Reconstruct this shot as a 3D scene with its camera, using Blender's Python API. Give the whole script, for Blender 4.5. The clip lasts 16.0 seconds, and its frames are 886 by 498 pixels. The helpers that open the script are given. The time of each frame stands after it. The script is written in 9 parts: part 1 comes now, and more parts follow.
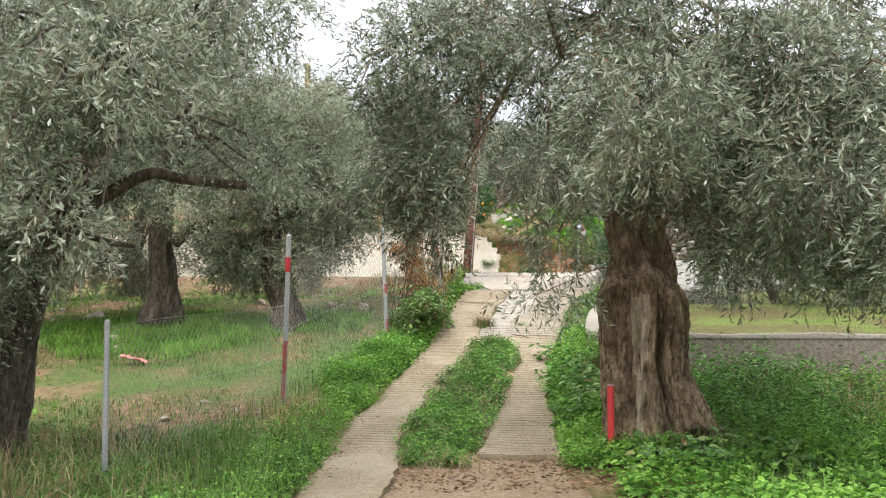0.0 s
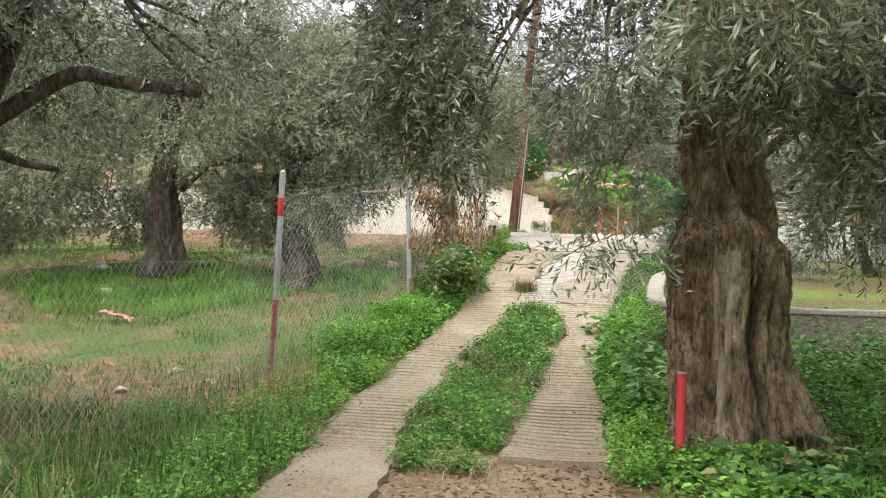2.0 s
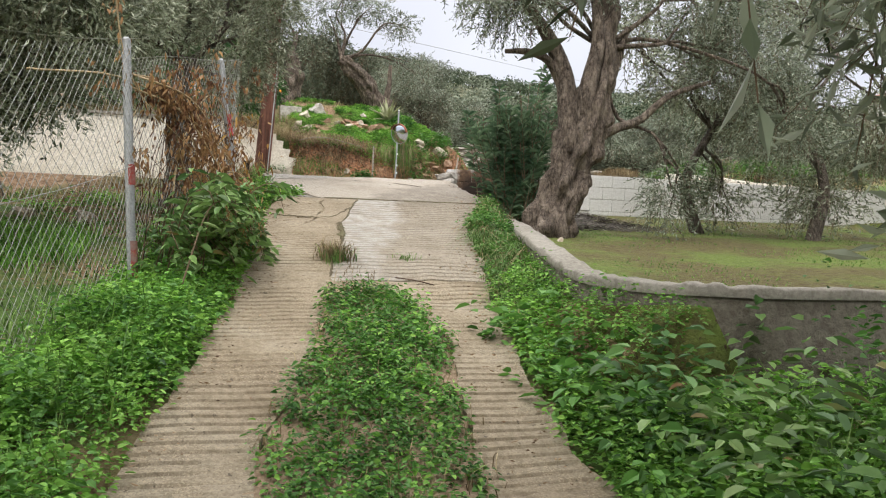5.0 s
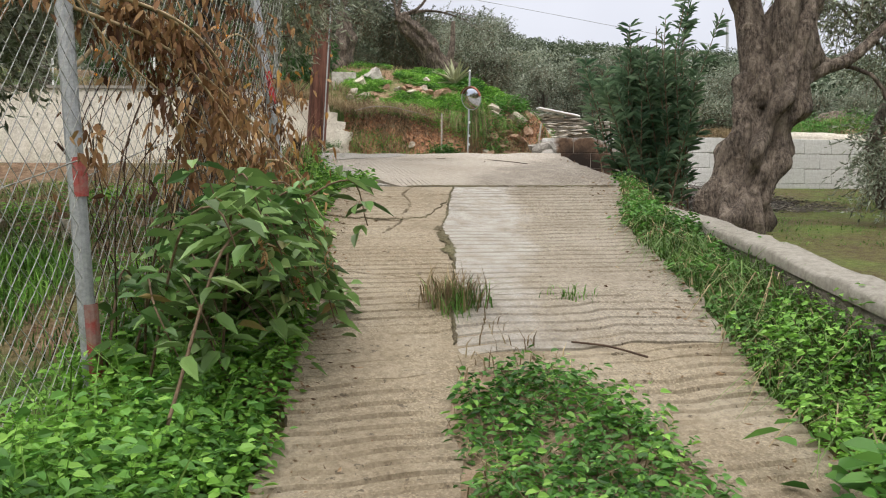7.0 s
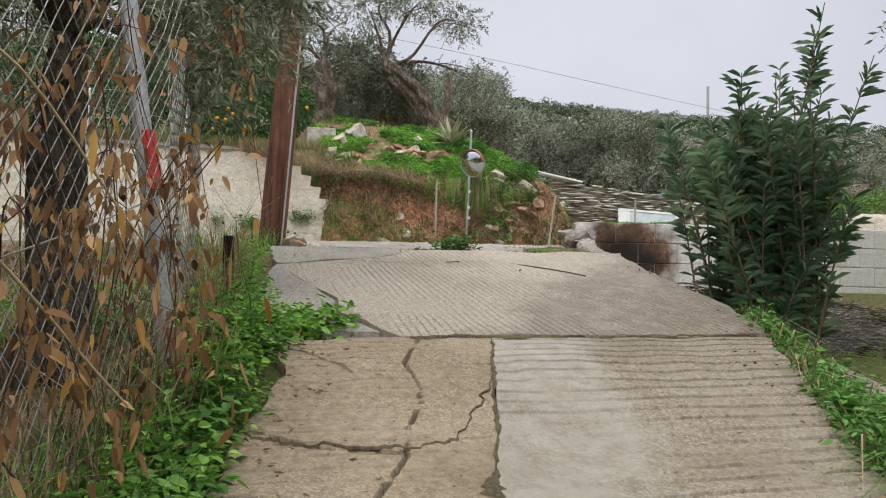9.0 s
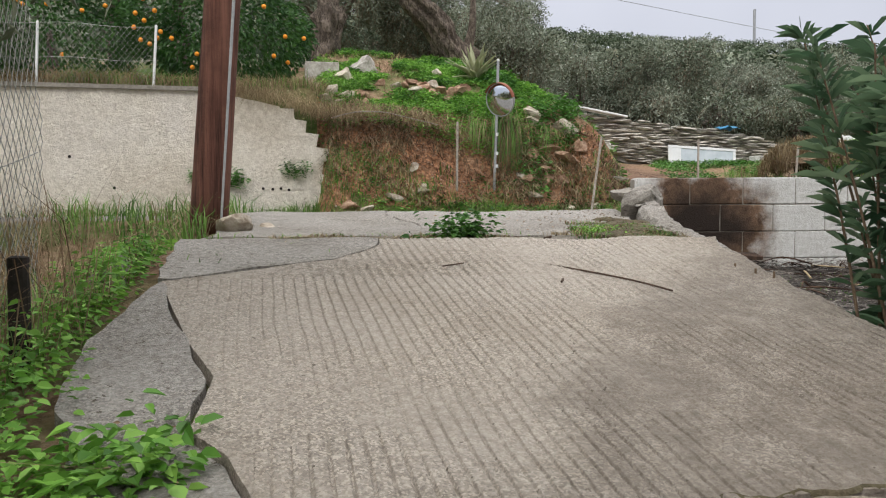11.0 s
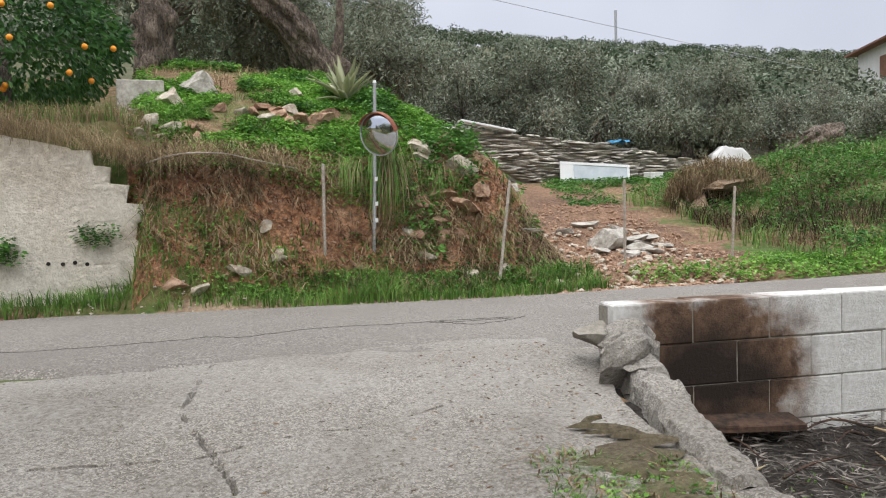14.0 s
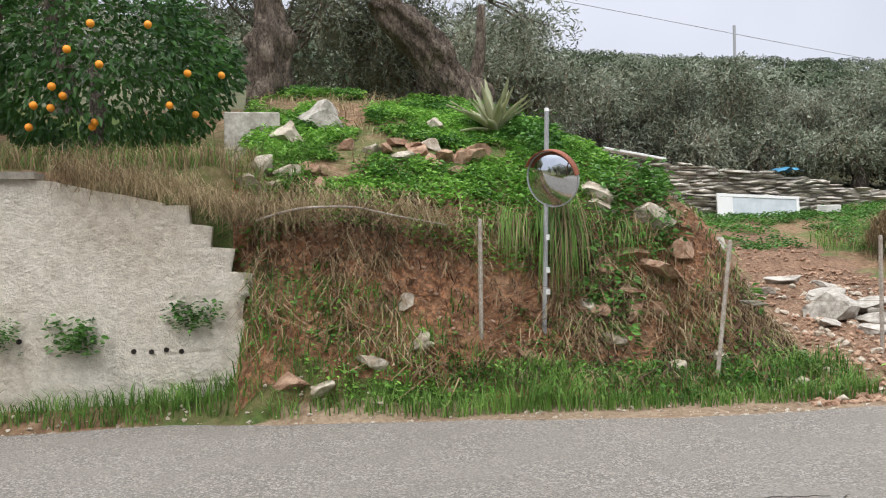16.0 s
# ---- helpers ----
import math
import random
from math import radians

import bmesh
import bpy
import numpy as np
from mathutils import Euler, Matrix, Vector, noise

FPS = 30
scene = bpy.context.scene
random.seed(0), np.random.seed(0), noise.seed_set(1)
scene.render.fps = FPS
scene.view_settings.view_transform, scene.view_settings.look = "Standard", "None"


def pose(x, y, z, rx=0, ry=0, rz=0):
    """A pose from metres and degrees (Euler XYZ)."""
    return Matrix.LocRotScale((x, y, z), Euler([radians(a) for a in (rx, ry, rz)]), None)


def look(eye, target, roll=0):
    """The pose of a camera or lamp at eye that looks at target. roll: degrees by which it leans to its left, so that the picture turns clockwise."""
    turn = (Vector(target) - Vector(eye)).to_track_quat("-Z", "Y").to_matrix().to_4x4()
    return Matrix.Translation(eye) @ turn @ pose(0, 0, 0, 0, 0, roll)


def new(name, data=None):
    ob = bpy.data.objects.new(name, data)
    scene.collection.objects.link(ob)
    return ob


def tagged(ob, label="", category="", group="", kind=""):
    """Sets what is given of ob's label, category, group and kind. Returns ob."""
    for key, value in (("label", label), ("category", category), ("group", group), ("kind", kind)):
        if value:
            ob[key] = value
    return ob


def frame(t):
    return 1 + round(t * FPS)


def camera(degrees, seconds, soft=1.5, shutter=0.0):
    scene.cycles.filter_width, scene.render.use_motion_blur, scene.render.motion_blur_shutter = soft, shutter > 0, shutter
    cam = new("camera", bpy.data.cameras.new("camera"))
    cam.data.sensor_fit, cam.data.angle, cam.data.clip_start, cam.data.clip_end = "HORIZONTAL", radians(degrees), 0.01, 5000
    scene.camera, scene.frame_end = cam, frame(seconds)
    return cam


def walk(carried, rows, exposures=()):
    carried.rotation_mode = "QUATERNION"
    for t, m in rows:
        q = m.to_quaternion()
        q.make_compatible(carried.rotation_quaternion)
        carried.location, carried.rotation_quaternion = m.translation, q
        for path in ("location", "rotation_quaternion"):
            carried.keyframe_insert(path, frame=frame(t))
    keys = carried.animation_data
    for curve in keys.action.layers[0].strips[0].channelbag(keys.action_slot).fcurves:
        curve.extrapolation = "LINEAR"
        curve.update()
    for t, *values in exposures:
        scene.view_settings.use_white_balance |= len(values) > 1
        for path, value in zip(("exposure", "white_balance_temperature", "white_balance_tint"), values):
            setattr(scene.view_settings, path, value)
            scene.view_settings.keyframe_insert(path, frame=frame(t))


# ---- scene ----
cam = camera(59.0, 16.0, soft=1.12)
PATH = [
    (0, (0.0, 0.0, 1.5), (-0.076, 1.989, 1.69), 0.1),
    (0.5, (0.086, 0.489, 1.508), (0.13, 2.484, 1.64), 3.6),
    (1, (0.153, 0.757, 1.442), (-0.03, 2.744, 1.571), -0.2),
    (1.5, (0.234, 1.355, 1.415), (-0.175, 3.306, 1.569), 1.2),
    (2, (0.224, 2.0, 1.453), (0.007, 3.986, 1.554), 1.9),
    (2.5, (0.1, 2.782, 1.377), (0.024, 4.779, 1.451), 1.7),
    (3, (-0.135, 3.666, 1.403), (-0.073, 5.662, 1.52), 0.7),
    (3.2, (-0.218, 3.998, 1.433), (-0.059, 5.987, 1.567), 0.8),
    (5.3, (-0.812, 7.047, 1.544), (-0.232, 8.961, 1.548), 1.5),
    (5.5, (-0.83, 7.334, 1.551), (-0.23, 9.241, 1.604), 1.4),
    (6, (-0.854, 8.051, 1.659), (-0.338, 9.979, 1.776), 0.1),
    (6.5, (-0.793, 8.788, 1.729), (-0.368, 10.741, 1.682), -1.6),
    (7, (-0.697, 9.621, 1.886), (-0.281, 11.576, 1.817), -0.6),
    (7.5, (-0.625, 10.449, 2.038), (-0.131, 12.386, 2.001), 1.3),
    (8, (-0.538, 11.275, 2.192), (0.086, 13.171, 2.315), 8.2),
    (8.5, (-0.457, 11.98, 2.384), (0.174, 13.876, 2.454), 3.1),
    (9, (-0.317, 12.699, 2.519), (0.153, 14.642, 2.59), 0.8),
    (9.2, (-0.25, 12.995, 2.563), (0.252, 14.93, 2.607), 1.3),
    (11.3, (0.568, 15.227, 2.973), (0.923, 17.192, 2.867), 0.0),
    (11.5, (0.658, 15.433, 3.036), (0.998, 17.4, 2.918), 0.5),
    (12, (0.933, 15.953, 3.216), (1.388, 17.895, 3.077), 0.3),
    (12.5, (1.111, 16.402, 3.332), (1.805, 18.265, 3.112), -1.5),
    (13, (1.229, 16.757, 3.461), (2.121, 18.524, 3.172), -1.6),
    (13.5, (1.185, 17.274, 3.627), (2.014, 19.085, 3.448), -0.8),
    (14, (1.135, 17.79, 3.773), (1.817, 19.667, 3.668), -1.6),
    (14.5, (1.138, 18.348, 3.909), (1.803, 20.231, 3.799), -0.8),
    (15, (1.127, 18.948, 4.041), (1.839, 20.814, 3.935), 0.4),
    (15.5, (1.179, 19.583, 4.154), (1.816, 21.477, 4.079), 0.3),
    (16, (1.165, 20.188, 4.217), (1.593, 22.141, 4.174), -1.5),
]
walk(cam, [(t, look(eye, target, roll)) for t, eye, target, roll in PATH],
     exposures=[(0, 1.05, 6500, 10), (3, 1.1, 6500, 10), (5.5, 0.5, 6500, 10), (7.5, 0.43, 6500, 10), (9, 0.24, 6480, 10), (12, 0.21, 6300, 11), (13.5, 0.32, 6250, 11), (14.5, 0.22, 6250, 11), (16, 0.42, 6300, 11)])

# ---- light: overcast winter daylight ----
SKY = bpy.data.worlds.new("overcast_sky")
scene.world = SKY
SKY.use_nodes = True
_n = SKY.node_tree.nodes
_l = SKY.node_tree.links
_bg = _n["Background"]
_sky = _n.new("ShaderNodeTexSky")
_sky.sky_type = 'NISHITA'
_sky.sun_disc = False
_sky.sun_elevation = radians(38)
_sky.sun_rotation = radians(200)
_sky.dust_density = 4.0
_mixw = _n.new("ShaderNodeMix")
_mixw.data_type = 'RGBA'
_mixw.inputs[0].default_value = 0.94
# an overcast dome: about three times brighter overhead than at the horizon
_tc = _n.new("ShaderNodeTexCoord")
_sep = _n.new("ShaderNodeSeparateXYZ")
_l.new(_tc.outputs["Generated"], _sep.inputs[0])
_dome = _n.new("ShaderNodeValToRGB")
_dome.color_ramp.elements[0].position, _dome.color_ramp.elements[0].color = 0.0, (0.215, 0.22, 0.242, 1)
_dome.color_ramp.elements[1].position, _dome.color_ramp.elements[1].color = 1.0, (1.12, 1.11, 1.09, 1)
_e = _dome.color_ramp.elements.new(0.42)
_e.color = (0.26, 0.265, 0.29, 1)
_l.new(_sep.outputs[2], _dome.inputs[0])
_gain = _n.new("ShaderNodeVectorMath")
_gain.operation = 'SCALE'
_gain.inputs[3].default_value = 25.0
# faint cloud mottling
_cloud = _n.new("ShaderNodeTexNoise")
_cloud.inputs["Scale"].default_value = 2.2
_cloud.inputs["Detail"].default_value = 4
_l.new(_tc.outputs["Generated"], _cloud.inputs["Vector"])
_tone = _n.new("ShaderNodeValToRGB")
_tone.color_ramp.elements[0].position, _tone.color_ramp.elements[0].color = 0.35, (0.90, 0.905, 0.92, 1)
_tone.color_ramp.elements[1].position, _tone.color_ramp.elements[1].color = 0.65, (1.06, 1.06, 1.06, 1)
_l.new(_cloud.outputs[0], _tone.inputs[0])
_mottle = _n.new("ShaderNodeVectorMath")
_mottle.operation = 'MULTIPLY'
_l.new(_dome.outputs[0], _mottle.inputs[0])
_l.new(_tone.outputs[0], _mottle.inputs[1])
_l.new(_mottle.outputs[0], _gain.inputs[0])
_l.new(_gain.outputs[0], _mixw.inputs[7])
_l.new(_sky.outputs[0], _mixw.inputs[6])
_l.new(_mixw.outputs[2], _bg.inputs[0])
_bg.inputs[1].default_value = 0.1
sun_data = bpy.data.lights.new("sun", 'SUN')
sun_data.energy = 1.2
sun_data.angle = radians(25)
sun_data.color = (1.0, 0.97, 0.92)
sun = new("sun", sun_data)
sun.matrix_world = look((0, 0, 0), (0.35, 0.55, -0.75))

# ---- materials ----
def ramp(nt, fac, stops):
    r = nt.nodes.new("ShaderNodeValToRGB")
    els = r.color_ramp.elements
    while len(els) < len(stops):
        els.new(0.5)
    for e, (p, c) in zip(els, stops):
        e.position, e.color = p, (*c, 1)
    nt.links.new(fac, r.inputs[0])
    return r.outputs[0]


def tex_noise(nt, vec, scale, detail=5, rough=0.6):
    t = nt.nodes.new("ShaderNodeTexNoise")
    t.inputs["Scale"].default_value = scale
    t.inputs["Detail"].default_value = detail
    t.inputs["Roughness"].default_value = rough
    if vec is not None:
        nt.links.new(vec, t.inputs["Vector"])
    return t.outputs[0]


def mixc(nt, fac, a, b, mode='MIX'):
    m = nt.nodes.new("ShaderNodeMix")
    m.data_type, m.blend_type = 'RGBA', mode
    for sock, v in ((m.inputs[0], fac), (m.inputs[6], a), (m.inputs[7], b)):
        if isinstance(v, (int, float)):
            sock.default_value = v
        elif isinstance(v, tuple):
            sock.default_value = (*v, 1)
        else:
            nt.links.new(v, sock)
    return m.outputs[2]


def math_node(nt, op, a, b=0.5):
    m = nt.nodes.new("ShaderNodeMath")
    m.operation = op
    for sock, v in zip(m.inputs, (a, b)):
        if isinstance(v, (int, float)):
            sock.default_value = v
        else:
            nt.links.new(v, sock)
    return m.outputs[0]


def base_mat(name, rough=0.85):
    m = bpy.data.materials.new(name)
    m.use_nodes = True
    nt = m.node_tree
    b = nt.nodes["Principled BSDF"]
    b.inputs["Roughness"].default_value = rough
    b.inputs["Specular IOR Level"].default_value = 0.3
    tc = nt.nodes.new("ShaderNodeTexCoord").outputs["Object"]
    return m, nt, b, tc


def add_bump(nt, b, height, strength, dist=0.01):
    bp = nt.nodes.new("ShaderNodeBump")
    bp.inputs["Strength"].default_value = strength
    bp.inputs["Distance"].default_value = dist
    nt.links.new(height, bp.inputs["Height"])
    nt.links.new(bp.outputs[0], b.inputs["Normal"])


def surface(name, big, small, sb=0.8, ss=14.0, mix=0.5, rough=0.9, bump=0.5, bs=40.0, dist=0.01, metal=0.0, cracks=0.0, speck=None, grit=None, damp=None):
    """A mottled surface: large patches (big stops) under fine grain (small stops)."""
    m, nt, b, tc = base_mat(name, rough)
    big = [(0.5 + (p - 0.5) * 0.7, c) for p, c in big]
    small = [(0.5 + (p - 0.5) * 0.55, c) for p, c in small]
    c1 = ramp(nt, tex_noise(nt, tc, sb, 6), big)
    c2 = ramp(nt, tex_noise(nt, tc, ss, 8, 0.7), small)
    col = mixc(nt, mix, c1, c2)
    if grit:
        # single grains of aggregate, pale and dark
        vo = nt.nodes.new("ShaderNodeTexVoronoi")
        vo.inputs["Scale"].default_value = grit[0]
        nt.links.new(tc, vo.inputs["Vector"])
        sp = nt.nodes.new("ShaderNodeSeparateColor")
        nt.links.new(vo.outputs["Color"], sp.inputs[0])
        where = ramp(nt, tex_noise(nt, tc, 2.2, 5), [(0.36, (0.25, 0.25, 0.25)), (0.6, (1, 1, 1))])
        mean = big[len(big) // 2][1]
        dark_, pale_ = tuple(v * 0.42 for v in mean), tuple(min(0.8, v * 1.75) for v in mean)
        g1 = math_node(nt, 'MULTIPLY', ramp(nt, sp.outputs[0], [(grit[1], (0, 0, 0)), (grit[1] + 0.03, (1, 1, 1))]), where)
        g2 = math_node(nt, 'MULTIPLY', ramp(nt, sp.outputs[1], [(grit[1], (0, 0, 0)), (grit[1] + 0.03, (1, 1, 1))]), where)
        col = mixc(nt, math_node(nt, 'MULTIPLY', g1, grit[2]), col, pale_)
        col = mixc(nt, math_node(nt, 'MULTIPLY', g2, grit[2]), col, dark_)
    if speck:
        col = mixc(nt, ramp(nt, tex_noise(nt, tc, speck[0], 3, 0.6), [(speck[1], (0, 0, 0)), (speck[1] + 0.06, (1, 1, 1))]), col, speck[2])
    if cracks:
        w = nt.nodes.new("ShaderNodeTexVoronoi")
        w.feature = 'DISTANCE_TO_EDGE'
        w.inputs["Scale"].default_value = cracks
        wn = nt.nodes.new("ShaderNodeTexNoise")
        wn.inputs["Scale"].default_value = 3.0
        nt.links.new(tc, wn.inputs["Vector"])
        wob = mixc(nt, 0.16, tc, wn.outputs[1])
        nt.links.new(wob, w.inputs["Vector"])
        thin = ramp(nt, w.outputs[0], [(0.0012, (1, 1, 1)), (0.005, (0, 0, 0))])
        here = ramp(nt, tex_noise(nt, tc, cracks * 0.8, 2), [(0.5, (0, 0, 0)), (0.56, (1, 1, 1))])
        col = mixc(nt, math_node(nt, 'MULTIPLY', thin, here), col, (0.05, 0.045, 0.038))
    if damp:
        # a damp or dirty zone on one side of the line ax + by + c = 0, with a ragged rim
        (la, lb, lc), wet_col, amount, gloss = damp
        sx = nt.nodes.new("ShaderNodeSeparateXYZ")
        nt.links.new(tc, sx.inputs[0])
        side = math_node(nt, 'ADD', math_node(nt, 'ADD', math_node(nt, 'MULTIPLY', sx.outputs[0], la), math_node(nt, 'MULTIPLY', sx.outputs[1], lb)), lc)
        side = math_node(nt, 'ADD', side, math_node(nt, 'MULTIPLY', math_node(nt, 'SUBTRACT', tex_noise(nt, tc, 1.7, 7, 0.7), 0.5), 1.3))
        zone = math_node(nt, 'MULTIPLY', ramp(nt, side, [(0.42, (0, 0, 0)), (0.62, (1, 1, 1))]), ramp(nt, tex_noise(nt, tc, 7, 6, 0.7), [(0.36, (0.35, 0.35, 0.35)), (0.58, (1, 1, 1))]))
        col = mixc(nt, math_node(nt, 'MULTIPLY', zone, amount), col, wet_col)
        rg = nt.nodes.new("ShaderNodeMapRange")
        rg.inputs["To Min"].default_value, rg.inputs["To Max"].default_value = rough, gloss
        nt.links.new(zone, rg.inputs["Value"])
        nt.links.new(rg.outputs[0], b.inputs["Roughness"])
    nt.links.new(col, b.inputs["Base Color"])
    b.inputs["Metallic"].default_value = metal
    add_bump(nt, b, tex_noise(nt, tc, bs, 8, 0.7), bump, dist)
    return m


def leaf_mat(name, stops, rough=0.55, through_light=0.3, patch=1.3, share=0.35):
    m, nt, b, tc = base_mat(name, rough)
    rnd = nt.nodes.new("ShaderNodeNewGeometry").outputs["Random Per Island"]
    c = ramp(nt, rnd, stops)
    c = mixc(nt, share, c, ramp(nt, tex_noise(nt, tc, patch, 3), [(0.40, tuple(v * 0.55 for v in stops[0][1])), (0.60, stops[-1][1])]))
    nt.links.new(c, b.inputs["Base Color"])
    tr = nt.nodes.new("ShaderNodeBsdfTranslucent")
    nt.links.new(c, tr.inputs[0])
    ms = nt.nodes.new("ShaderNodeMixShader")
    ms.inputs[0].default_value = through_light
    nt.links.new(b.outputs[0], ms.inputs[1])
    nt.links.new(tr.outputs[0], ms.inputs[2])
    nt.links.new(ms.outputs[0], nt.nodes["Material Output"].inputs[0])
    return m


M_OLIVE = leaf_mat("olive_leaf", [(0.0, (0.035, 0.05, 0.025)), (0.4, (0.12, 0.152, 0.086)), (0.75, (0.27, 0.315, 0.215)), (1.0, (0.52, 0.56, 0.46))], 0.5, 0.3, 1.3, 0.3)
M_OLIVE_WARM = leaf_mat("olive_leaf_warm", [(0.0, (0.06, 0.075, 0.038)), (0.5, (0.20, 0.235, 0.135)), (1.0, (0.52, 0.55, 0.42))], 0.5, 0.28, 1.3, 0.3)
M_OLIVE_FAR = leaf_mat("olive_leaf_far", [(0.0, (0.0405, 0.054, 0.0315)), (0.5, (0.171, 0.203, 0.135)), (1.0, (0.45, 0.486, 0.387))], 0.7, 0.2, 0.7, 0.4)
M_HILL = leaf_mat("hill_leaf", [(0.0, (0.036, 0.048, 0.028)), (0.5, (0.12, 0.148, 0.092)), (1.0, (0.264, 0.296, 0.216))], 0.8, 0.1, 0.22, 0.5)
M_HILL_DARK = leaf_mat("hill_leaf_dark", [(0.0, (0.03, 0.048, 0.025)), (1.0, (0.07, 0.10, 0.052))], 0.8, 0.1)
M_WEED = leaf_mat("weed_leaf", [(0.0, (0.0385, 0.121, 0.0154)), (0.5, (0.132, 0.336, 0.0396)), (1.0, (0.33, 0.572, 0.11))], 0.45, 0.35)
M_WEED_DARK = leaf_mat("nettle_leaf", [(0.0, (0.0224, 0.0762, 0.0134)), (0.6, (0.0784, 0.218, 0.0336)), (1.0, (0.179, 0.37, 0.0784))], 0.45, 0.3)
M_GRASS = leaf_mat("grass_blade", [(0.0, (0.04, 0.105, 0.014)), (0.6, (0.115, 0.26, 0.038)), (1.0, (0.26, 0.40, 0.10))])
M_RUSH = leaf_mat("deep_grass_blade", [(0.0, (0.026, 0.062, 0.012)), (0.6, (0.078, 0.16, 0.03)), (1.0, (0.20, 0.30, 0.09))])
M_DRY = leaf_mat("dry_grass", [(0.0, (0.09, 0.058, 0.03)), (0.6, (0.27, 0.195, 0.10)), (1.0, (0.54, 0.44, 0.27))], 0.8)
M_BROWN_LEAF = leaf_mat("withered_leaf", [(0.0, (0.055, 0.024, 0.014)), (0.5, (0.22, 0.10, 0.045)), (1.0, (0.50, 0.31, 0.14))], 0.7)
M_OCHRE_LEAF = leaf_mat("ochre_leaf", [(0.0, (0.20, 0.09, 0.025)), (0.5, (0.42, 0.22, 0.05)), (1.0, (0.60, 0.38, 0.12))], 0.7, 0.4)
M_OLEANDER = leaf_mat("oleander_leaf", [(0.0, (0.04, 0.095, 0.05)), (0.6, (0.095, 0.185, 0.095)), (1.0, (0.27, 0.37, 0.22))], 0.32, 0.28)
M_ORANGE_LEAF = leaf_mat("orange_leaf", [(0.0, (0.02, 0.07, 0.016)), (0.7, (0.045, 0.12, 0.028)), (1.0, (0.08, 0.18, 0.04))], 0.4)
M_BUSH = leaf_mat("bramble_leaf", [(0.0, (0.04, 0.10, 0.03)), (0.5, (0.115, 0.25, 0.07)), (0.85, (0.22, 0.39, 0.12)), (0.97, (0.30, 0.45, 0.17)), (1.0, (0.26, 0.13, 0.05))], 0.38, 0.3, 1.3, 0.15)
M_AGAVE = leaf_mat("agave_leaf", [(0.0, (0.16, 0.22, 0.11)), (0.45, (0.34, 0.38, 0.21)), (1.0, (0.74, 0.70, 0.46))], 0.5)
M_LITTER = leaf_mat("leaf_litter", [(0.0, (0.04, 0.022, 0.013)), (0.5, (0.18, 0.105, 0.058)), (1.0, (0.44, 0.31, 0.19))], 0.9, 0.2)
M_ASH = leaf_mat("ash_litter", [(0.0, (0.010, 0.008, 0.007)), (0.6, (0.032, 0.022, 0.016)), (0.82, (0.10, 0.07, 0.05)), (1.0, (0.50, 0.46, 0.41))], 0.95, 0.0)

def bark_mat(name, dark, mid, pale, stretch=0.35, relief=0.06):
    m, nt, b, tc = base_mat(name, 0.95)
    mp = nt.nodes.new("ShaderNodeMapping")
    mp.inputs["Scale"].default_value = (1, 1, stretch)
    nt.links.new(tc, mp.inputs[0])
    long = math_node(nt, 'MULTIPLY', math_node(nt, 'ABSOLUTE', math_node(nt, 'SUBTRACT', tex_noise(nt, mp.outputs[0], 8, 6, 0.6), 0.5)), 5.0)
    fine = tex_noise(nt, mp.outputs[0], 46, 8, 0.75)
    c = mixc(nt, 0.45, ramp(nt, long, [(0.02, dark), (0.22, mid), (0.8, pale)]), ramp(nt, fine, [(0.4, dark), (0.6, pale)]))
    c = mixc(nt, ramp(nt, tex_noise(nt, tc, 2.2, 5), [(0.5, (0, 0, 0)), (0.72, (0.7, 0.7, 0.7))]), c, dark)
    nt.links.new(c, b.inputs["Base Color"])
    lump = tex_noise(nt, tc, 13, 6, 0.6)
    add_bump(nt, b, math_node(nt, 'ADD', math_node(nt, 'ADD', math_node(nt, 'MULTIPLY', long, 0.5), lump), math_node(nt, 'MULTIPLY', fine, 0.5)), 1.0, relief)
    return m


M_BARK = bark_mat("olive_bark", (0.055, 0.034, 0.020), (0.225, 0.158, 0.098), (0.48, 0.37, 0.25))
M_BARK_PALE = bark_mat("bare_olive_wood", (0.27, 0.215, 0.15), (0.42, 0.35, 0.26), (0.56, 0.48, 0.37))
M_BARK_MID = bark_mat("olive_bark_brown", (0.035, 0.026, 0.021), (0.13, 0.098, 0.075), (0.32, 0.26, 0.205))
M_BARK_DARK = bark_mat("olive_bark_dark", (0.030, 0.024, 0.019), (0.10, 0.08, 0.064), (0.25, 0.21, 0.17))
M_CONC = surface("drive_concrete", [(0.3, (0.16, 0.12, 0.073)), (0.52, (0.245, 0.198, 0.135)), (0.72, (0.32, 0.275, 0.205))], [(0.3, (0.12, 0.092, 0.058)), (0.7, (0.32, 0.268, 0.193))], 1.3, 28, 0.45, 0.85, 0.7, 90, 0.01, speck=(26, 0.64, (0.095, 0.075, 0.05)), grit=(130, 0.7, 0.4))
M_CONC_PALE = surface("pale_concrete", [(0.32, (0.15, 0.128, 0.10)), (0.5, (0.28, 0.255, 0.22)), (0.70, (0.39, 0.365, 0.33))], [(0.32, (0.13, 0.115, 0.095)), (0.68, (0.42, 0.395, 0.36))], 0.9, 38, 0.5, 0.78, 1.0, 110, 0.014, speck=(30, 0.63, (0.10, 0.083, 0.06)), grit=(150, 0.6, 0.6))
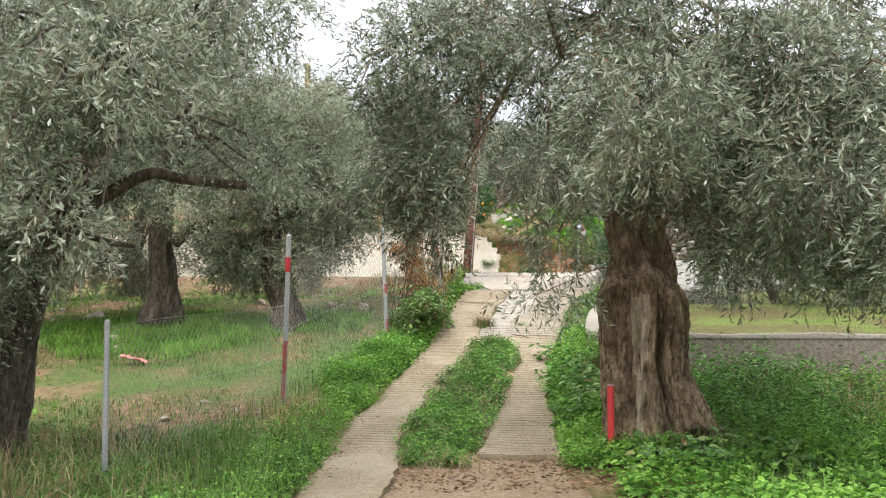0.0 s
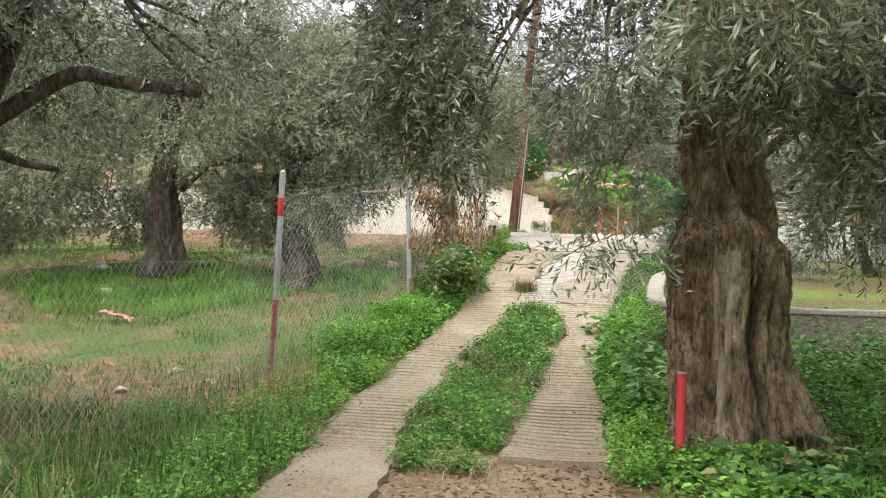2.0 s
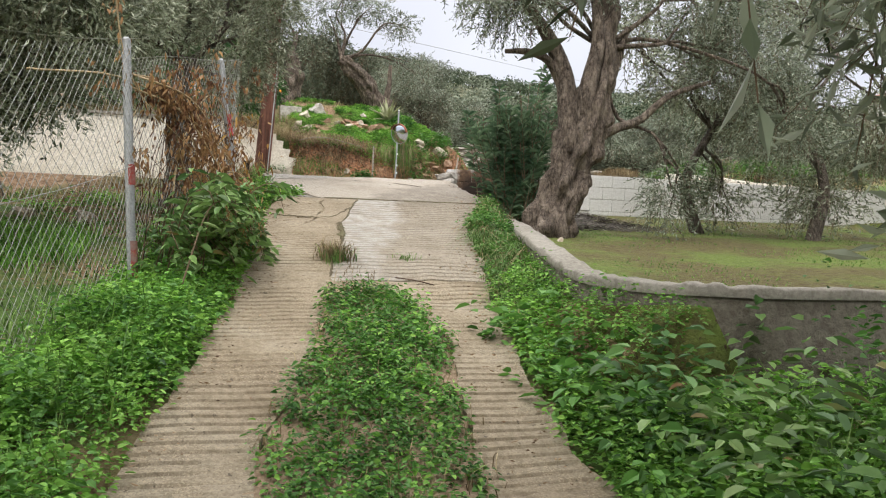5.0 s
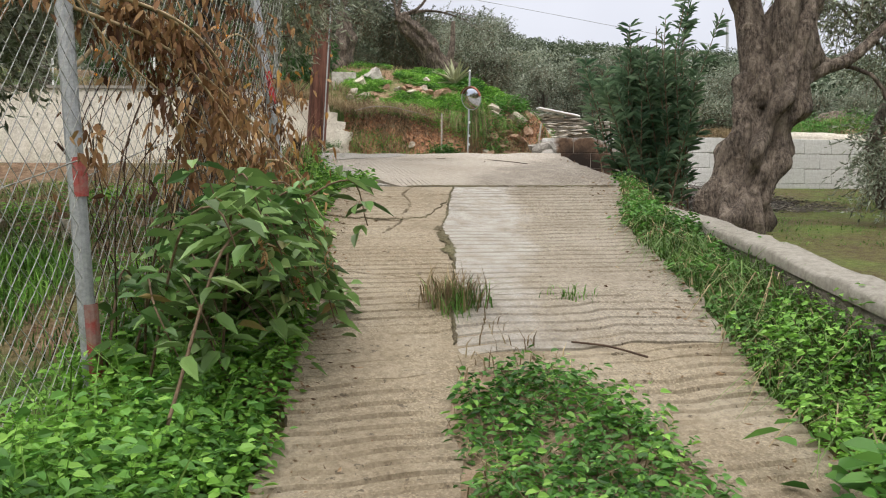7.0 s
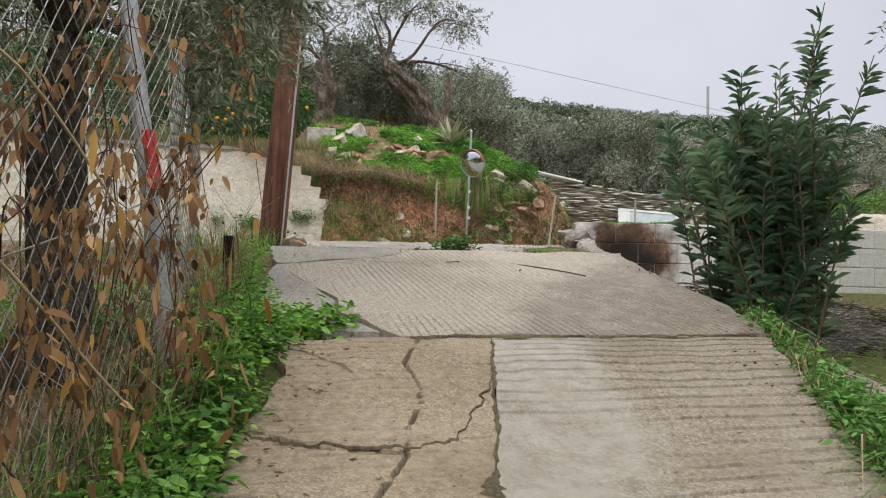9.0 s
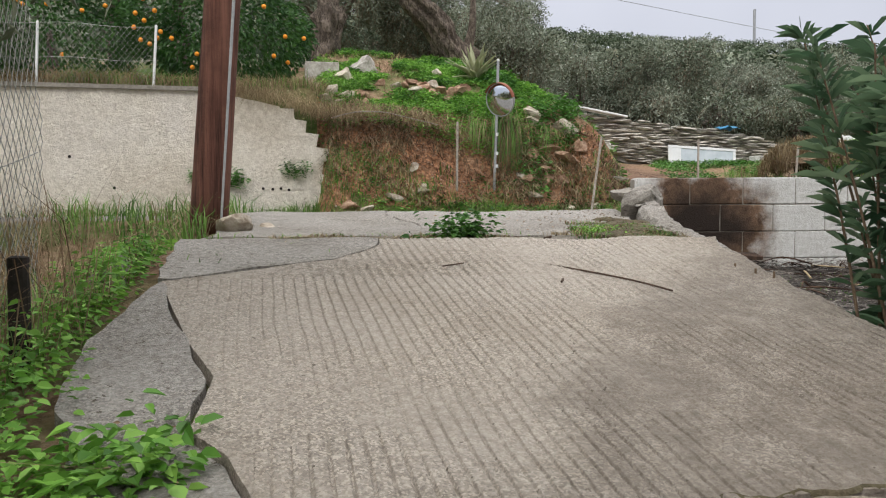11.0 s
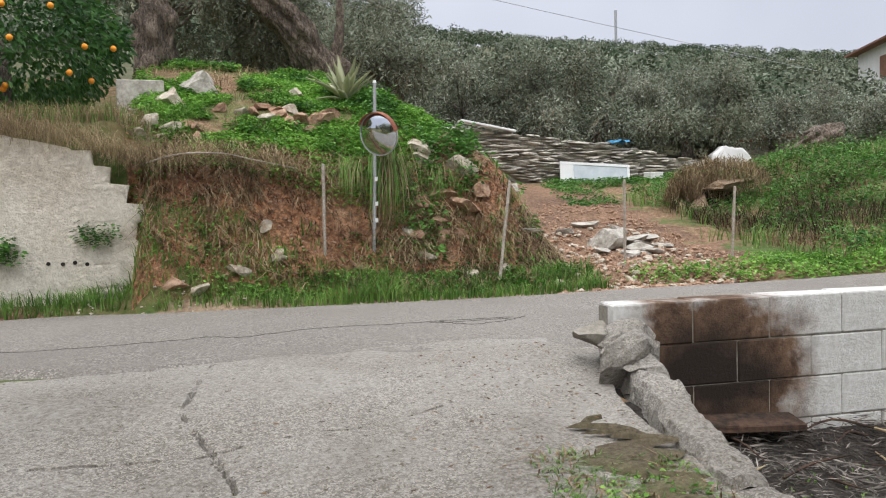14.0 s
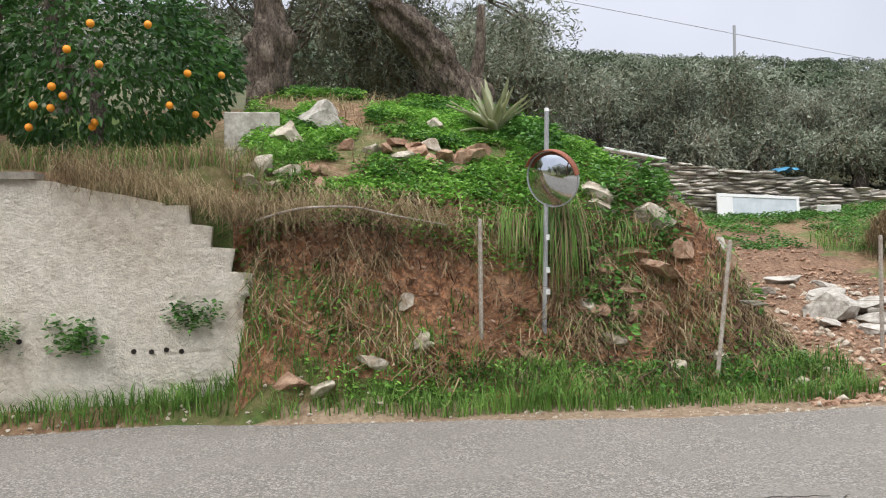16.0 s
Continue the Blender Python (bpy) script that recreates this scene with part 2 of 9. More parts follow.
M_CONC_TINED = surface("tined_concrete", [(0.3, (0.25, 0.205, 0.155)), (0.52, (0.35, 0.305, 0.25)), (0.72, (0.43, 0.385, 0.33))], [(0.3, (0.19, 0.158, 0.12)), (0.7, (0.46, 0.415, 0.355))], 0.8, 34, 0.5, 0.78, 1.0, 120, 0.012, speck=(34, 0.66, (0.13, 0.108, 0.08)), grit=(150, 0.6, 0.55), damp=((0.7, -0.55, 9.05), (0.115, 0.092, 0.068), 0.6, 0.7))
# damp patch is smoother, and its whitish sheen is also painted in as paler colour
M_CONC_WET = surface("damp_concrete", [(0.3, (0.15, 0.117, 0.08)), (0.52, (0.235, 0.197, 0.148)), (0.72, (0.29, 0.255, 0.205))], [(0.3, (0.115, 0.092, 0.062)), (0.7, (0.295, 0.26, 0.205))], 1.5, 32, 0.45, 0.82, 0.7, 90, 0.01, speck=(28, 0.64, (0.10, 0.08, 0.056)), grit=(110, 0.68, 0.45), damp=((-1.3, 0.3, -2.65), (0.32, 0.30, 0.265), 0.5, 0.3))
M_ASPHALT = surface("worn_asphalt", [(0.3, (0.173, 0.155, 0.133)), (0.7, (0.257, 0.234, 0.207))], [(0.3, (0.105, 0.095, 0.0846)), (0.7, (0.326, 0.3, 0.268))], 0.45, 90, 0.5, 0.85, 0.9, 160, 0.012, speck=(60, 0.64, (0.0945, 0.083, 0.0705)), grit=(90, 0.6, 0.6))
M_PLASTER = surface("old_plaster", [(0.3, (0.60, 0.53, 0.42)), (0.55, (0.80, 0.74, 0.63)), (0.75, (0.77, 0.72, 0.64))], [(0.3, (0.46, 0.405, 0.32)), (0.7, (0.80, 0.745, 0.645))], 0.8, 16, 0.5, 0.92, 1.0, 24, 0.05)
def block_mat():
    """Whitewashed block with a scorched stain."""
    m, nt, b, tc = base_mat("whitewashed_block", 0.92)
    c1 = ramp(nt, tex_noise(nt, tc, 1.6, 6), [(0.35, (0.55, 0.54, 0.51)), (0.65, (0.74, 0.735, 0.71))])
    c2 = ramp(nt, tex_noise(nt, tc, 26, 8, 0.7), [(0.38, (0.42, 0.40, 0.36)), (0.62, (0.76, 0.755, 0.735))])
    col = mixc(nt, 0.4, c1, c2)
    pos = nt.nodes.new("ShaderNodeNewGeometry").outputs["Position"]
    mp = nt.nodes.new("ShaderNodeMapping")
    mp.inputs["Location"].default_value = (-4.1 * 1.1, -21.45 * 0.3, -2.72 * 0.95)
    mp.inputs["Scale"].default_value = (1.1, 0.3, 0.95)
    nt.links.new(pos, mp.inputs[0])
    ln = nt.nodes.new("ShaderNodeVectorMath")
    ln.operation = 'LENGTH'
    nt.links.new(mp.outputs[0], ln.inputs[0])
    d = math_node(nt, 'ADD', ln.outputs["Value"], math_node(nt, 'MULTIPLY', math_node(nt, 'SUBTRACT', tex_noise(nt, pos, 3.2, 7), 0.5), 0.95))
    brown = ramp(nt, tex_noise(nt, pos, 14, 7), [(0.3, (0.06, 0.034, 0.02)), (0.7, (0.24, 0.15, 0.095))])
    col = mixc(nt, ramp(nt, d, [(0.5, (1, 1, 1)), (0.78, (0, 0, 0))]), col, brown)
    col = mixc(nt, ramp(nt, d, [(0.18, (1, 1, 1)), (0.56, (0, 0, 0))]), col, (0.024, 0.016, 0.012))
    nt.links.new(col, b.inputs["Base Color"])
    add_bump(nt, b, tex_noise(nt, tc, 45, 8, 0.7), 0.8, 0.015)
    return m


M_BLOCK = block_mat()
M_MOSS = surface("mossy_joint_soil", [(0.35, (0.075, 0.058, 0.035)), (0.65, (0.12, 0.115, 0.05))], [(0.3, (0.055, 0.042, 0.026)), (0.7, (0.20, 0.165, 0.105))], 3.0, 40, 0.5, 0.95, 0.9, 60, 0.02)
M_CRACK = surface("crack_shade", [(0.35, (0.035, 0.032, 0.028)), (0.65, (0.075, 0.068, 0.058))], [(0.3, (0.03, 0.027, 0.024)), (0.7, (0.11, 0.10, 0.085))], 3.0, 60, 0.5, 0.95, 0.9, 90, 0.01)
M_GARDEN_WALL = surface("grey_render", [(0.3, (0.11, 0.092, 0.07)), (0.7, (0.19, 0.168, 0.135))], [(0.3, (0.08, 0.068, 0.05)), (0.7, (0.23, 0.205, 0.168))], 1.5, 18, 0.5, 0.95, 0.9, 30, 0.03)
M_COPING = surface("coping_cement", [(0.3, (0.20, 0.18, 0.145)), (0.7, (0.30, 0.275, 0.235))], [(0.3, (0.14, 0.125, 0.10)), (0.7, (0.32, 0.295, 0.255))], 1.6, 26, 0.5, 0.9, 0.8, 50, 0.014)
M_ROCK = surface("limestone", [(0.3, (0.36, 0.285, 0.20)), (0.7, (0.57, 0.505, 0.41))], [(0.3, (0.20, 0.15, 0.105)), (0.7, (0.60, 0.55, 0.465))], 3.0, 14, 0.5, 0.95, 0.9, 30, 0.02)
M_ROCK_RED = surface("reddish_rock", [(0.3, (0.27, 0.14, 0.082)), (0.7, (0.44, 0.285, 0.19))], [(0.3, (0.16, 0.082, 0.05)), (0.7, (0.52, 0.385, 0.28))], 3.0, 14, 0.5, 0.95, 0.9, 30, 0.02)
M_SLATE = surface("grey_schist", [(0.3, (0.28, 0.255, 0.215)), (0.7, (0.48, 0.45, 0.40))], [(0.3, (0.17, 0.152, 0.125)), (0.7, (0.56, 0.53, 0.475))], 3.0, 14, 0.5, 0.95, 0.7, 30, 0.01)
M_SCHIST = surface("pale_schist", [(0.3, (0.40, 0.36, 0.30)), (0.7, (0.64, 0.60, 0.53))], [(0.3, (0.26, 0.23, 0.19)), (0.7, (0.70, 0.66, 0.59))], 2.2, 10, 0.45, 0.95, 0.6, 24, 0.01)
M_GALV = surface("galvanised_steel", [(0.3, (0.30, 0.31, 0.32)), (0.7, (0.42, 0.43, 0.44))], [(0.3, (0.24, 0.24, 0.24)), (0.7, (0.45, 0.46, 0.47))], 6, 60, 0.5, 0.55, 0.2, 80, 0.003, 0.4)
M_RED = surface("red_paint", [(0.3, (0.42, 0.025, 0.03)), (0.7, (0.55, 0.05, 0.05))], [(0.3, (0.30, 0.03, 0.03)), (0.7, (0.58, 0.06, 0.06))], 8, 60, 0.4, 0.6, 0.2, 60, 0.003)
M_RED_WORN = surface("worn_red_paint", [(0.4, (0.33, 0.045, 0.04)), (0.6, (0.25, 0.20, 0.18))], [(0.3, (0.26, 0.05, 0.045)), (0.7, (0.36, 0.16, 0.13))], 14, 60, 0.4, 0.7, 0.3, 60, 0.003)
M_POLE = bark_mat("creosoted_pole", (0.035, 0.014, 0.010), (0.105, 0.042, 0.028), (0.20, 0.092, 0.064), 0.03, 0.012)
M_WIRE = surface("fence_wire", [(0.3, (0.27, 0.27, 0.25)), (0.7, (0.38, 0.38, 0.35))], [(0.3, (0.20, 0.19, 0.17)), (0.7, (0.42, 0.42, 0.40))], 6, 40, 0.5, 0.6, 0.1, 60, 0.002, 0.3)
M_STAKE = surface("rusty_stake", [(0.3, (0.26, 0.22, 0.18)), (0.7, (0.40, 0.37, 0.32))], [(0.3, (0.20, 0.14, 0.10)), (0.7, (0.44, 0.41, 0.36))], 5, 40, 0.5, 0.75, 0.2, 60, 0.003)
M_STEM = surface("woody_stem", [(0.3, (0.10, 0.065, 0.04)), (0.7, (0.19, 0.13, 0.085))], [(0.3, (0.08, 0.05, 0.03)), (0.7, (0.24, 0.17, 0.11))], 6, 40, 0.5, 0.9, 0.3, 60, 0.003)
M_VINE = surface("dark_vine_stem", [(0.3, (0.035, 0.022, 0.015)), (0.7, (0.09, 0.055, 0.035))], [(0.3, (0.03, 0.02, 0.014)), (0.7, (0.12, 0.075, 0.05))], 6, 40, 0.5, 0.9, 0.3, 60, 0.003)
M_STRAW = surface("straw_stem", [(0.3, (0.30, 0.22, 0.12)), (0.7, (0.42, 0.33, 0.19))], [(0.3, (0.25, 0.18, 0.10)), (0.7, (0.48, 0.38, 0.24))], 6, 40, 0.5, 0.9, 0.2, 60, 0.003)
M_WHITE = surface("white_paint", [(0.3, (0.66, 0.66, 0.65)), (0.7, (0.78, 0.78, 0.77))], [(0.3, (0.60, 0.60, 0.58)), (0.7, (0.80, 0.80, 0.79))], 2, 30, 0.4, 0.6, 0.1, 40, 0.003)
M_SOOT = surface("soot_black_brick", [(0.35, (0.012, 0.010, 0.009)), (0.7, (0.10, 0.055, 0.035))], [(0.3, (0.015, 0.012, 0.010)), (0.7, (0.12, 0.075, 0.05))], 3, 20, 0.5, 0.95, 0.8, 40, 0.012)
M_ORANGE = surface("orange_peel", [(0.3, (0.75, 0.24, 0.015)), (0.7, (0.85, 0.33, 0.03))], [(0.3, (0.70, 0.22, 0.015)), (0.7, (0.88, 0.36, 0.03))], 10, 60, 0.4, 0.5, 0.2, 90, 0.002)
M_ROOF = surface("clay_roof_tile", [(0.3, (0.16, 0.075, 0.05)), (0.7, (0.25, 0.125, 0.085))], [(0.3, (0.13, 0.065, 0.045)), (0.7, (0.28, 0.15, 0.11))], 1, 8, 0.5, 0.9, 0.3, 6, 0.05)
M_BLUE = surface("blue_tarpaulin", [(0.3, (0.05, 0.22, 0.40)), (0.7, (0.09, 0.33, 0.52))], [(0.3, (0.05, 0.20, 0.38)), (0.7, (0.10, 0.36, 0.56))], 3, 20, 0.5, 0.5, 0.3, 20, 0.01)
M_PINK = surface("faded_red_cloth", [(0.3, (0.50, 0.14, 0.13)), (0.7, (0.65, 0.32, 0.30))], [(0.3, (0.45, 0.10, 0.10)), (0.7, (0.70, 0.45, 0.42))], 9, 40, 0.5, 0.9, 0.4, 40, 0.01)
# black of posts and cables; in hollows it paints in the shade
M_DARK = surface("black_and_hollow_shade", [(0.3, (0.012, 0.010, 0.008)), (0.7, (0.03, 0.025, 0.02))], [(0.3, (0.01, 0.008, 0.006)), (0.7, (0.04, 0.03, 0.025))], 3, 20, 0.5, 0.95, 0.5, 30, 0.01)
M_RUBBER = surface("rubber_trim", [(0.3, (0.20, 0.055, 0.028)), (0.7, (0.30, 0.10, 0.055))], [(0.3, (0.16, 0.05, 0.03)), (0.7, (0.34, 0.14, 0.085))], 4, 30, 0.5, 0.7, 0.1, 30, 0.003)
M_BACK = surface("weathered_grey_plastic", [(0.3, (0.30, 0.31, 0.31)), (0.7, (0.42, 0.43, 0.43))], [(0.3, (0.26, 0.26, 0.26)), (0.7, (0.45, 0.46, 0.46))], 4, 30, 0.5, 0.6, 0.1, 30, 0.003)
M_WINDOW = surface("shuttered_window", [(0.3, (0.17, 0.08, 0.05)), (0.7, (0.24, 0.12, 0.08))], [(0.3, (0.15, 0.07, 0.04)), (0.7, (0.27, 0.14, 0.09))], 2, 9, 0.5, 0.7, 0.2, 9, 0.01)


def mirror_mat():
    m, nt, b, tc = base_mat("mirror_face", 0.04)
    b.inputs["Base Color"].default_value = (0.62, 0.66, 0.70, 1)
    b.inputs["Metallic"].default_value = 1.0
    return m


def glass_panel_mat():
    m, nt, b, tc = base_mat("frosted_pane", 0.25)
    nt.links.new(ramp(nt, tex_noise(nt, tc, 2.5, 4), [(0.3, (0.42, 0.47, 0.50)), (0.7, (0.60, 0.64, 0.66))]), b.inputs["Base Color"])
    b.inputs["Specular IOR Level"].default_value = 0.6
    return m


M_MIRROR = mirror_mat()
M_PANE = glass_panel_mat()


def ground_mat():
    """Red-brown soil, moss and short turf, by noise at three sizes."""
    m, nt, b, tc = base_mat("soil_and_turf", 0.95)
    soil = ramp(nt, tex_noise(nt, tc, 9, 8, 0.7), [(0.36, (0.12, 0.07, 0.038)), (0.52, (0.25, 0.155, 0.09)), (0.66, (0.37, 0.26, 0.17))])
    turf = ramp(nt, tex_noise(nt, tc, 14, 8, 0.75), [(0.3, (0.045, 0.075, 0.018)), (0.55, (0.085, 0.145, 0.03)), (0.75, (0.15, 0.20, 0.06))])
    f = ramp(nt, tex_noise(nt, tc, 0.55, 7, 0.65), [(0.42, (0, 0, 0)), (0.58, (1, 1, 1))])
    nt.links.new(mixc(nt, f, soil, turf), b.inputs["Base Color"])
    add_bump(nt, b, tex_noise(nt, tc, 18, 9, 0.75), 0.9, 0.05)
    return m


M_GROUND = ground_mat()
M_EARTH = surface("red_earth_bank", [(0.3, (0.18, 0.075, 0.037)), (0.55, (0.41, 0.19, 0.094)), (0.75, (0.50, 0.32, 0.20))], [(0.3, (0.07, 0.034, 0.02)), (0.7, (0.60, 0.37, 0.22))], 1.8, 13, 0.55, 0.97, 1.0, 16, 0.12, grit=(34, 0.7, 0.5))
M_DIRT = surface("trodden_dirt", [(0.3, (0.17, 0.11, 0.065)), (0.7, (0.31, 0.23, 0.155))], [(0.3, (0.12, 0.075, 0.045)), (0.7, (0.36, 0.28, 0.195))], 1.6, 20, 0.5, 0.95, 0.8, 40, 0.02)
M_LAWN = surface("mossy_lawn", [(0.42, (0.10, 0.063, 0.033)), (0.52, (0.105, 0.10, 0.03)), (0.62, (0.115, 0.18, 0.028))], [(0.3, (0.06, 0.05, 0.02)), (0.7, (0.21, 0.24, 0.06))], 0.7, 16, 0.42, 0.95, 0.9, 50, 0.04, speck=(30, 0.62, (0.07, 0.045, 0.025)))
M_PIT = surface("burnt_ground", [(0.35, (0.014, 0.011, 0.009)), (0.65, (0.05, 0.038, 0.03))], [(0.3, (0.010, 0.009, 0.008)), (0.72, (0.13, 0.115, 0.10))], 1.6, 22, 0.5, 0.97, 0.9, 40, 0.04)
M_STONY = surface("stony_track", [(0.35, (0.105, 0.052, 0.029)), (0.65, (0.27, 0.155, 0.09))], [(0.3, (0.075, 0.04, 0.024)), (0.7, (0.36, 0.25, 0.17))], 0.9, 16, 0.5, 0.97, 1.0, 24, 0.05)
M_FAR_GROUND = surface("hill_scrub", [(0.3, (0.07, 0.075, 0.035)), (0.7, (0.14, 0.13, 0.07))], [(0.3, (0.05, 0.06, 0.03)), (0.7, (0.15, 0.14, 0.08))], 0.05, 0.6, 0.5, 0.97, 0.5, 1, 0.3)

# ---- mesh helpers ----


def mesh_data(name, v, quads, mats, smooth=False, index=None):
    v = np.asarray(v, dtype=np.float32)
    q = np.asarray(quads, dtype=np.int32)
    k = q.shape[1]
    me = bpy.data.meshes.new(name)
    me.vertices.add(len(v))
    me.vertices.foreach_set("co", v.ravel())
    me.loops.add(q.size)
    me.loops.foreach_set("vertex_index", q.ravel())
    me.polygons.add(len(q))
    me.polygons.foreach_set("loop_start", np.arange(0, q.size, k, dtype=np.int32))
    for mt in (mats if isinstance(mats, (list, tuple)) else [mats]):
        me.materials.append(mt)
    if index is not None:
        me.polygons.foreach_set("material_index", np.asarray(index, dtype=np.int32))
    me.update(calc_edges=True)
    me.polygons.foreach_set("use_smooth", np.full(len(q), bool(smooth)))
    if smooth == 2:
        me.set_sharp_from_angle(angle=radians(38))
    return me


def thing(name, me=None, label="", category="", group="", kind="", at=None, parent=None):
    ob = new(name, me)
    if at is not None:
        ob.matrix_world = at
    if parent is not None:
        ob.parent = parent
    return tagged(ob, label, category, group, kind)


def part(name, me, parent, label=""):
    ob = new(name, me)
    ob.parent = parent
    if label:
        ob["label"] = label
    return ob


def joined(parts):
    """Several (verts, quads) as one."""
    vs, qs, n = [], [], 0
    for v, q in parts:
        vs.append(np.asarray(v, float))
        qs.append(np.asarray(q, int) + n)
        n += len(v)
    return np.concatenate(vs), np.concatenate(qs)


def tube(pts, radii, sides=8, knots=0.0, flutes=0, seed=0, cap=True):
    """A bent, tapered, knotty tube through pts."""
    r = np.random.default_rng(seed)
    pts, radii = np.asarray(pts, float), np.asarray(radii, float)
    n = len(pts)
    tan = np.gradient(pts, axis=0)
    tan /= np.linalg.norm(tan, axis=1, keepdims=True) + 1e-9
    ref = np.array([0.0, 1.0, 0.0]) if abs(tan[0][1]) < 0.8 else np.array([1.0, 0.0, 0.0])
    a = np.arange(sides) * 2 * np.pi / sides
    v = np.zeros((n, sides, 3))
    ph, ph2 = r.uniform(0, 6.28, 2)
    jit = r.normal(0, 1, (n, sides))
    lump = r.normal(0, 1, (n, sides))
    for _ in range(5):
        jit[1:-1] = (jit[:-2] + 2 * jit[1:-1] + jit[2:]) / 2.6
        jit = (jit + 0.35 * np.roll(jit, 1, 1) + 0.35 * np.roll(jit, -1, 1)) / 1.35
    for _ in range(max(2, n // 12)):
        lump[1:-1] = (lump[:-2] + 2 * lump[1:-1] + lump[2:]) / 3
        lump = (lump + np.roll(lump, 1, 1) + np.roll(lump, -1, 1)) / 2.2
    jit = 0.55 * np.clip(jit / (jit.std() + 1e-6), -2, 2) + 0.5 * np.clip(lump / (lump.std() + 1e-6), -2, 2)
    for i in range(n):
        x = np.cross(tan[i], ref)
        x /= np.linalg.norm(x)
        y = np.cross(x, tan[i])
        rad = radii[i] * (1 + knots * 0.14 * jit[i])
        if flutes:
            rad = rad * (1 + 0.14 * np.sin(flutes * a + ph + i * 0.06) + 0.09 * np.sin((flutes * 2 + 1) * a + ph2 - i * 0.05))
        v[i] = pts[i] + rad[:, None] * (np.cos(a)[:, None] * x + np.sin(a)[:, None] * y)
    q = []
    i, j = np.meshgrid(np.arange(n - 1), np.arange(sides), indexing="ij")
    j2 = (j + 1) % sides
    q = np.stack([i * sides + j, i * sides + j2, (i + 1) * sides + j2, (i + 1) * sides + j], -1).reshape(-1, 4)
    v = v.reshape(-1, 3)
    if cap:
        v = np.concatenate([v, [pts[-1], pts[0]]])
        e, s = len(v) - 2, len(v) - 1
        k = np.arange(sides)
        last = (n - 1) * sides
        q = np.concatenate([q, np.stack([last + k, last + (k + 1) % sides, np.full(sides, e), np.full(sides, e)], -1)[::2][:0]])
        c = []
        for kk in range(0, sides - 1, 2):
            c.append((last + kk, last + kk + 1, last + (kk + 2) % sides, e))
            c.append(((kk + 2) % sides, kk + 1, kk, s))
        q = np.concatenate([q, np.array(c)])
    return v, q


def smooth_path(ctrl, n):
    """Catmull-Rom through control rows."""
    c = np.asarray(ctrl, float)
    c = np.concatenate([[2 * c[0] - c[1]], c, [2 * c[-1] - c[-2]]])
    m = len(c) - 3
    out = []
    for t in np.linspace(0, m - 1e-6, n):
        i = int(t)
        f = t - i
        p0, p1, p2, p3 = c[i:i + 4]
        out.append(0.5 * (2 * p1 + (p2 - p0) * f + (2 * p0 - 5 * p1 + 4 * p2 - p3) * f * f + (3 * p1 - p0 - 3 * p2 + p3) * f ** 3))
    return np.array(out)


def leaves(p, d, length, width, r, fold=0.25, droop=0.0):
    """One folded leaf (a bent quad) at each row of p along d."""
    n = len(p)
    d = d / (np.linalg.norm(d, axis=1, keepdims=True) + 1e-9)
    up = r.normal(0, 1, (n, 3))
    s = np.cross(d, up)
    s /= np.linalg.norm(s, axis=1, keepdims=True) + 1e-9
    nn = np.cross(s, d)
    L, W = np.broadcast_to(length, n)[:, None], np.broadcast_to(width, n)[:, None]
    mid = p + 0.48 * L * d + fold * W * nn
    tip = p + L * d
    tip[:, 2] -= droop * L[:, 0]
    v = np.stack([p, mid + 0.5 * W * s, tip, mid - 0.5 * W * s], 1).reshape(-1, 3)
    return v, np.arange(4 * n).reshape(n, 4)


def leaves6(p, d, length, width, r, nrm=None, droop=0.25):
    """Broad leaf of two bent quads, with a fold along the rib."""
    n = len(p)
    d = d / (np.linalg.norm(d, axis=1, keepdims=True) + 1e-9)
    up = r.normal(0, 0.45, (n, 3)) + np.array([0, 0, 1.0]) if nrm is None else nrm
    s = np.cross(d, up)
    s /= np.linalg.norm(s, axis=1, keepdims=True) + 1e-9
    nn = np.cross(s, d)
    L, W = np.broadcast_to(length, n)[:, None], np.broadcast_to(width, n)[:, None]
    tip = p + L * d
    tip[:, 2] -= droop * L[:, 0]
    m0 = p + 0.25 * L * d + 0.0 * nn
    m1 = p + 0.62 * L * d
    m1[:, 2] -= 0.3 * droop * L[:, 0]
    a0, b0 = m0 + 0.42 * W * s + 0.12 * W * nn, m0 - 0.42 * W * s + 0.12 * W * nn
    a1, b1 = m1 + 0.40 * W * s + 0.12 * W * nn, m1 - 0.40 * W * s + 0.12 * W * nn
    v = np.stack([p, a0, a1, tip, b1, b0], 1).reshape(-1, 3)
    k = np.arange(n)[:, None] * 6
    q = np.concatenate([k + np.array([0, 1, 2, 3]), k + np.array([0, 3, 4, 5])])
    return v, q


def interp(x, xs, ys):
    return np.interp(x, xs, ys)


def smoothstep(a, b, x):
    t = np.clip((x - a) / (b - a), 0, 1)
    return t * t * (3 - 2 * t)


def lattice(x, y, seed=0):
    """Smooth value noise, about -1 to 1, one unit a cell."""
    def h(i, j):
        k = (i * 374761393 + j * 668265263 + seed * 974634777) & 0xFFFFFFFF
        k = ((k ^ (k >> 13)) * 1274126177) & 0xFFFFFFFF
        return ((k ^ (k >> 16)) & 0xFFFF) / 32767.5 - 1
    x, y = np.broadcast_arrays(np.asarray(x, float), np.asarray(y, float))
    i, j = np.floor(x).astype(np.int64), np.floor(y).astype(np.int64)
    f, g = x - i, y - j
    f, g = f * f * (3 - 2 * f), g * g * (3 - 2 * g)
    return (h(i, j) * (1 - f) + h(i + 1, j) * f) * (1 - g) + (h(i, j + 1) * (1 - f) + h(i + 1, j + 1) * f) * g


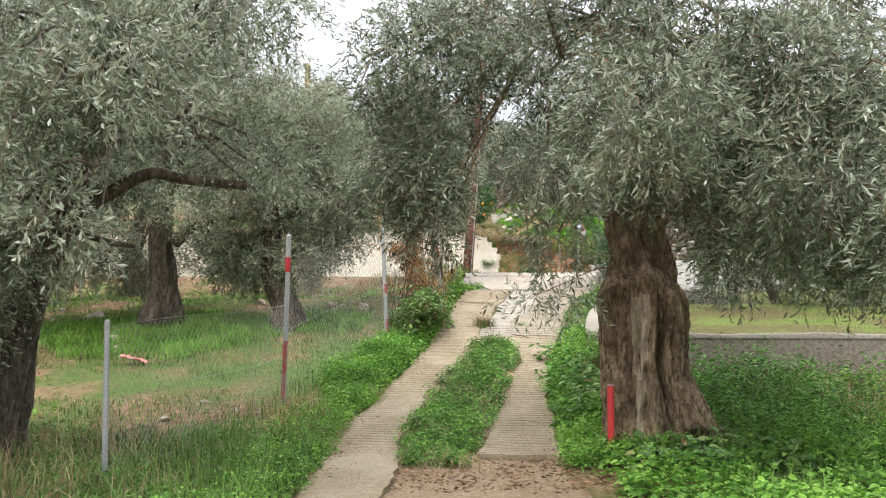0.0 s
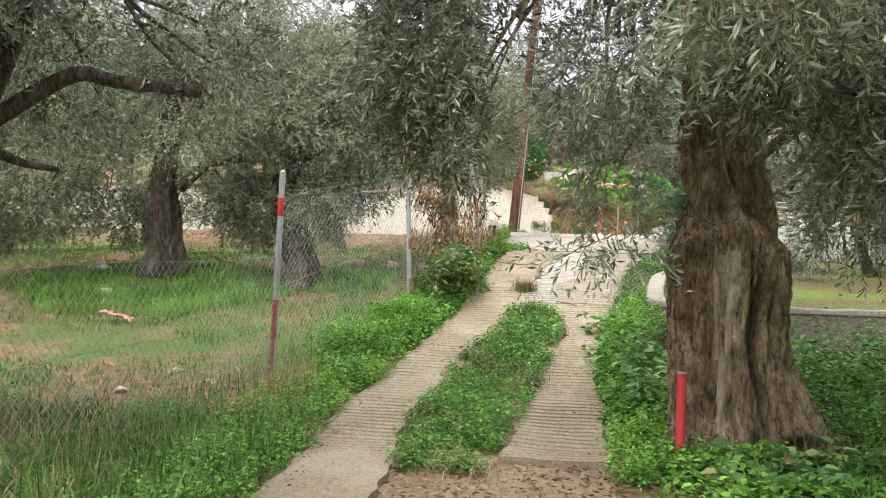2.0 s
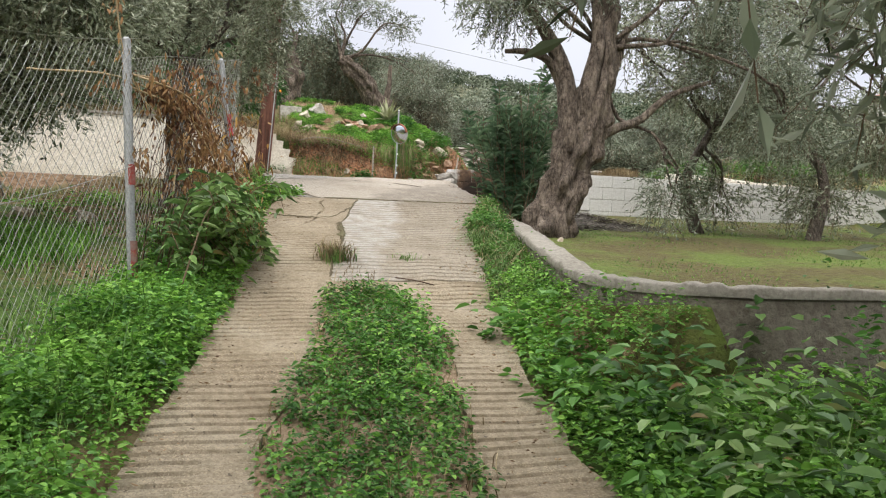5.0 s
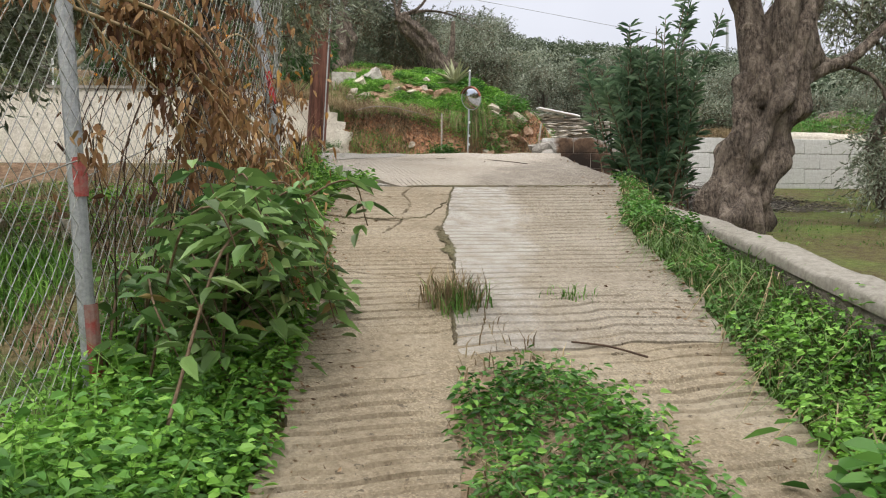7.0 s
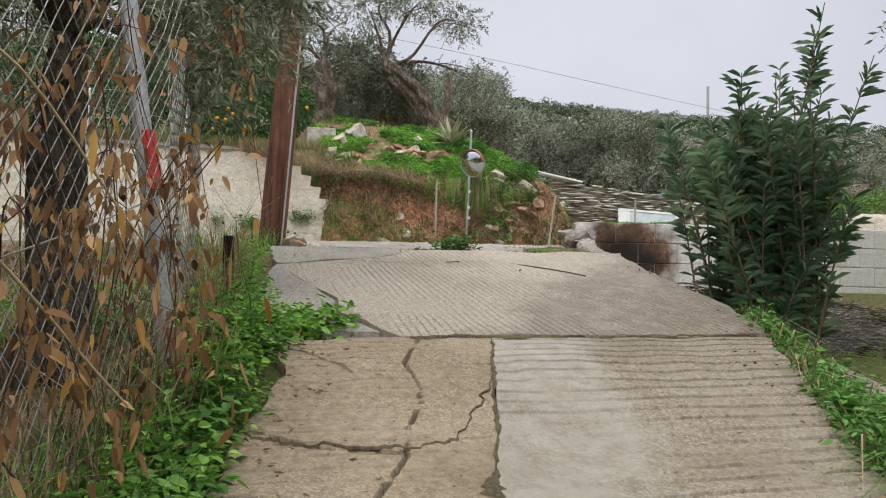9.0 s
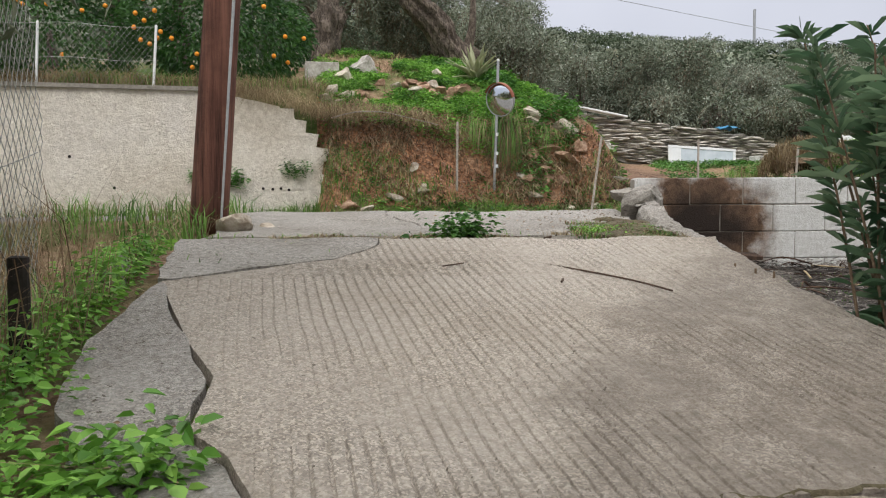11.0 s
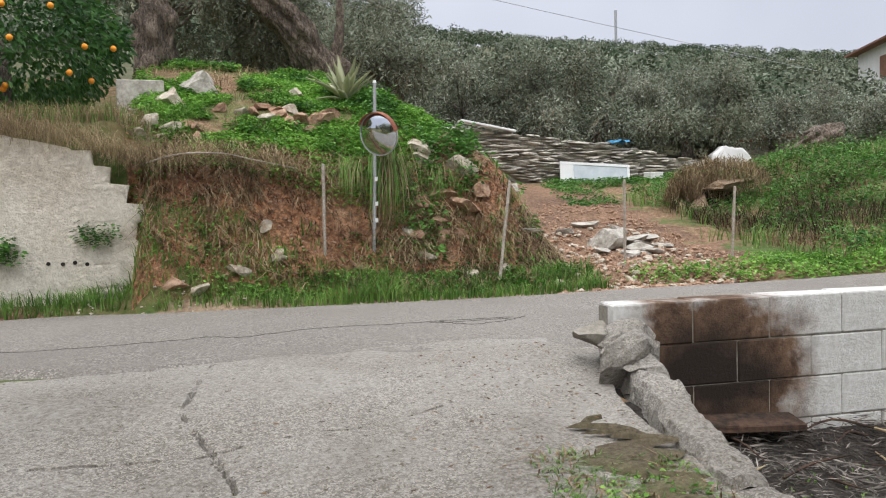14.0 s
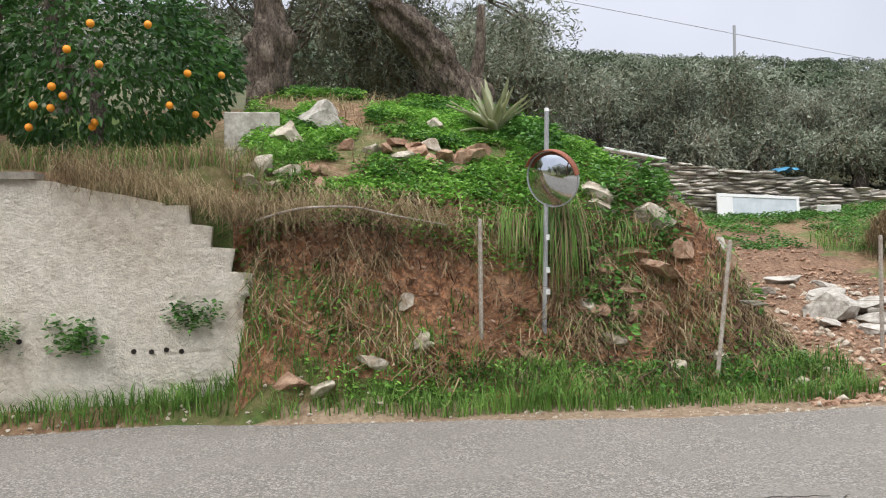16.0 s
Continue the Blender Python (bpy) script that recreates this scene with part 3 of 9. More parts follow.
def rough(x, y, size, seed=0):
    return lattice(x / size, y / size, seed) * 0.6 + lattice(x / size * 2.1, y / size * 2.1, seed + 1) * 0.3 + lattice(x / size * 4.3, y / size * 4.3, seed + 2) * 0.15


# ---- the lie of the land ----
DRIVE_Y = [-30, -5, 4, 8.3, 10, 11.5, 12.5, 13.5, 14.6, 15.4, 16.2, 17, 18.8, 19.5, 21.8, 24, 26.2]
DRIVE_Z = [-0.2, 0, .03, .16, .48, .88, 1.1, 1.42, 1.67, 1.84, 2.08, 2.23, 2.58, 2.7, 2.88, 2.82, 2.73]
YARD_Y = [-30, 0, 4, 6.5, 8.5, 10, 12, 13, 14.6, 17.5, 20, 21.2, 21.9, 22.6, 23.2]
YARD_Z = [-0.2, .03, .05, .13, .25, .44, .84, 1.08, 1.42, 1.98, 2.15, 2.3, 2.55, 2.8, 2.78]
LAWN_Y = [10.6, 13.5, 16, 18, 20, 21.5, 22.2]
LAWN_Z = [1.25, 1.55, 1.8, 1.95, 2.25, 2.42, 2.5]
EDGE_L_Y = [0, 6.6, 8.85, 10.7, 11.3, 12.3, 13.0, 14.5, 15.4, 16.1, 16.7, 17.3, 18.0, 18.5, 19.5, 20.2, 21.3, 22.6]
EDGE_L_X = [-1.5, -1.4, -1.45, -1.1, -0.92, -0.76, -0.62, -0.45, -0.4, -0.17, -0.15, -0.22, -0.28, -0.2, -0.18, -0.02, 0.05, 0.0]
EDGE_R_Y = [0, 8, 10.4, 11.0, 12.0, 13.3, 14.5, 15.2, 16.5, 17.2, 18.0, 19.3, 20.2, 21.6, 22.6]
EDGE_R_X = [0.9, 0.88, 0.95, 1.04, 1.2, 1.5, 1.78, 1.95, 2.5, 2.75, 2.8, 2.86, 3.0, 3.35, 3.5]


def drive_z(y):
    return interp(y, DRIVE_Y, DRIVE_Z)


def edge_l(y):
    return interp(y, EDGE_L_Y, EDGE_L_X)


def edge_r(y):
    return interp(y, EDGE_R_Y, EDGE_R_X)


def bank_foot(x):
    """The line along which the bank begins to rise."""
    return interp(x, [-60, -20, -1, 3, 6, 9, 20, 60], [28, 26.75, 26.6, 26.25, 25.85, 25.45, 24.6, 30])


def road_far(x):
    """The far edge of the road; a strip of trodden dirt widens between it and the bank."""
    return interp(x, [-60, -20, -1, 0.4, 2, 2.8, 4, 5.7, 8, 20, 60], [28, 26.85, 26.75, 26.62, 26.18, 25.98, 25.52, 25.33, 25.07, 24.4, 30])


def bank_z(x, y):
    """Beyond the road: a cut bank, a retained orchard beside it, a stony track, then the hill."""
    d = y - bank_foot(x)
    dc = y - np.interp(x, [0, 2, 3.3, 5, 6], [26.2, 26.25, 26.5, 26.45, 26.1])
    verge = 2.73 + 0.12 * smoothstep(0.1, 0.5, d)
    cut = interp(dc, [0, .35, .55, .75, .95, 1.15, 1.5, 2.3, 3.3, 4.5, 6, 9, 14, 30], [0, .12, .5, .95, 1.35, 1.62, 1.85, 2.3, 2.75, 3.15, 3.5, 3.7, 4.0, 6.5])
    orchard = 1.93 * smoothstep(27.25, 27.33, y) + 0.12 * np.clip(y - 27.3, 0, 30)
    track = interp(d, [0, 1, 2.5, 4, 7, 11, 13, 30], [0, .06, .2, .36, .74, 1.36, 1.6, 4.6])
    right = interp(d, [0, .6, 1.2, 2.5, 5, 9, 14, 30], [0, .1, .3, .6, .95, 1.4, 1.9, 5.0])
    right = right + 0.75 * smoothstep(12.8, 15.8, x) * smoothstep(0.9, 4.5, d) * smoothstep(10.0, 7.0, d)
    w_orch = (1 - smoothstep(0.75, 1.1, x + 0.25 * np.clip(27.6 - y, 0, 1) * 0)) * (1 - smoothstep(2.5, 9, d))
    edge = 5.2 + 0.30 * np.clip(d, 0, 1.6) - 0.32 * np.clip(d - 1.8, 0, 3) + 0.3 * np.clip(d - 5.5, 0, 10) + 0.25 * rough(x * 0 + y, y * 0, 1.5, 4)
    w_track = smoothstep(edge - 0.55, edge + 0.75, x)
    far_side = 5.35 + 0.35 * np.clip(d, 0, 14)
    w_right = smoothstep(far_side + 3.9, far_side + 7.0, x)
    h = cut * (1 - w_orch) + orchard * w_orch
    h = h * (1 - w_track) + track * w_track
    h = h * (1 - w_right) + right * w_right
    return verge + h


def hill_z(x, y):
    """The far slope, rising to a ridge."""
    d = np.hypot(np.clip(y - 45, 0, None), 0.35 * np.clip(np.abs(x - 40) - 120, 0, None))
    return 42.0 * smoothstep(0, 210, d + 0 * x) ** 0.85 * (1 + 0.05 * rough(x, y, 60, 9) + 0.16 * smoothstep(80, 15, x))


def land(x, y):
    x, y = np.broadcast_arrays(np.asarray(x, float), np.asarray(y, float))
    dz = drive_z(y)
    el, er = edge_l(y), edge_r(y)
    yard = interp(y, YARD_Y, YARD_Z) - 0.012 * np.clip(-x - 5, 0, 40) + 0.05 * rough(x, y, 1.7, 11)
    lawn = interp(y, LAWN_Y, LAWN_Z) + 0.02 * rough(x, y, 2.0, 5)
    front = interp(y, [-30, 0, 6, 9, 10.6], [-0.2, 0.0, 0.12, 0.42, 0.7]) + 0.04 * rough(x, y, 1.2, 6)
    inside = smoothstep(10.55, 10.68, y)
    right = front * (1 - inside) + lawn * inside
    # pit beside the upper slab
    h = dz - 0.005
    wl = smoothstep(0.0, interp(y, [15, 17.5], [1.5, 0.7]), el - x) * smoothstep(23.2, 22.6, y)
    bank = 0.05 * smoothstep(0.02, 0.25, el - x) * smoothstep(8, 10, y) * smoothstep(23.2, 22.4, y)
    h = h * (1 - wl) + yard * wl + bank
    gap = interp(y, [10, 11.5, 13.5, 15, 16.5, 17.5, 22], [1.1, 0.85, 0.75, 0.75, 0.5, 0.25, 0.25])
    wr = smoothstep(0.08, gap, x - er) * smoothstep(22.3, 21.9, y + 0.13 * np.clip(x - 3.5, 0, 30))
    h = h * (1 - wr) + right * wr
    near = h
    wroad = smoothstep(21.9, 22.7, y + 0.13 * np.clip(x - 3.5, 0, 30))
    road = interp(y, [21.5, 24, 26.2, 28], [2.87, 2.82, 2.73, 2.72])
    h = near * (1 - wroad) + road * wroad
    d = y - bank_foot(x)
    beyond = smoothstep(0.0, 0.25, y - road_far(x))
    h = h * (1 - beyond) + (bank_z(x, y) + 0.10 * rough(x, y, 0.7, 21) * smoothstep(0.3, 0.8, d)) * beyond
    h = h + hill_z(x, y)
    return h


def grid_lines(knots):
    """Knots of (start, step); the lines between them take that step."""
    out = []
    for (a, s), (b, _) in zip(knots, knots[1:]):
        out.extend(np.linspace(a, b, max(1, int(round((b - a) / s))), endpoint=False))
    return np.array(out + [knots[-1][0]])


def build_ground():
    xs = grid_lines([(-1500, 100), (-200, 12), (-40, 1.5), (-12, 0.22), (-3, 0.12), (9, 0.22), (22, 1.2), (60, 5), (260, 40), (1500, 1)])
    ys = grid_lines([(-1500, 100), (-100, 8), (-12, 0.6), (3, 0.2), (10.3, 0.1), (11, 0.2), (21, 0.14), (26.1, 0.07), (28.6, 0.18), (34, 0.5), (46, 2.5), (270, 20), (600, 100), (2500, 1)])
    X, Y = np.meshgrid(xs, ys)
    Z = land(X, Y)
    v = np.stack([X, Y, Z], -1).reshape(-1, 3)
    ny, nx = X.shape
    i, j = np.meshgrid(np.arange(ny - 1), np.arange(nx - 1), indexing="ij")
    q = np.stack([i * nx + j, i * nx + j + 1, (i + 1) * nx + j + 1, (i + 1) * nx + j], -1).reshape(-1, 4)
    c = v[q].mean(1)
    x, y = c[:, 0], c[:, 1]
    d = y - bank_foot(x)
    n1 = rough(x, y, 0.5, 31)
    idx = np.zeros(len(q), int)
    edge = 5.2 + 0.30 * np.clip(d, 0, 1.6) - 0.32 * np.clip(d - 1.8, 0, 3) + 0.3 * np.clip(d - 5.5, 0, 10)
    er, el = edge_r(y), edge_l(y)
    idx[(y < 9.6 + 0.5 * n1) & (x > el - 0.2 + 0.2 * n1) & (x < er + 0.15 * n1)] = 2
    idx[(y > 10.62) & (y < 21.9) & (x > er + 0.5) & (d < 0)] = 3
    idx[(x > er) & (y > 18.3 + 0.4 * n1) & (y < 21.9) & (x < 5.9 + 0.6 * n1)] = 4
    idx[(d > 0.28 + 0.1 * n1) & (d < 1.5 + 0.3 * n1) & (x > 0.8) & (x < edge + 0.4)] = 1
    idx[(y > road_far(x) - 0.1) & (d < 0.14 + 0.12 * n1)] = 2
    idx[(d > 0) & (x > edge - 0.1 + 0.5 * n1) & (x < 8.5 + 0.35 * np.clip(d, 0, 12) + 0.5 * n1) & (y < 37)] = 5
    idx[(y > 38.6 + n1) & (x > 5) | (y > 46) | (np.abs(x) > 60)] = 6
    me = mesh_data("ground", v, q, [M_GROUND, M_EARTH, M_DIRT, M_LAWN, M_PIT, M_STONY, M_FAR_GROUND], True, idx)
    thing("ground", me, "Rolling olive-grove soil with moss and a red earth bank", "ground", kind="structure")


build_ground()


# ---- road and concrete drive ----
def slab(name, xl, xr, y0, y1, mat_, label, lift=0.05, grooves="", cracks=(), step=0.025, dx=0.05, zfun=None, wob=0.04, seed=0, bulge=0.012, inner=(), yend2=None, strong=lambda x, y: 1.0 + 0 * x):
    """A cast slab between two edge lines, with tined grooves and open cracks cut into its top."""
    ys = np.arange(y0, y1 + step * 0.5, step)
    w = max(float(np.max(xr(ys) - xl(ys))), 0.2)
    nx = max(4, int(w / dx))
    u = np.linspace(0, 1, nx)
    Y, U = np.meshgrid(ys, u, indexing="ij")
    a = xl(Y) + (0 if "left" in inner else wob) * rough(Y, Y * 0 + 3, 0.35, seed) * 1.6
    b = xr(Y) + (0 if "right" in inner else wob) * rough(Y, Y * 0 + 9, 0.35, seed + 5) * 1.6
    X = a + (b - a) * U
    yend = wob * 1.2 * rough(X, X * 0, 0.4, seed + 8)
    Y = Y + yend * (1 - np.abs((Y - y0) / (y1 - y0) * 2 - 1) ** 0.5 < 0.2) * 1.0
    base = (drive_z(Y) if zfun is None else zfun(X, Y)) + lift
    Z = base + bulge * rough(X, Y, 0.5, seed + 2)
    row = np.arange(len(ys))[:, None] + 0 * X
    if yend2 is not None:
        Y = Y + yend2(X) * np.clip((Y - y0) / (y1 - y0), 0, 1) ** 4
    if grooves == "across":
        Y = Y + 0.035 * rough(X, Y, 0.7, seed + 3) + 0.02 * rough(X * 2, Y, 0.5, seed + 13)
        amp = 0.017 + 0.030 * rough(X, Y, 0.55, seed + 4) + 0.012 * lattice(X * 3, Y * 11, seed + 6) + 0.008 * lattice(X * 14, Y * 11, seed + 9)
        amp = np.clip(amp, 0.0, 0.032) * strong(X, Y)
        per = int(round(0.088 / step))
        Z = Z - amp * (row % per == per - 1) - (0.6 * amp * (row % per == per - 2) if step < 0.012 else 0)
    if grooves == "along":
        lane = (X + 0.022 * rough(X, Y, 0.9, seed + 3) + 0.05 * (Y - 18)) / 0.047
        amp = 0.006 + 0.014 * rough(X, Y, 0.6, seed + 4) + 0.005 * lattice(np.floor(lane), Y * 3, seed + 6)
        Z = Z - np.clip(amp, 0.002, 0.009) * smoothstep(0.72, 0.98, np.cos(2 * np.pi * lane))
        Z = Z + 0.0025 * lattice(X * 60, Y * 60, seed + 2)
    for line, wid in cracks:
        line = np.asarray(line, float)
        wig = 0.03 * rough(X * 3, Y * 3, 0.5, seed + 7)
        best = np.full(X.shape, 9.0)
        for p, q_ in zip(line, line[1:]):
            ab = q_ - p
            t = np.clip(((X - p[0]) * ab[0] + (Y - p[1]) * ab[1]) / (ab @ ab), 0, 1)
            best = np.minimum(best, np.hypot(X - p[0] - t * ab[0] + wig, Y - p[1] - t * ab[1] + wig))
        Z = Z - 0.045 * smoothstep(wid * 1.5, wid * 0.7, best) - 0.006 * smoothstep(wid * 4, wid, best) * np.clip(rough(X, Y, 0.2, seed + 11), 0, 1)
    ny = len(ys)
    top = np.stack([X, Y, Z], -1)
    low = top.copy()
    low[..., 2] = base - 0.22
    v = np.concatenate([top.reshape(-1, 3), low.reshape(-1, 3)])
    i, j = np.meshgrid(np.arange(ny - 1), np.arange(nx - 1), indexing="ij")
    q = [np.stack([i * nx + j, i * nx + j + 1, (i + 1) * nx + j + 1, (i + 1) * nx + j], -1).reshape(-1, 4)]
    N = ny * nx
    k = np.arange(ny - 1)
    q.append(np.stack([k * nx, (k + 1) * nx, (k + 1) * nx + N, k * nx + N], -1))
    e = k * nx + nx - 1
    q.append(np.stack([e + nx, e, e + N, e + nx + N], -1))
    k = np.arange(nx - 1)
    q.append(np.stack([k + 1, k, k + N, k + 1 + N], -1))
    e = (ny - 1) * nx + k
    q.append(np.stack([e, e + 1, e + 1 + N, e + N], -1))
    q = np.concatenate(q)
    me = mesh_data(name, v, q, mat_)
    return thing(name, me, label, "driveway", "concrete drive", "structure")


def line(ys, xs):
    return lambda y: np.interp(y, ys, xs)


STRIP_L = line([6, 6.7, 8.9, 10.5, 11.1, 11.8, 12.4, 12.9, 13.2], [-0.75, -0.68, -0.80, -0.55, -0.33, -0.14, -0.08, 0.12, 0.3])
STRIP_R = line([6, 8, 9.5, 10.6, 11.6, 12.4, 12.8, 13.2], [-0.1, 0.03, 0.3, 0.5, 0.68, 0.68, 0.5, 0.3])
def MID(y):
    """The wandering joint down the middle slab."""
    y = np.asarray(y, float)
    return np.interp(y, [12.9, 13.2, 13.64, 14.23, 15.1, 15.58, 15.97, 16.65], [0.06, 0.1, 0.2, 0.38, 0.46, 0.6, 0.7, 0.9]) + 0.025 * rough(y, y * 0, 0.4, 77)


def UPPER_SPLIT(y):
    """The joint that cuts the smooth corner slab off the tined one."""
    return np.interp(y, [18.62, 18.8, 18.97, 19.08, 19.18, 19.3, 19.5], [-0.14, 0.3, 0.66, 0.75, 0.84, 0.91, 0.94])


UPPER_L = line([16.62, 16.75, 16.95, 17.1, 17.5, 17.8, 18.2, 18.62], [0.42, 0.34, 0.27, 0.16, 0.19, 0.08, -0.03, -0.14])

slab("track_soil", lambda y: STRIP_L(y) - 0.02, lambda y: STRIP_R(y) + 0.02, 8.7, 13.15, M_DIRT, "Brown soil strip between the wheel tracks", seed=13, lift=0.03, bulge=0.02, dx=0.04)
slab("cross_joint_soil", lambda y: edge_l(y) + 0.05, lambda y: edge_r(y) - 0.05, 12.8, 13.15, M_CONC, "Worn cement in the cross joint of the drive", seed=15, lift=0.047, bulge=0.006, dx=0.04)
slab("drive_left_strip", edge_l, STRIP_L, 4.0, 12.95, M_CONC, "Ribbed beige concrete wheel track with mossy edges", grooves="across", seed=1, step=0.0167, strong=lambda x, y: smoothstep(7.6, 8.6, y))
slab("drive_right_strip", STRIP_R, edge_r, 8.0, 12.95, M_CONC, "Ribbed beige concrete wheel track with a broken end", grooves="across", seed=2, step=0.0167)
slab("drive_middle_left", edge_l, lambda y: MID(y) - 0.004, 12.97, 16.62, M_CONC, "Cracked beige concrete slab with faint ribs", grooves="across", seed=3, step=0.0085, dx=0.009, inner=("right",), strong=lambda x, y: 0.25 + 0.75 * smoothstep(14.6, 13.8, y),
     cracks=[([(-0.35, 15.62), (-0.1, 15.5), (0.2, 15.42), (0.55, 15.5)], .006), ([(0.5, 16.58), (0.36, 16.21), (0.37, 15.93), (0.34, 15.79), (0.27, 15.61), (0.22, 15.4), (0.05, 15.1)], .008), ([(-0.5, 14.2), (0.0, 14.0), (0.36, 14.1)], .005), ([(-0.13, 16.42), (0.0, 16.25), (0.1, 16.1)], .005)])
slab("drive_middle_right", lambda y: MID(y) + 0.004, edge_r, 12.97, 16.60, M_CONC_WET, "Ribbed concrete slab with a damp patch, its sheen painted pale", grooves="across", seed=4, step=0.0135, dx=0.02, inner=("left",))
slab("drive_upper_left", edge_l, lambda y: UPPER_SPLIT(y) - 0.004, 18.64, 19.5, M_CONC_PALE, "Smooth pale concrete slab by the verge", seed=5, lift=0.06, inner=("right",), dx=0.03)
slab("drive_upper", lambda y: np.where(y < 18.62, UPPER_L(y), UPPER_SPLIT(y) + 0.004), edge_r, 16.62, 19.5, M_CONC_TINED, "Broad tined concrete slab at the top of the drive", grooves="along", seed=6, lift=0.055, dx=0.006, step=0.011, inner=("left",),
     yend2=lambda x: np.interp(x, [0.94, 1.67, 2.76], [0, -0.2, -0.34]))
slab("drive_broken_corner", line([16.75, 17.0, 17.3, 17.9, 18.2, 18.6], [0.05, -0.12, -0.22, -0.28, -0.2, -0.16]), lambda y: UPPER_L(y) - 0.014, 16.75, 18.6, M_CONC_PALE, "Broken-off piece of concrete at the slab edge", seed=14, lift=0.046, bulge=0.022, dx=0.02, wob=0.03)
slab("joint_soil", lambda y: edge_l(y) + 0.06, lambda y: edge_r(y) - 0.03, 19.02, 19.85, M_GARDEN_WALL, "Packed brown soil in the open slab joint", seed=12, lift=0.028, bulge=0.02, dx=0.03)
slab("drive_apron", edge_l, edge_r, 19.68, 22.6, M_CONC_PALE, "Rough pale concrete apron meeting the road", seed=8, lift=0.035, bulge=0.03, cracks=[([(1.3, 19.8), (1.35, 20.6), (1.2, 21.4), (1.4, 22.5)], .006), ([(0.1, 21.0), (1.3, 20.9), (2.6, 21.2)], .005)], dx=0.014, step=0.014)


def seam(name, pts, wid, mat_, label, lift, zfun, parent=None, seed=0):
    """A ragged low ribbon: soil lying in a joint, or the painted dark of a crack."""
    p = smooth_path(np.asarray(pts, float), max(24, int(len(pts) * 14)))
    d = np.gradient(p, axis=0)
    d /= np.linalg.norm(d, axis=1, keepdims=True) + 1e-9
    sd = np.stack([-d[:, 1], d[:, 0]], -1)
    k = np.arange(len(p))
    w = wid * np.clip(0.75 + 1.1 * rough(k * 0.11, k * 0, 0.6, seed), 0.12, 2.2) * np.minimum(1, np.minimum(k, k[::-1]) / 4 + 0.05)
    p = p + sd * ((wid * 0.9 + 0.02 * (wid < 0.012)) * (rough(k * 0.2, k * 0 + 5, 0.5, seed + 1) + 0.6 * rough(k * 0.7, k * 0 + 9, 0.5, seed + 2)))[:, None]
    out = []
    for f, up in ((-1, -0.004), (-0.5, 0.6), (0, 1), (0.5, 0.6), (1, -0.004)):
        c = p + sd * (w * f)[:, None]
        out.append(np.c_[c, zfun(c[:, 0], c[:, 1]) + lift * up])
    g = np.stack(out, 1)
    n, m = g.shape[:2]
    i, j = np.meshgrid(np.arange(n - 1), np.arange(m - 1), indexing="ij")
    q = np.stack([i * m + j, i * m + j + 1, (i + 1) * m + j + 1, (i + 1) * m + j], -1).reshape(-1, 4)
    me = mesh_data(name, g.reshape(-1, 3), q[:, ::-1], mat_, True)
    if parent is not None:
        return part(name, me, parent, label)
    return thing(name, me, label, "soil", kind="structure")


def drive_top(x, y):
    return drive_z(y) + 0.052


jy = np.linspace(13.05, 16.55, 14)
seam("joint_moss", np.c_[MID(jy), jy], 0.012, M_MOSS, "Mossy brown soil along the wandering joint", 0.012, drive_top, seed=21)
seam("joint_moss", np.c_[MID(np.linspace(14.3, 15.2, 6)) - 0.02, np.linspace(14.3, 15.2, 6)], 0.03, M_MOSS, "Mossy brown soil along the wandering joint", 0.014, drive_top, seed=25)
seam("joint_moss", [(0.46, 16.6), (0.9, 16.61), (1.4, 16.6), (1.9, 16.6), (2.45, 16.6)], 0.011, M_MOSS, "Dark soil in the cross joint of the drive", 0.012, drive_top, seed=23)
seam("joint_moss", [(0.7, 15.97), (0.45, 15.55), (0.25, 15.45), (-0.1, 15.5), (-0.36, 15.6)], 0.007, M_MOSS, "Dark soil in a crack of the drive", 0.010, drive_top, seed=24)


seam("joint_moss", [(2.3, 19.5), (2.55, 19.62), (2.72, 19.9), (2.84, 20.3), (2.95, 20.7)], 0.17, M_MOSS, "Mossy brown soil between the slab and the kerb", 0.022, lambda x, y: drive_z(y) + 0.045, seed=27)


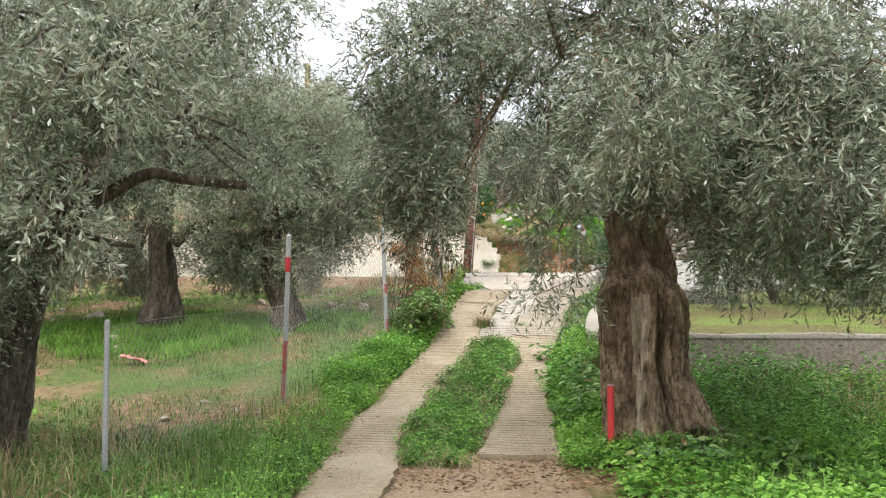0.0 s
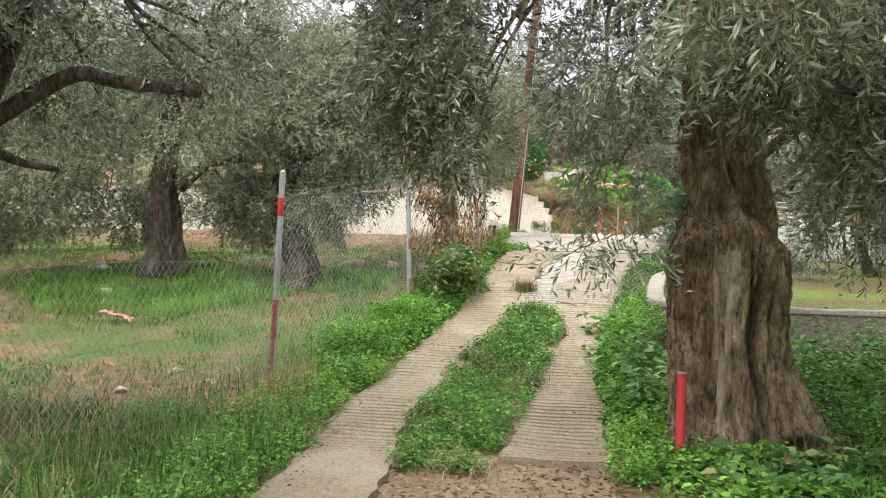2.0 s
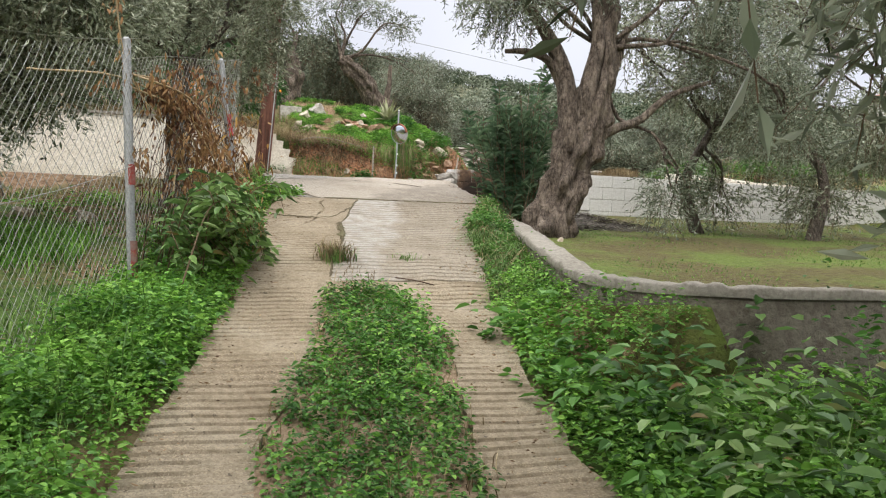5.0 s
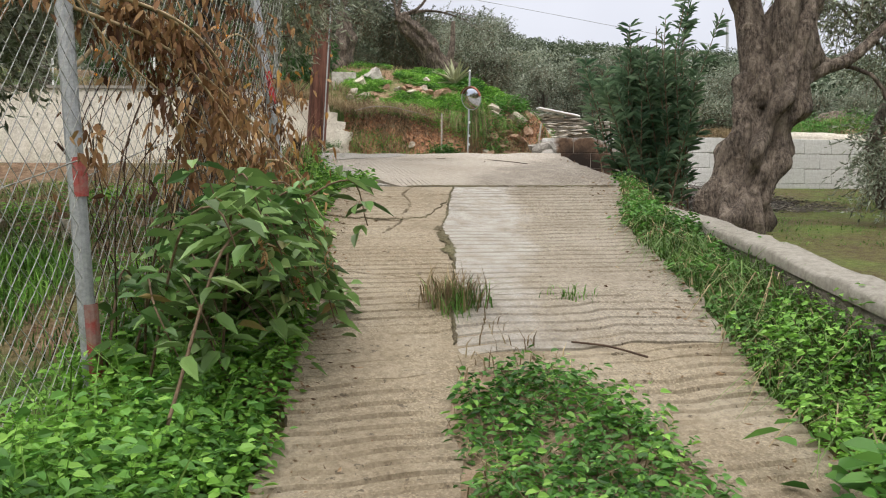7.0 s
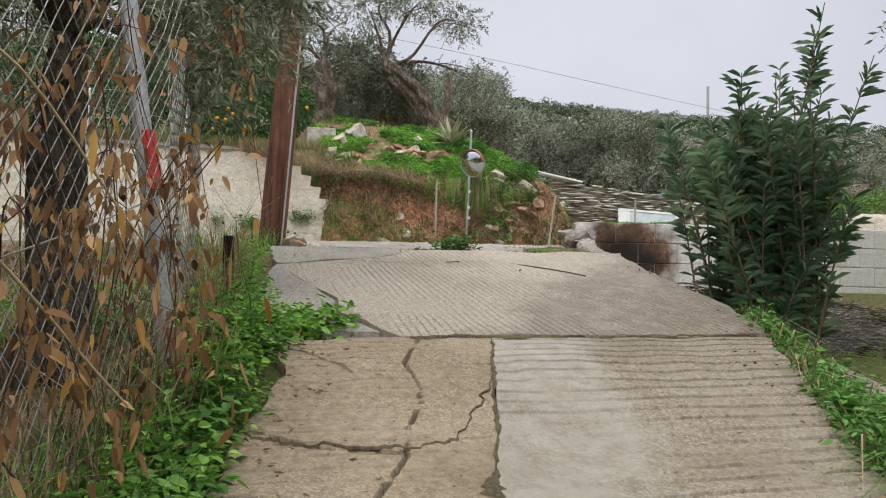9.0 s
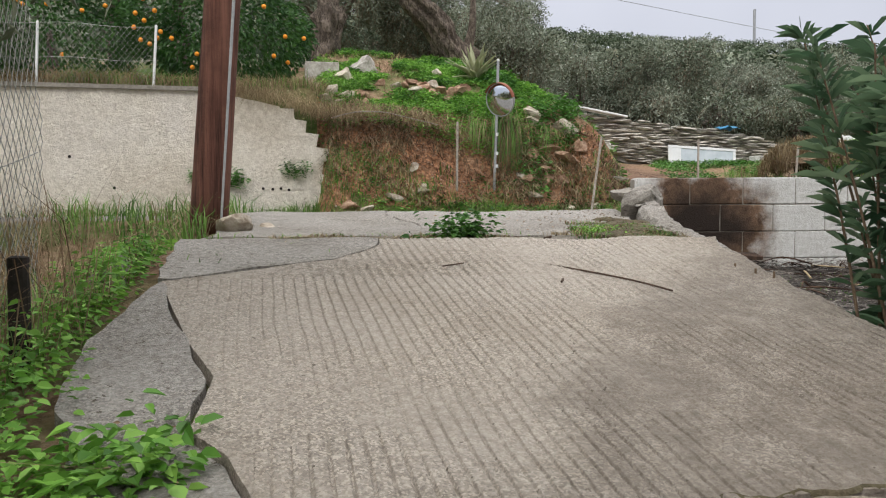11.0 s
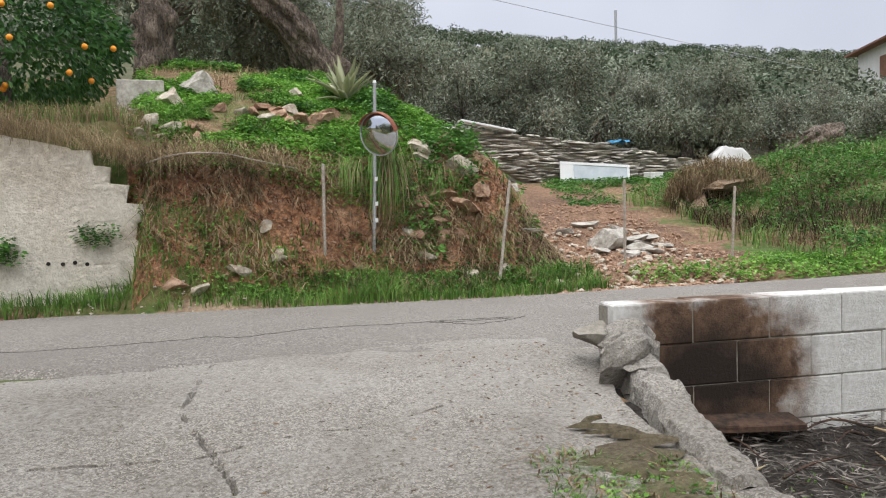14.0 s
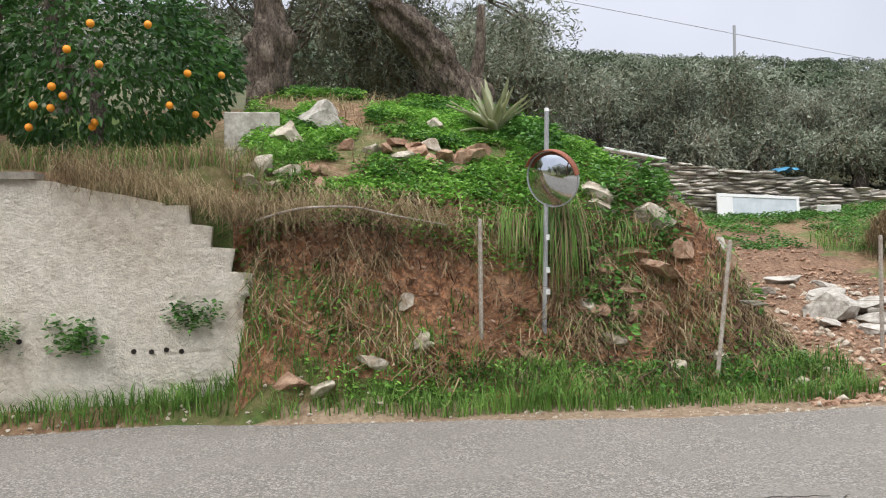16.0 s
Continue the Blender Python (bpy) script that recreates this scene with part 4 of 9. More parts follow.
def build_road():
    xs = grid_lines([(-60, 1.0), (-6, 0.12), (9, 1.0), (60, 1)])
    ts = np.linspace(0, 1, 34)
    X, T = np.meshgrid(xs, ts)
    near = np.interp(X, [-60, -4, 0.3, 1.3, 2.3, 3.1, 3.6, 6, 12, 20, 60], [24, 22.9, 22.85, 22.5, 22.35, 21.95, 22.0, 22.0, 21.3, 20.3, 25.5]) + 0.05 * rough(X, X * 0, 0.4, 51)
    far = road_far(X) + 0.06 * rough(X, X * 0, 0.5, 52)
    Y = near + (far - near) * T
    Z = land(X, Y) + 0.05 - 0.05 * (np.abs(T * 2 - 1) > 0.97) + 0.006 * rough(X, Y, 1.0, 53)
    base = np.interp(Y, [21.5, 24, 26.2, 28], [2.87, 2.82, 2.73, 2.72])
    Z = np.maximum(Z * 0 + base + 0.045 - 0.07 * (np.abs(T * 2 - 1) > 0.97), Z * 0 + base - 0.03) + 0.008 * rough(X, Y, 1.3, 53)
    v = np.stack([X, Y, Z], -1).reshape(-1, 3)
    ny, nx = X.shape
    i, j = np.meshgrid(np.arange(ny - 1), np.arange(nx - 1), indexing="ij")
    q = np.stack([i * nx + j, i * nx + j + 1, (i + 1) * nx + j + 1, (i + 1) * nx + j], -1).reshape(-1, 4)
    road = thing("road", mesh_data("road", v, q, M_ASPHALT, True), "Narrow worn grey asphalt road with cracks", "road", kind="structure")

    def top(x, y):
        return np.interp(y, [21.5, 24, 26.2, 28], [2.87, 2.82, 2.73, 2.72]) + 0.045 + 0.008 * rough(x, y, 1.3, 53)

    # cracks lie as ribbons on the road; their inner shade is only dark colour
    for k, (pts, wid) in enumerate((([(0.3, 23.76), (0.6, 23.74), (1.25, 23.74), (1.44, 23.79), (1.69, 23.62), (2.12, 23.76), (2.45, 23.77), (2.91, 23.65), (3.22, 23.62), (3.8, 23.51)], 0.006), ([(3.2, 23.6), (3.25, 23.45), (3.38, 23.29), (3.71, 23.37), (3.9, 23.5)], 0.009), ([(3.1, 23.6), (3.25, 23.5), (3.5, 23.48), (3.75, 23.45)], 0.016), ([(-3.0, 24.6), (-1.2, 24.3), (0.3, 23.76)], 0.006))):
        seam("crack", pts, wid, M_CRACK, "crack in the asphalt, a ribbon painted dark as its shade", 0.004, top, road, 90 + k)


build_road()


# ---- walls ----
def box_mesh(name, lo, hi, mat_, bevel=0.01, jag=0.0, seed=0):
    bm = bmesh.new()
    bmesh.ops.create_cube(bm, size=1)
    lo, hi = Vector(lo), Vector(hi)
    for vtx in bm.verts:
        vtx.co = Vector(((lo[k] + hi[k]) / 2 + vtx.co[k] * (hi[k] - lo[k]) for k in range(3)))
    if bevel:
        bmesh.ops.bevel(bm, geom=bm.edges[:], offset=bevel, segments=1, affect='EDGES')
    if jag:
        r = random.Random(seed)
        for vtx in bm.verts:
            vtx.co += Vector((r.uniform(-jag, jag), r.uniform(-jag, jag), r.uniform(-jag, jag)))
    me = bpy.data.meshes.new(name)
    bm.to_mesh(me)
    bm.free()
    me.materials.append(mat_)
    return me


def stone_mesh(name, sx, sy, sz, mat_, seed, sub=2, sharp=0.25):
    """An angular stone."""
    bm = bmesh.new()
    bmesh.ops.create_icosphere(bm, subdivisions=sub, radius=0.5)
    r = random.Random(seed)
    cuts = [(Vector((r.gauss(0, 1), r.gauss(0, 1), r.gauss(0, 1))).normalized(), r.uniform(0.15, 0.36)) for _ in range(12)]
    for vtx in bm.verts:
        for n_, h_ in cuts:
            e = vtx.co.dot(n_) - h_
            if e > 0:
                vtx.co -= n_ * e
        vtx.co += Vector((r.uniform(-1, 1), r.uniform(-1, 1), r.uniform(-1, 1))) * 0.03 * sharp * (2 if sub < 3 else 0.7)
        vtx.co *= 1 + 0.16 * noise.noise(vtx.co * 3.1 + Vector((seed * 1.7, 0, 0))) + 0.08 * noise.noise(vtx.co * 8 + Vector((0, seed * 1.3, 0)))
        vtx.co = Vector((vtx.co.x * sx, vtx.co.y * sy, vtx.co.z * sz)) * 1.25
    me = bpy.data.meshes.new(name)
    bm.to_mesh(me)
    bm.free()
    me.materials.append(mat_)
    return me


def wall_sheet(xs, zlo, zhi, yfun, thick, dx=0.06, dz=0.06, rlev=0.012, seed=0):
    """A thick upright wall along x with an uneven face; zlo and zhi are functions of x."""
    x = np.arange(xs[0], xs[1] + dx * 0.5, dx)
    nz = max(4, int(np.max(zhi(x) - zlo(x)) / dz))
    t = np.linspace(0, 1, nz)
    X, T = np.meshgrid(x, t)
    Z = zlo(X) + (zhi(X) - zlo(X)) * T
    yf = yfun(X) + rlev * rough(X, Z, 0.22, seed) + 0.6 * rlev * rough(X, Z, 0.9, seed + 4)
    f = np.stack([X, yf, Z], -1)
    b = np.stack([X, yfun(X) + thick, Z], -1)
    n, m = X.shape
    v = np.concatenate([f.reshape(-1, 3), b.reshape(-1, 3)])
    N = n * m
    i, j = np.meshgrid(np.arange(n - 1), np.arange(m - 1), indexing="ij")
    q = [np.stack([i * m + j, i * m + j + 1, (i + 1) * m + j + 1, (i + 1) * m + j], -1).reshape(-1, 4)]
    q.append(q[0][:, ::-1] + N)
    j = np.arange(m - 1)
    e = (n - 1) * m + j
    q.append(np.stack([e, e + 1, e + 1 + N, e + N], -1))
    q.append(np.stack([j + 1, j, j + N, j + 1 + N], -1))
    i = np.arange(n - 1)
    e = i * m + m - 1
    q.append(np.stack([e, e + N, e + m + N, e + m], -1))
    q.append(np.stack([i * m + m, i * m + m + N, i * m + N, i * m], -1))
    return v, np.concatenate(q)


WALL_Y = 27.1


def plaster_wall():
    root = thing("retaining_wall", mesh_data("retaining_wall", *wall_sheet(
        (-26, 0.30), lambda x: x * 0 + 2.55, lambda x: np.interp(x, [-26, -9, -3.4, -1.1, -0.55, 0.3], [4.5, 4.65, 4.74, 4.76, 4.70, 4.52]) + 0.02 * rough(x, x * 0, 0.5, 3),
        lambda x: WALL_Y + 0 * x, 0.35, seed=61), M_PLASTER, 2), "Long cream plastered retaining wall with a toothed end", "wall", kind="structure")
    # toothed end: one sheet whose edge steps back course by course
    def tooth(z):
        return np.interp(z, [2.55, 2.98, 3.0, 3.24, 3.26, 3.49, 3.51, 3.70, 3.72, 3.90, 3.92, 4.12, 4.14, 4.32, 4.34, 4.6], [0.98, 1.0, 0.92, 0.97, 1.03, 1.0, 0.9, 0.93, 1.0, 1.02, 0.82, 0.86, 0.66, 0.68, 0.5, 0.48])
    zs = np.linspace(2.55, 4.50, 170)
    us = np.linspace(0, 1, 22)
    Zt, Ut = np.meshgrid(zs, us, indexing="ij")
    Xt = 0.26 + (tooth(Zt) - 0.26) * Ut
    Yt = WALL_Y - 0.003 + 0.012 * rough(Xt, Zt, 0.22, 61) + 0.007 * rough(Xt, Zt, 0.9, 65) + 0.02 * smoothstep(0.9, 1.0, Ut)
    for level in (2.99, 3.25, 3.50, 3.71, 3.91, 4.13, 4.33):
        Yt = Yt + 0.016 * np.exp(-((Zt - level - 0.012 * rough(Xt, Xt * 0, 0.3, 8)) / 0.012) ** 2) * np.clip(0.5 + rough(Xt, Zt, 0.3, 9), 0, 1)
    nz, nu = Xt.shape
    fr = np.stack([Xt, Yt, Zt], -1).reshape(-1, 3)
    bk = np.stack([Xt, Yt * 0 + WALL_Y + 0.33, Zt], -1).reshape(-1, 3)
    i, j = np.meshgrid(np.arange(nz - 1), np.arange(nu - 1), indexing="ij")
    qs = [np.stack([i * nu + j, i * nu + j + 1, (i + 1) * nu + j + 1, (i + 1) * nu + j], -1).reshape(-1, 4)]
    k = np.arange(nz - 1) * nu + nu - 1
    qs.append(np.stack([k, k + nz * nu, k + nu + nz * nu, k + nu], -1))
    k = (nz - 1) * nu + np.arange(nu - 1)
    qs.append(np.stack([k, k + 1, k + 1 + nz * nu, k + nz * nu], -1))
    part("toothed_end", mesh_data("toothed_end", np.concatenate([fr, bk]), np.concatenate(qs), M_PLASTER, 2), root, "broken stepped end of the wall")
    part("coping", mesh_data("coping", *wall_sheet((-26, -0.7), lambda x: np.interp(x, [-26, -9, -3.4, -0.7], [4.5, 4.65, 4.74, 4.73]), lambda x: np.interp(x, [-26, -9, -3.4, -0.7], [4.56, 4.71, 4.80, 4.79]), lambda x: WALL_Y - 0.05 + 0 * x, 0.45, 0.12, 0.03, 0.01, 88), M_COPING), root, "worn cement coping")
    # drain holes are solid plugs; the shade inside is painted on
    for x, z in ((-0.85, 3.42), (0.02, 3.29), (0.16, 3.28), (0.28, 3.29), (0.40, 3.27), (-2.7, 3.75), (-2.1, 3.3)):
        v, q = tube([(x, WALL_Y - 0.012, z), (x, WALL_Y + 0.1, z)], [0.022, 0.02], 8)
        part("weep_hole", mesh_data("weep_hole", v, q, M_DARK), root, "drain hole, a plug painted dark as its shade")


plaster_wall()


def block_wall():
    """Whitewashed concrete blocks along the road, sooty at the end nearest the drive."""
    root = thing("block_wall", None, "White concrete block wall blackened by a fire at one end", "wall", kind="structure")
    r = random.Random(5)

    def face(x):
        return 21.53 - 0.13 * (x - 3.45) * (x < 6) - (0.33 + 0.07 * (x - 6)) * (x >= 6)

    kinds = {}
    for row in range(4):
        z0 = 3.21 - 0.245 * (row + 1)
        x = 3.49
        first = True
        while x < 16:
            L = 0.49
            if first and row % 2:
                L = 0.28
            first = False
            zz = z0 - 0.012 * max(0, x - 6)
            mat_ = M_BLOCK
            key = (L, mat_.name)
            if key not in kinds:
                kinds[key] = box_mesh("block", (0, 0, 0), (L - 0.006, 0.2, 0.239), mat_, 0.008, 0.003, 3)
            ob = part("block", kinds[key], root)
            ang = -7.4 if x < 6 else -4.0
            ob.matrix_world = pose(x, face(x), zz + r.uniform(-0.002, 0.002), 0, 0, ang)
            x += L * math.cos(radians(7.4))
    v, q = wall_sheet((3.5, 16), lambda x: x * 0 + 1.9, lambda x: 3.19 - 0.012 * np.clip(x - 6, 0, 99), lambda x: np.where(x < 6, 21.539 - 0.13 * (x - 3.45), 21.209 - 0.07 * (x - 6)), 0.17, 0.2, 0.2, 0.003, 5)
    part("mortar", mesh_data("mortar", v, q, M_COPING), root, "grey mortar core")


def garden_wall():
    """A low rendered wall that turns the corner of the lawn."""
    ctrl = [(2.95, 16.6, 1.98), (2.62, 15.3, 1.86), (2.32, 14.4, 1.78), (2.08, 13.5, 1.68), (1.88, 12.5, 1.52), (1.79, 11.8, 1.40), (1.86, 11.2, 1.36), (2.1, 10.78, 1.355), (2.6, 10.62, 1.35), (4, 10.6, 1.35), (7, 10.6, 1.35), (12, 10.65, 1.33), (22, 11, 1.3)]
    p = smooth_path(ctrl, 170)
    t = np.gradient(p, axis=0)[:, :2]
    t /= np.linalg.norm(t, axis=1, keepdims=True)
    side = np.stack([t[:, 1], -t[:, 0]], -1)

    def ribbon(off0, off1, ztop, zbot, name, mat_, seed, rr):
        rows = 7
        k = np.linspace(0, 1, rows)
        out = []
        for f in k:
            z = p[:, 2] + zbot + (ztop - zbot) * f
            o = off0 + rr * rough(np.arange(len(p)) * 0.12, z, 0.3, seed)
            out.append(np.c_[p[:, :2] + side * o[:, None], z])
        zt = p[:, 2] + ztop + 0.022 * rough(np.arange(len(p)) * 0.12, z * 0, 0.3, seed + 1)
        out.append(np.c_[p[:, :2] + side * (off0 + 0.02), zt + 0.015])
        out.append(np.c_[p[:, :2] + side * (off1 - 0.02), zt + 0.015])
        out.append(np.c_[p[:, :2] + side * off1, zt])
        out.append(np.c_[p[:, :2] + side * off1, p[:, 2] + zbot])
        g = np.stack(out)
        n, m = g.shape[:2]
        i, j = np.meshgrid(np.arange(n - 1), np.arange(m - 1), indexing="ij")
        q = np.stack([i * m + j, (i + 1) * m + j, (i + 1) * m + j + 1, i * m + j + 1], -1).reshape(-1, 4)
        return mesh_data(name, g.reshape(-1, 3), q[:, ::-1], mat_, True)

    root = thing("garden_wall", ribbon(-0.095, 0.09, -0.03, -1.1, "garden_wall", M_GARDEN_WALL, 4, 0.018), "Low rough grey garden wall round a mossy lawn", "wall", kind="structure")
    part("coping", ribbon(-0.115, 0.10, 0.02, -0.035, "coping", M_COPING, 6, 0.014), root, "pale cement coping")


def broken_kerb():
    """A crumbling sloped kerb of rubble and cement between the apron and the pit."""
    r = random.Random(9)
    root = thing("rubble_kerb", None, "Crumbling rubble and cement kerb beside the apron", "kerb", kind="structure")
    p = smooth_path([(3.50, 21.52, 2.98), (3.36, 21.0, 2.87), (3.12, 20.3, 2.76), (2.98, 19.6, 2.66), (2.93, 19.2, 2.6)], 30)
    prof_ = np.array([(-0.115, -0.5), (-0.11, -0.05), (-0.098, 0.05), (-0.07, 0.085), (0.0, 0.092), (0.065, 0.083), (0.09, 0.045), (0.10, -0.06), (0.115, -0.55)])
    for k, (i, j) in enumerate(((1, 7), (7, 18), (18, 29))):
        n = 44
        row = smooth_path(p[i:j + 1], n)
        row = row[0] + (row - row[0]) * (1 - 0.02 * (k < 2))
        d = np.gradient(row, axis=0)
        d /= np.linalg.norm(d, axis=1, keepdims=True)
        side = np.stack([-d[:, 1], d[:, 0], np.zeros(n)], -1) * -1
        g = row[:, None] + side[:, None] * prof_[None, :, :1] + np.array([0, 0, 1.0]) * prof_[None, :, 1:]
        wob = rough(g[..., 0] * 1.3 + g[..., 1], g[..., 2] * 1.5 + g[..., 1], 0.16, 70 + k)[..., None]
        g = g + side[:, None] * wob * 0.03 + np.array([0, 0, 1.0]) * (0.022 * rough(g[..., 1], g[..., 0], 0.2, 80 + k) + 0.022 * rough(g[..., 1], g[..., 0] * 2, 0.06, 84 + k))[..., None]
        end = np.minimum(np.arange(n), np.arange(n)[::-1])[:, None, None]
        g = np.where(end == 0, g - np.array([0, 0, 0.03]), g)
        m = len(prof_)
        a, b = np.meshgrid(np.arange(n - 1), np.arange(m - 1), indexing="ij")
        q = np.stack([a * m + b, a * m + b + 1, (a + 1) * m + b + 1, (a + 1) * m + b], -1).reshape(-1, 4)
        q = np.concatenate([q, np.array([(o + c, o + c + 1, o + m - 2 - c, o + m - 1 - c) for o in (0, (n - 1) * m) for c in range(m // 2 - 1)])])
        part("kerb_piece", mesh_data("kerb_piece", g.reshape(-1, 3), q, M_CONC_PALE, False), root)
    foot = part("footing", box_mesh("footing", (-0.24, -0.3, -0.5), (0.24, 0.32, 0.0), M_CONC_PALE, 0.03, 0.025, 11), root, "broken concrete footing")
    foot.matrix_world = pose(3.36, 21.74, 2.885, 2, -3, -8)
    chunk = part("stone", stone_mesh("stone", 0.5, 0.34, 0.42, M_CONC_PALE, 19, 3), root)
    chunk.matrix_world = pose(3.42, 21.28, 2.97, 18, -24, 30)
    for k in range(7):
        i = (0, 1, 2, 4, 6, 3, 9)[k]
        big = (0.30, 0.34, 0.2, 0.14, 0.12, 0.16, 0.1)[k]
        ob = part("stone", stone_mesh("stone", big * r.uniform(0.8, 1.3), big * r.uniform(0.9, 1.5), big * 0.6, M_CONC_PALE if k % 3 else M_COPING, k, 3), root)
        ob.matrix_world = pose(p[i][0] + r.uniform(-0.12, 0.06), p[i][1] + r.uniform(-.05, .05), p[i][2] + 0.06, r.uniform(-20, 20), r.uniform(-20, 20), r.uniform(0, 360))


block_wall()
garden_wall()
broken_kerb()

# ---- trees ----
def crown_leaves(clumps, twigs, per, leaf, width, r, droop=0.35, scatter=1.0):
    """Leafy twigs filling ellipsoid clumps (centre, radii, weight), thinner in places."""
    wsum = sum(c[2] for c in clumps)
    P, D = [], []
    for cen, rad, w in clumps:
        n = int(twigs * w / wsum)
        u = r.normal(0, 1, (n * 2, 3))
        u /= np.linalg.norm(u, axis=1, keepdims=True)
        rr = r.uniform(0, 1, n * 2) ** 0.45
        loc = u * rr[:, None]
        # gaps
        keep = lattice(loc[:, 0] * 2.3 + cen[0], loc[:, 1] * 2.3 + loc[:, 2] * 2.9 + cen[1], int(abs(cen[2]) * 7)) + 0.35 * r.normal(0, 1, n * 2) > -0.15
        loc, u = loc[keep][:n], u[keep][:n]
        P.append(np.asarray(cen) + loc * np.asarray(rad))
        dd = u * np.array([1, 1, 0.6]) + r.normal(0, 0.55, u.shape)
        dd[:, 2] -= droop
        D.append(dd / np.linalg.norm(dd, axis=1, keepdims=True))
    P, D = np.concatenate(P), np.concatenate(D)
    n = len(P)
    tl = r.uniform(0.16, 0.32, n) * scatter
    f = np.tile(np.linspace(0.05, 1, per), n)
    p = np.repeat(P, per, 0) + np.repeat(D * tl[:, None], per, 0) * f[:, None]
    p[:, 2] -= 0.10 * scatter * f ** 2
    d = np.repeat(D, per, 0) * 0.75 + r.normal(0, 0.6, p.shape)
    L = leaf * r.uniform(0.65, 1.2, len(p))
    v, q = leaves(p, d, L, width * L / leaf, r)
    # the twigs themselves
    tv = np.stack([P, P + D * tl[:, None] * 0.5 - [0, 0, 0.02], P + D * tl[:, None] - np.array([0, 0, 0.1 * scatter])], 1)
    return v, q, tv


def twig_mesh(tv, wid):
    n = len(tv)
    s = np.cross(tv[:, 2] - tv[:, 0], np.array([0.3, 0.2, 1.0]))
    s /= np.linalg.norm(s, axis=1, keepdims=True) + 1e-9
    v = np.stack([tv[:, 0] - s * wid, tv[:, 0] + s * wid, tv[:, 1] + s * wid * 0.7, tv[:, 1] - s * wid * 0.7, tv[:, 2] + s * wid * 0.3, tv[:, 2] - s * wid * 0.3], 1).reshape(-1, 3)
    k = np.arange(n)[:, None] * 6
    return v, np.concatenate([k + np.array([0, 1, 2, 3]), k + np.array([3, 2, 4, 5])])


def limb_to(a, b, r0, r1, r, bend=0.25, n=12):
    a, b = np.asarray(a, float), np.asarray(b, float)
    L = np.linalg.norm(b - a)
    m1 = a + (b - a) * 0.35 + r.normal(0, bend * L * 0.3, 3) + [0, 0, 0.08 * L]
    m2 = a + (b - a) * 0.7 + r.normal(0, bend * L * 0.3, 3) + [0, 0, 0.06 * L]
    return smooth_path([a, m1, m2, b], n), np.linspace(r0, r1, n)


def tree(name, trunk, radii, clumps, label, twigs=1500, per=11, leaf=0.065, width=0.016, bark=None, foliage=None, limbs=(), seed=1, flutes=3, sides=36, rings=40, knots=0.5, sub=3, droop=0.35, fork=None, scatter=1.0, category="olive tree", group="olive trees", own_trunk=None):
    r = np.random.default_rng(seed)
    bark, foliage = bark or M_BARK_DARK, foliage or M_OLIVE
    trunk = np.asarray(trunk, float)
    root = thing(name, None, label, category, group)
    off = trunk[0] if own_trunk is None else own_trunk[0]
    root.location = off
    path = smooth_path(trunk, rings)
    rad = np.interp(np.linspace(0, 1, rings), np.linspace(0, 1, len(radii)), radii)
    v, q = tube(path, rad, sides, knots, flutes, seed)
    if own_trunk is None:
        part("trunk", mesh_data("trunk", v - off, q, bark, True), root)
    else:
        v, q, idx = own_trunk[1]
        part("trunk", mesh_data("trunk", v - off, q, [bark, M_BARK_PALE], True, idx), root, "furrowed brown trunk with a bare pale streak")
    tubes = []
    for pts, r0, r1 in limbs:
        pp = smooth_path(pts, 18)
        lv, lq = tube(pp, np.linspace(r0, r1, 18), 12, 0.5, 0, seed + 3)
        part("limb", mesh_data("limb", lv - off, lq, bark, True), root)
    top = path[-1] if fork is None else np.asarray(fork, float)
    for cen, radc, w in clumps:
        if w < 0.1:
            continue
        cen = np.asarray(cen, float)
        pp, rr = limb_to(top, cen, min(rad[-1] * 0.5, 0.055), 0.012, r)
        tubes.append(tube(pp, rr, 8, 0.4, 0, seed, False))
        for k in range(sub):
            e = cen + r.normal(0, 0.5, 3) * np.asarray(radc)
            s = pp[int(r.integers(5, 11))]
            p2, r2 = limb_to(s, e, 0.02, 0.005, r, 0.3, 7)
            tubes.append(tube(p2, r2, 5, 0.2, 0, seed, False))
    if tubes:
        bv, bq = joined(tubes)
        tagged(part("branchwork", mesh_data("branchwork", bv - off, bq, bark, True), root), kind="stuff")
    if clumps:
        lv, lq, tv = crown_leaves(clumps, twigs, per, leaf, width, r, droop, scatter)
        sv, sq = twig_mesh(tv, 0.003 * scatter)
        nl = len(lq)
        av, aq = joined([(lv, lq), (sv, sq)])
        part("crown", mesh_data("crown", av - off, aq, [foliage, M_STEM], False, np.r_[np.zeros(nl, int), np.ones(len(sq), int)]), root, "grey-green narrow leaves")
    return root


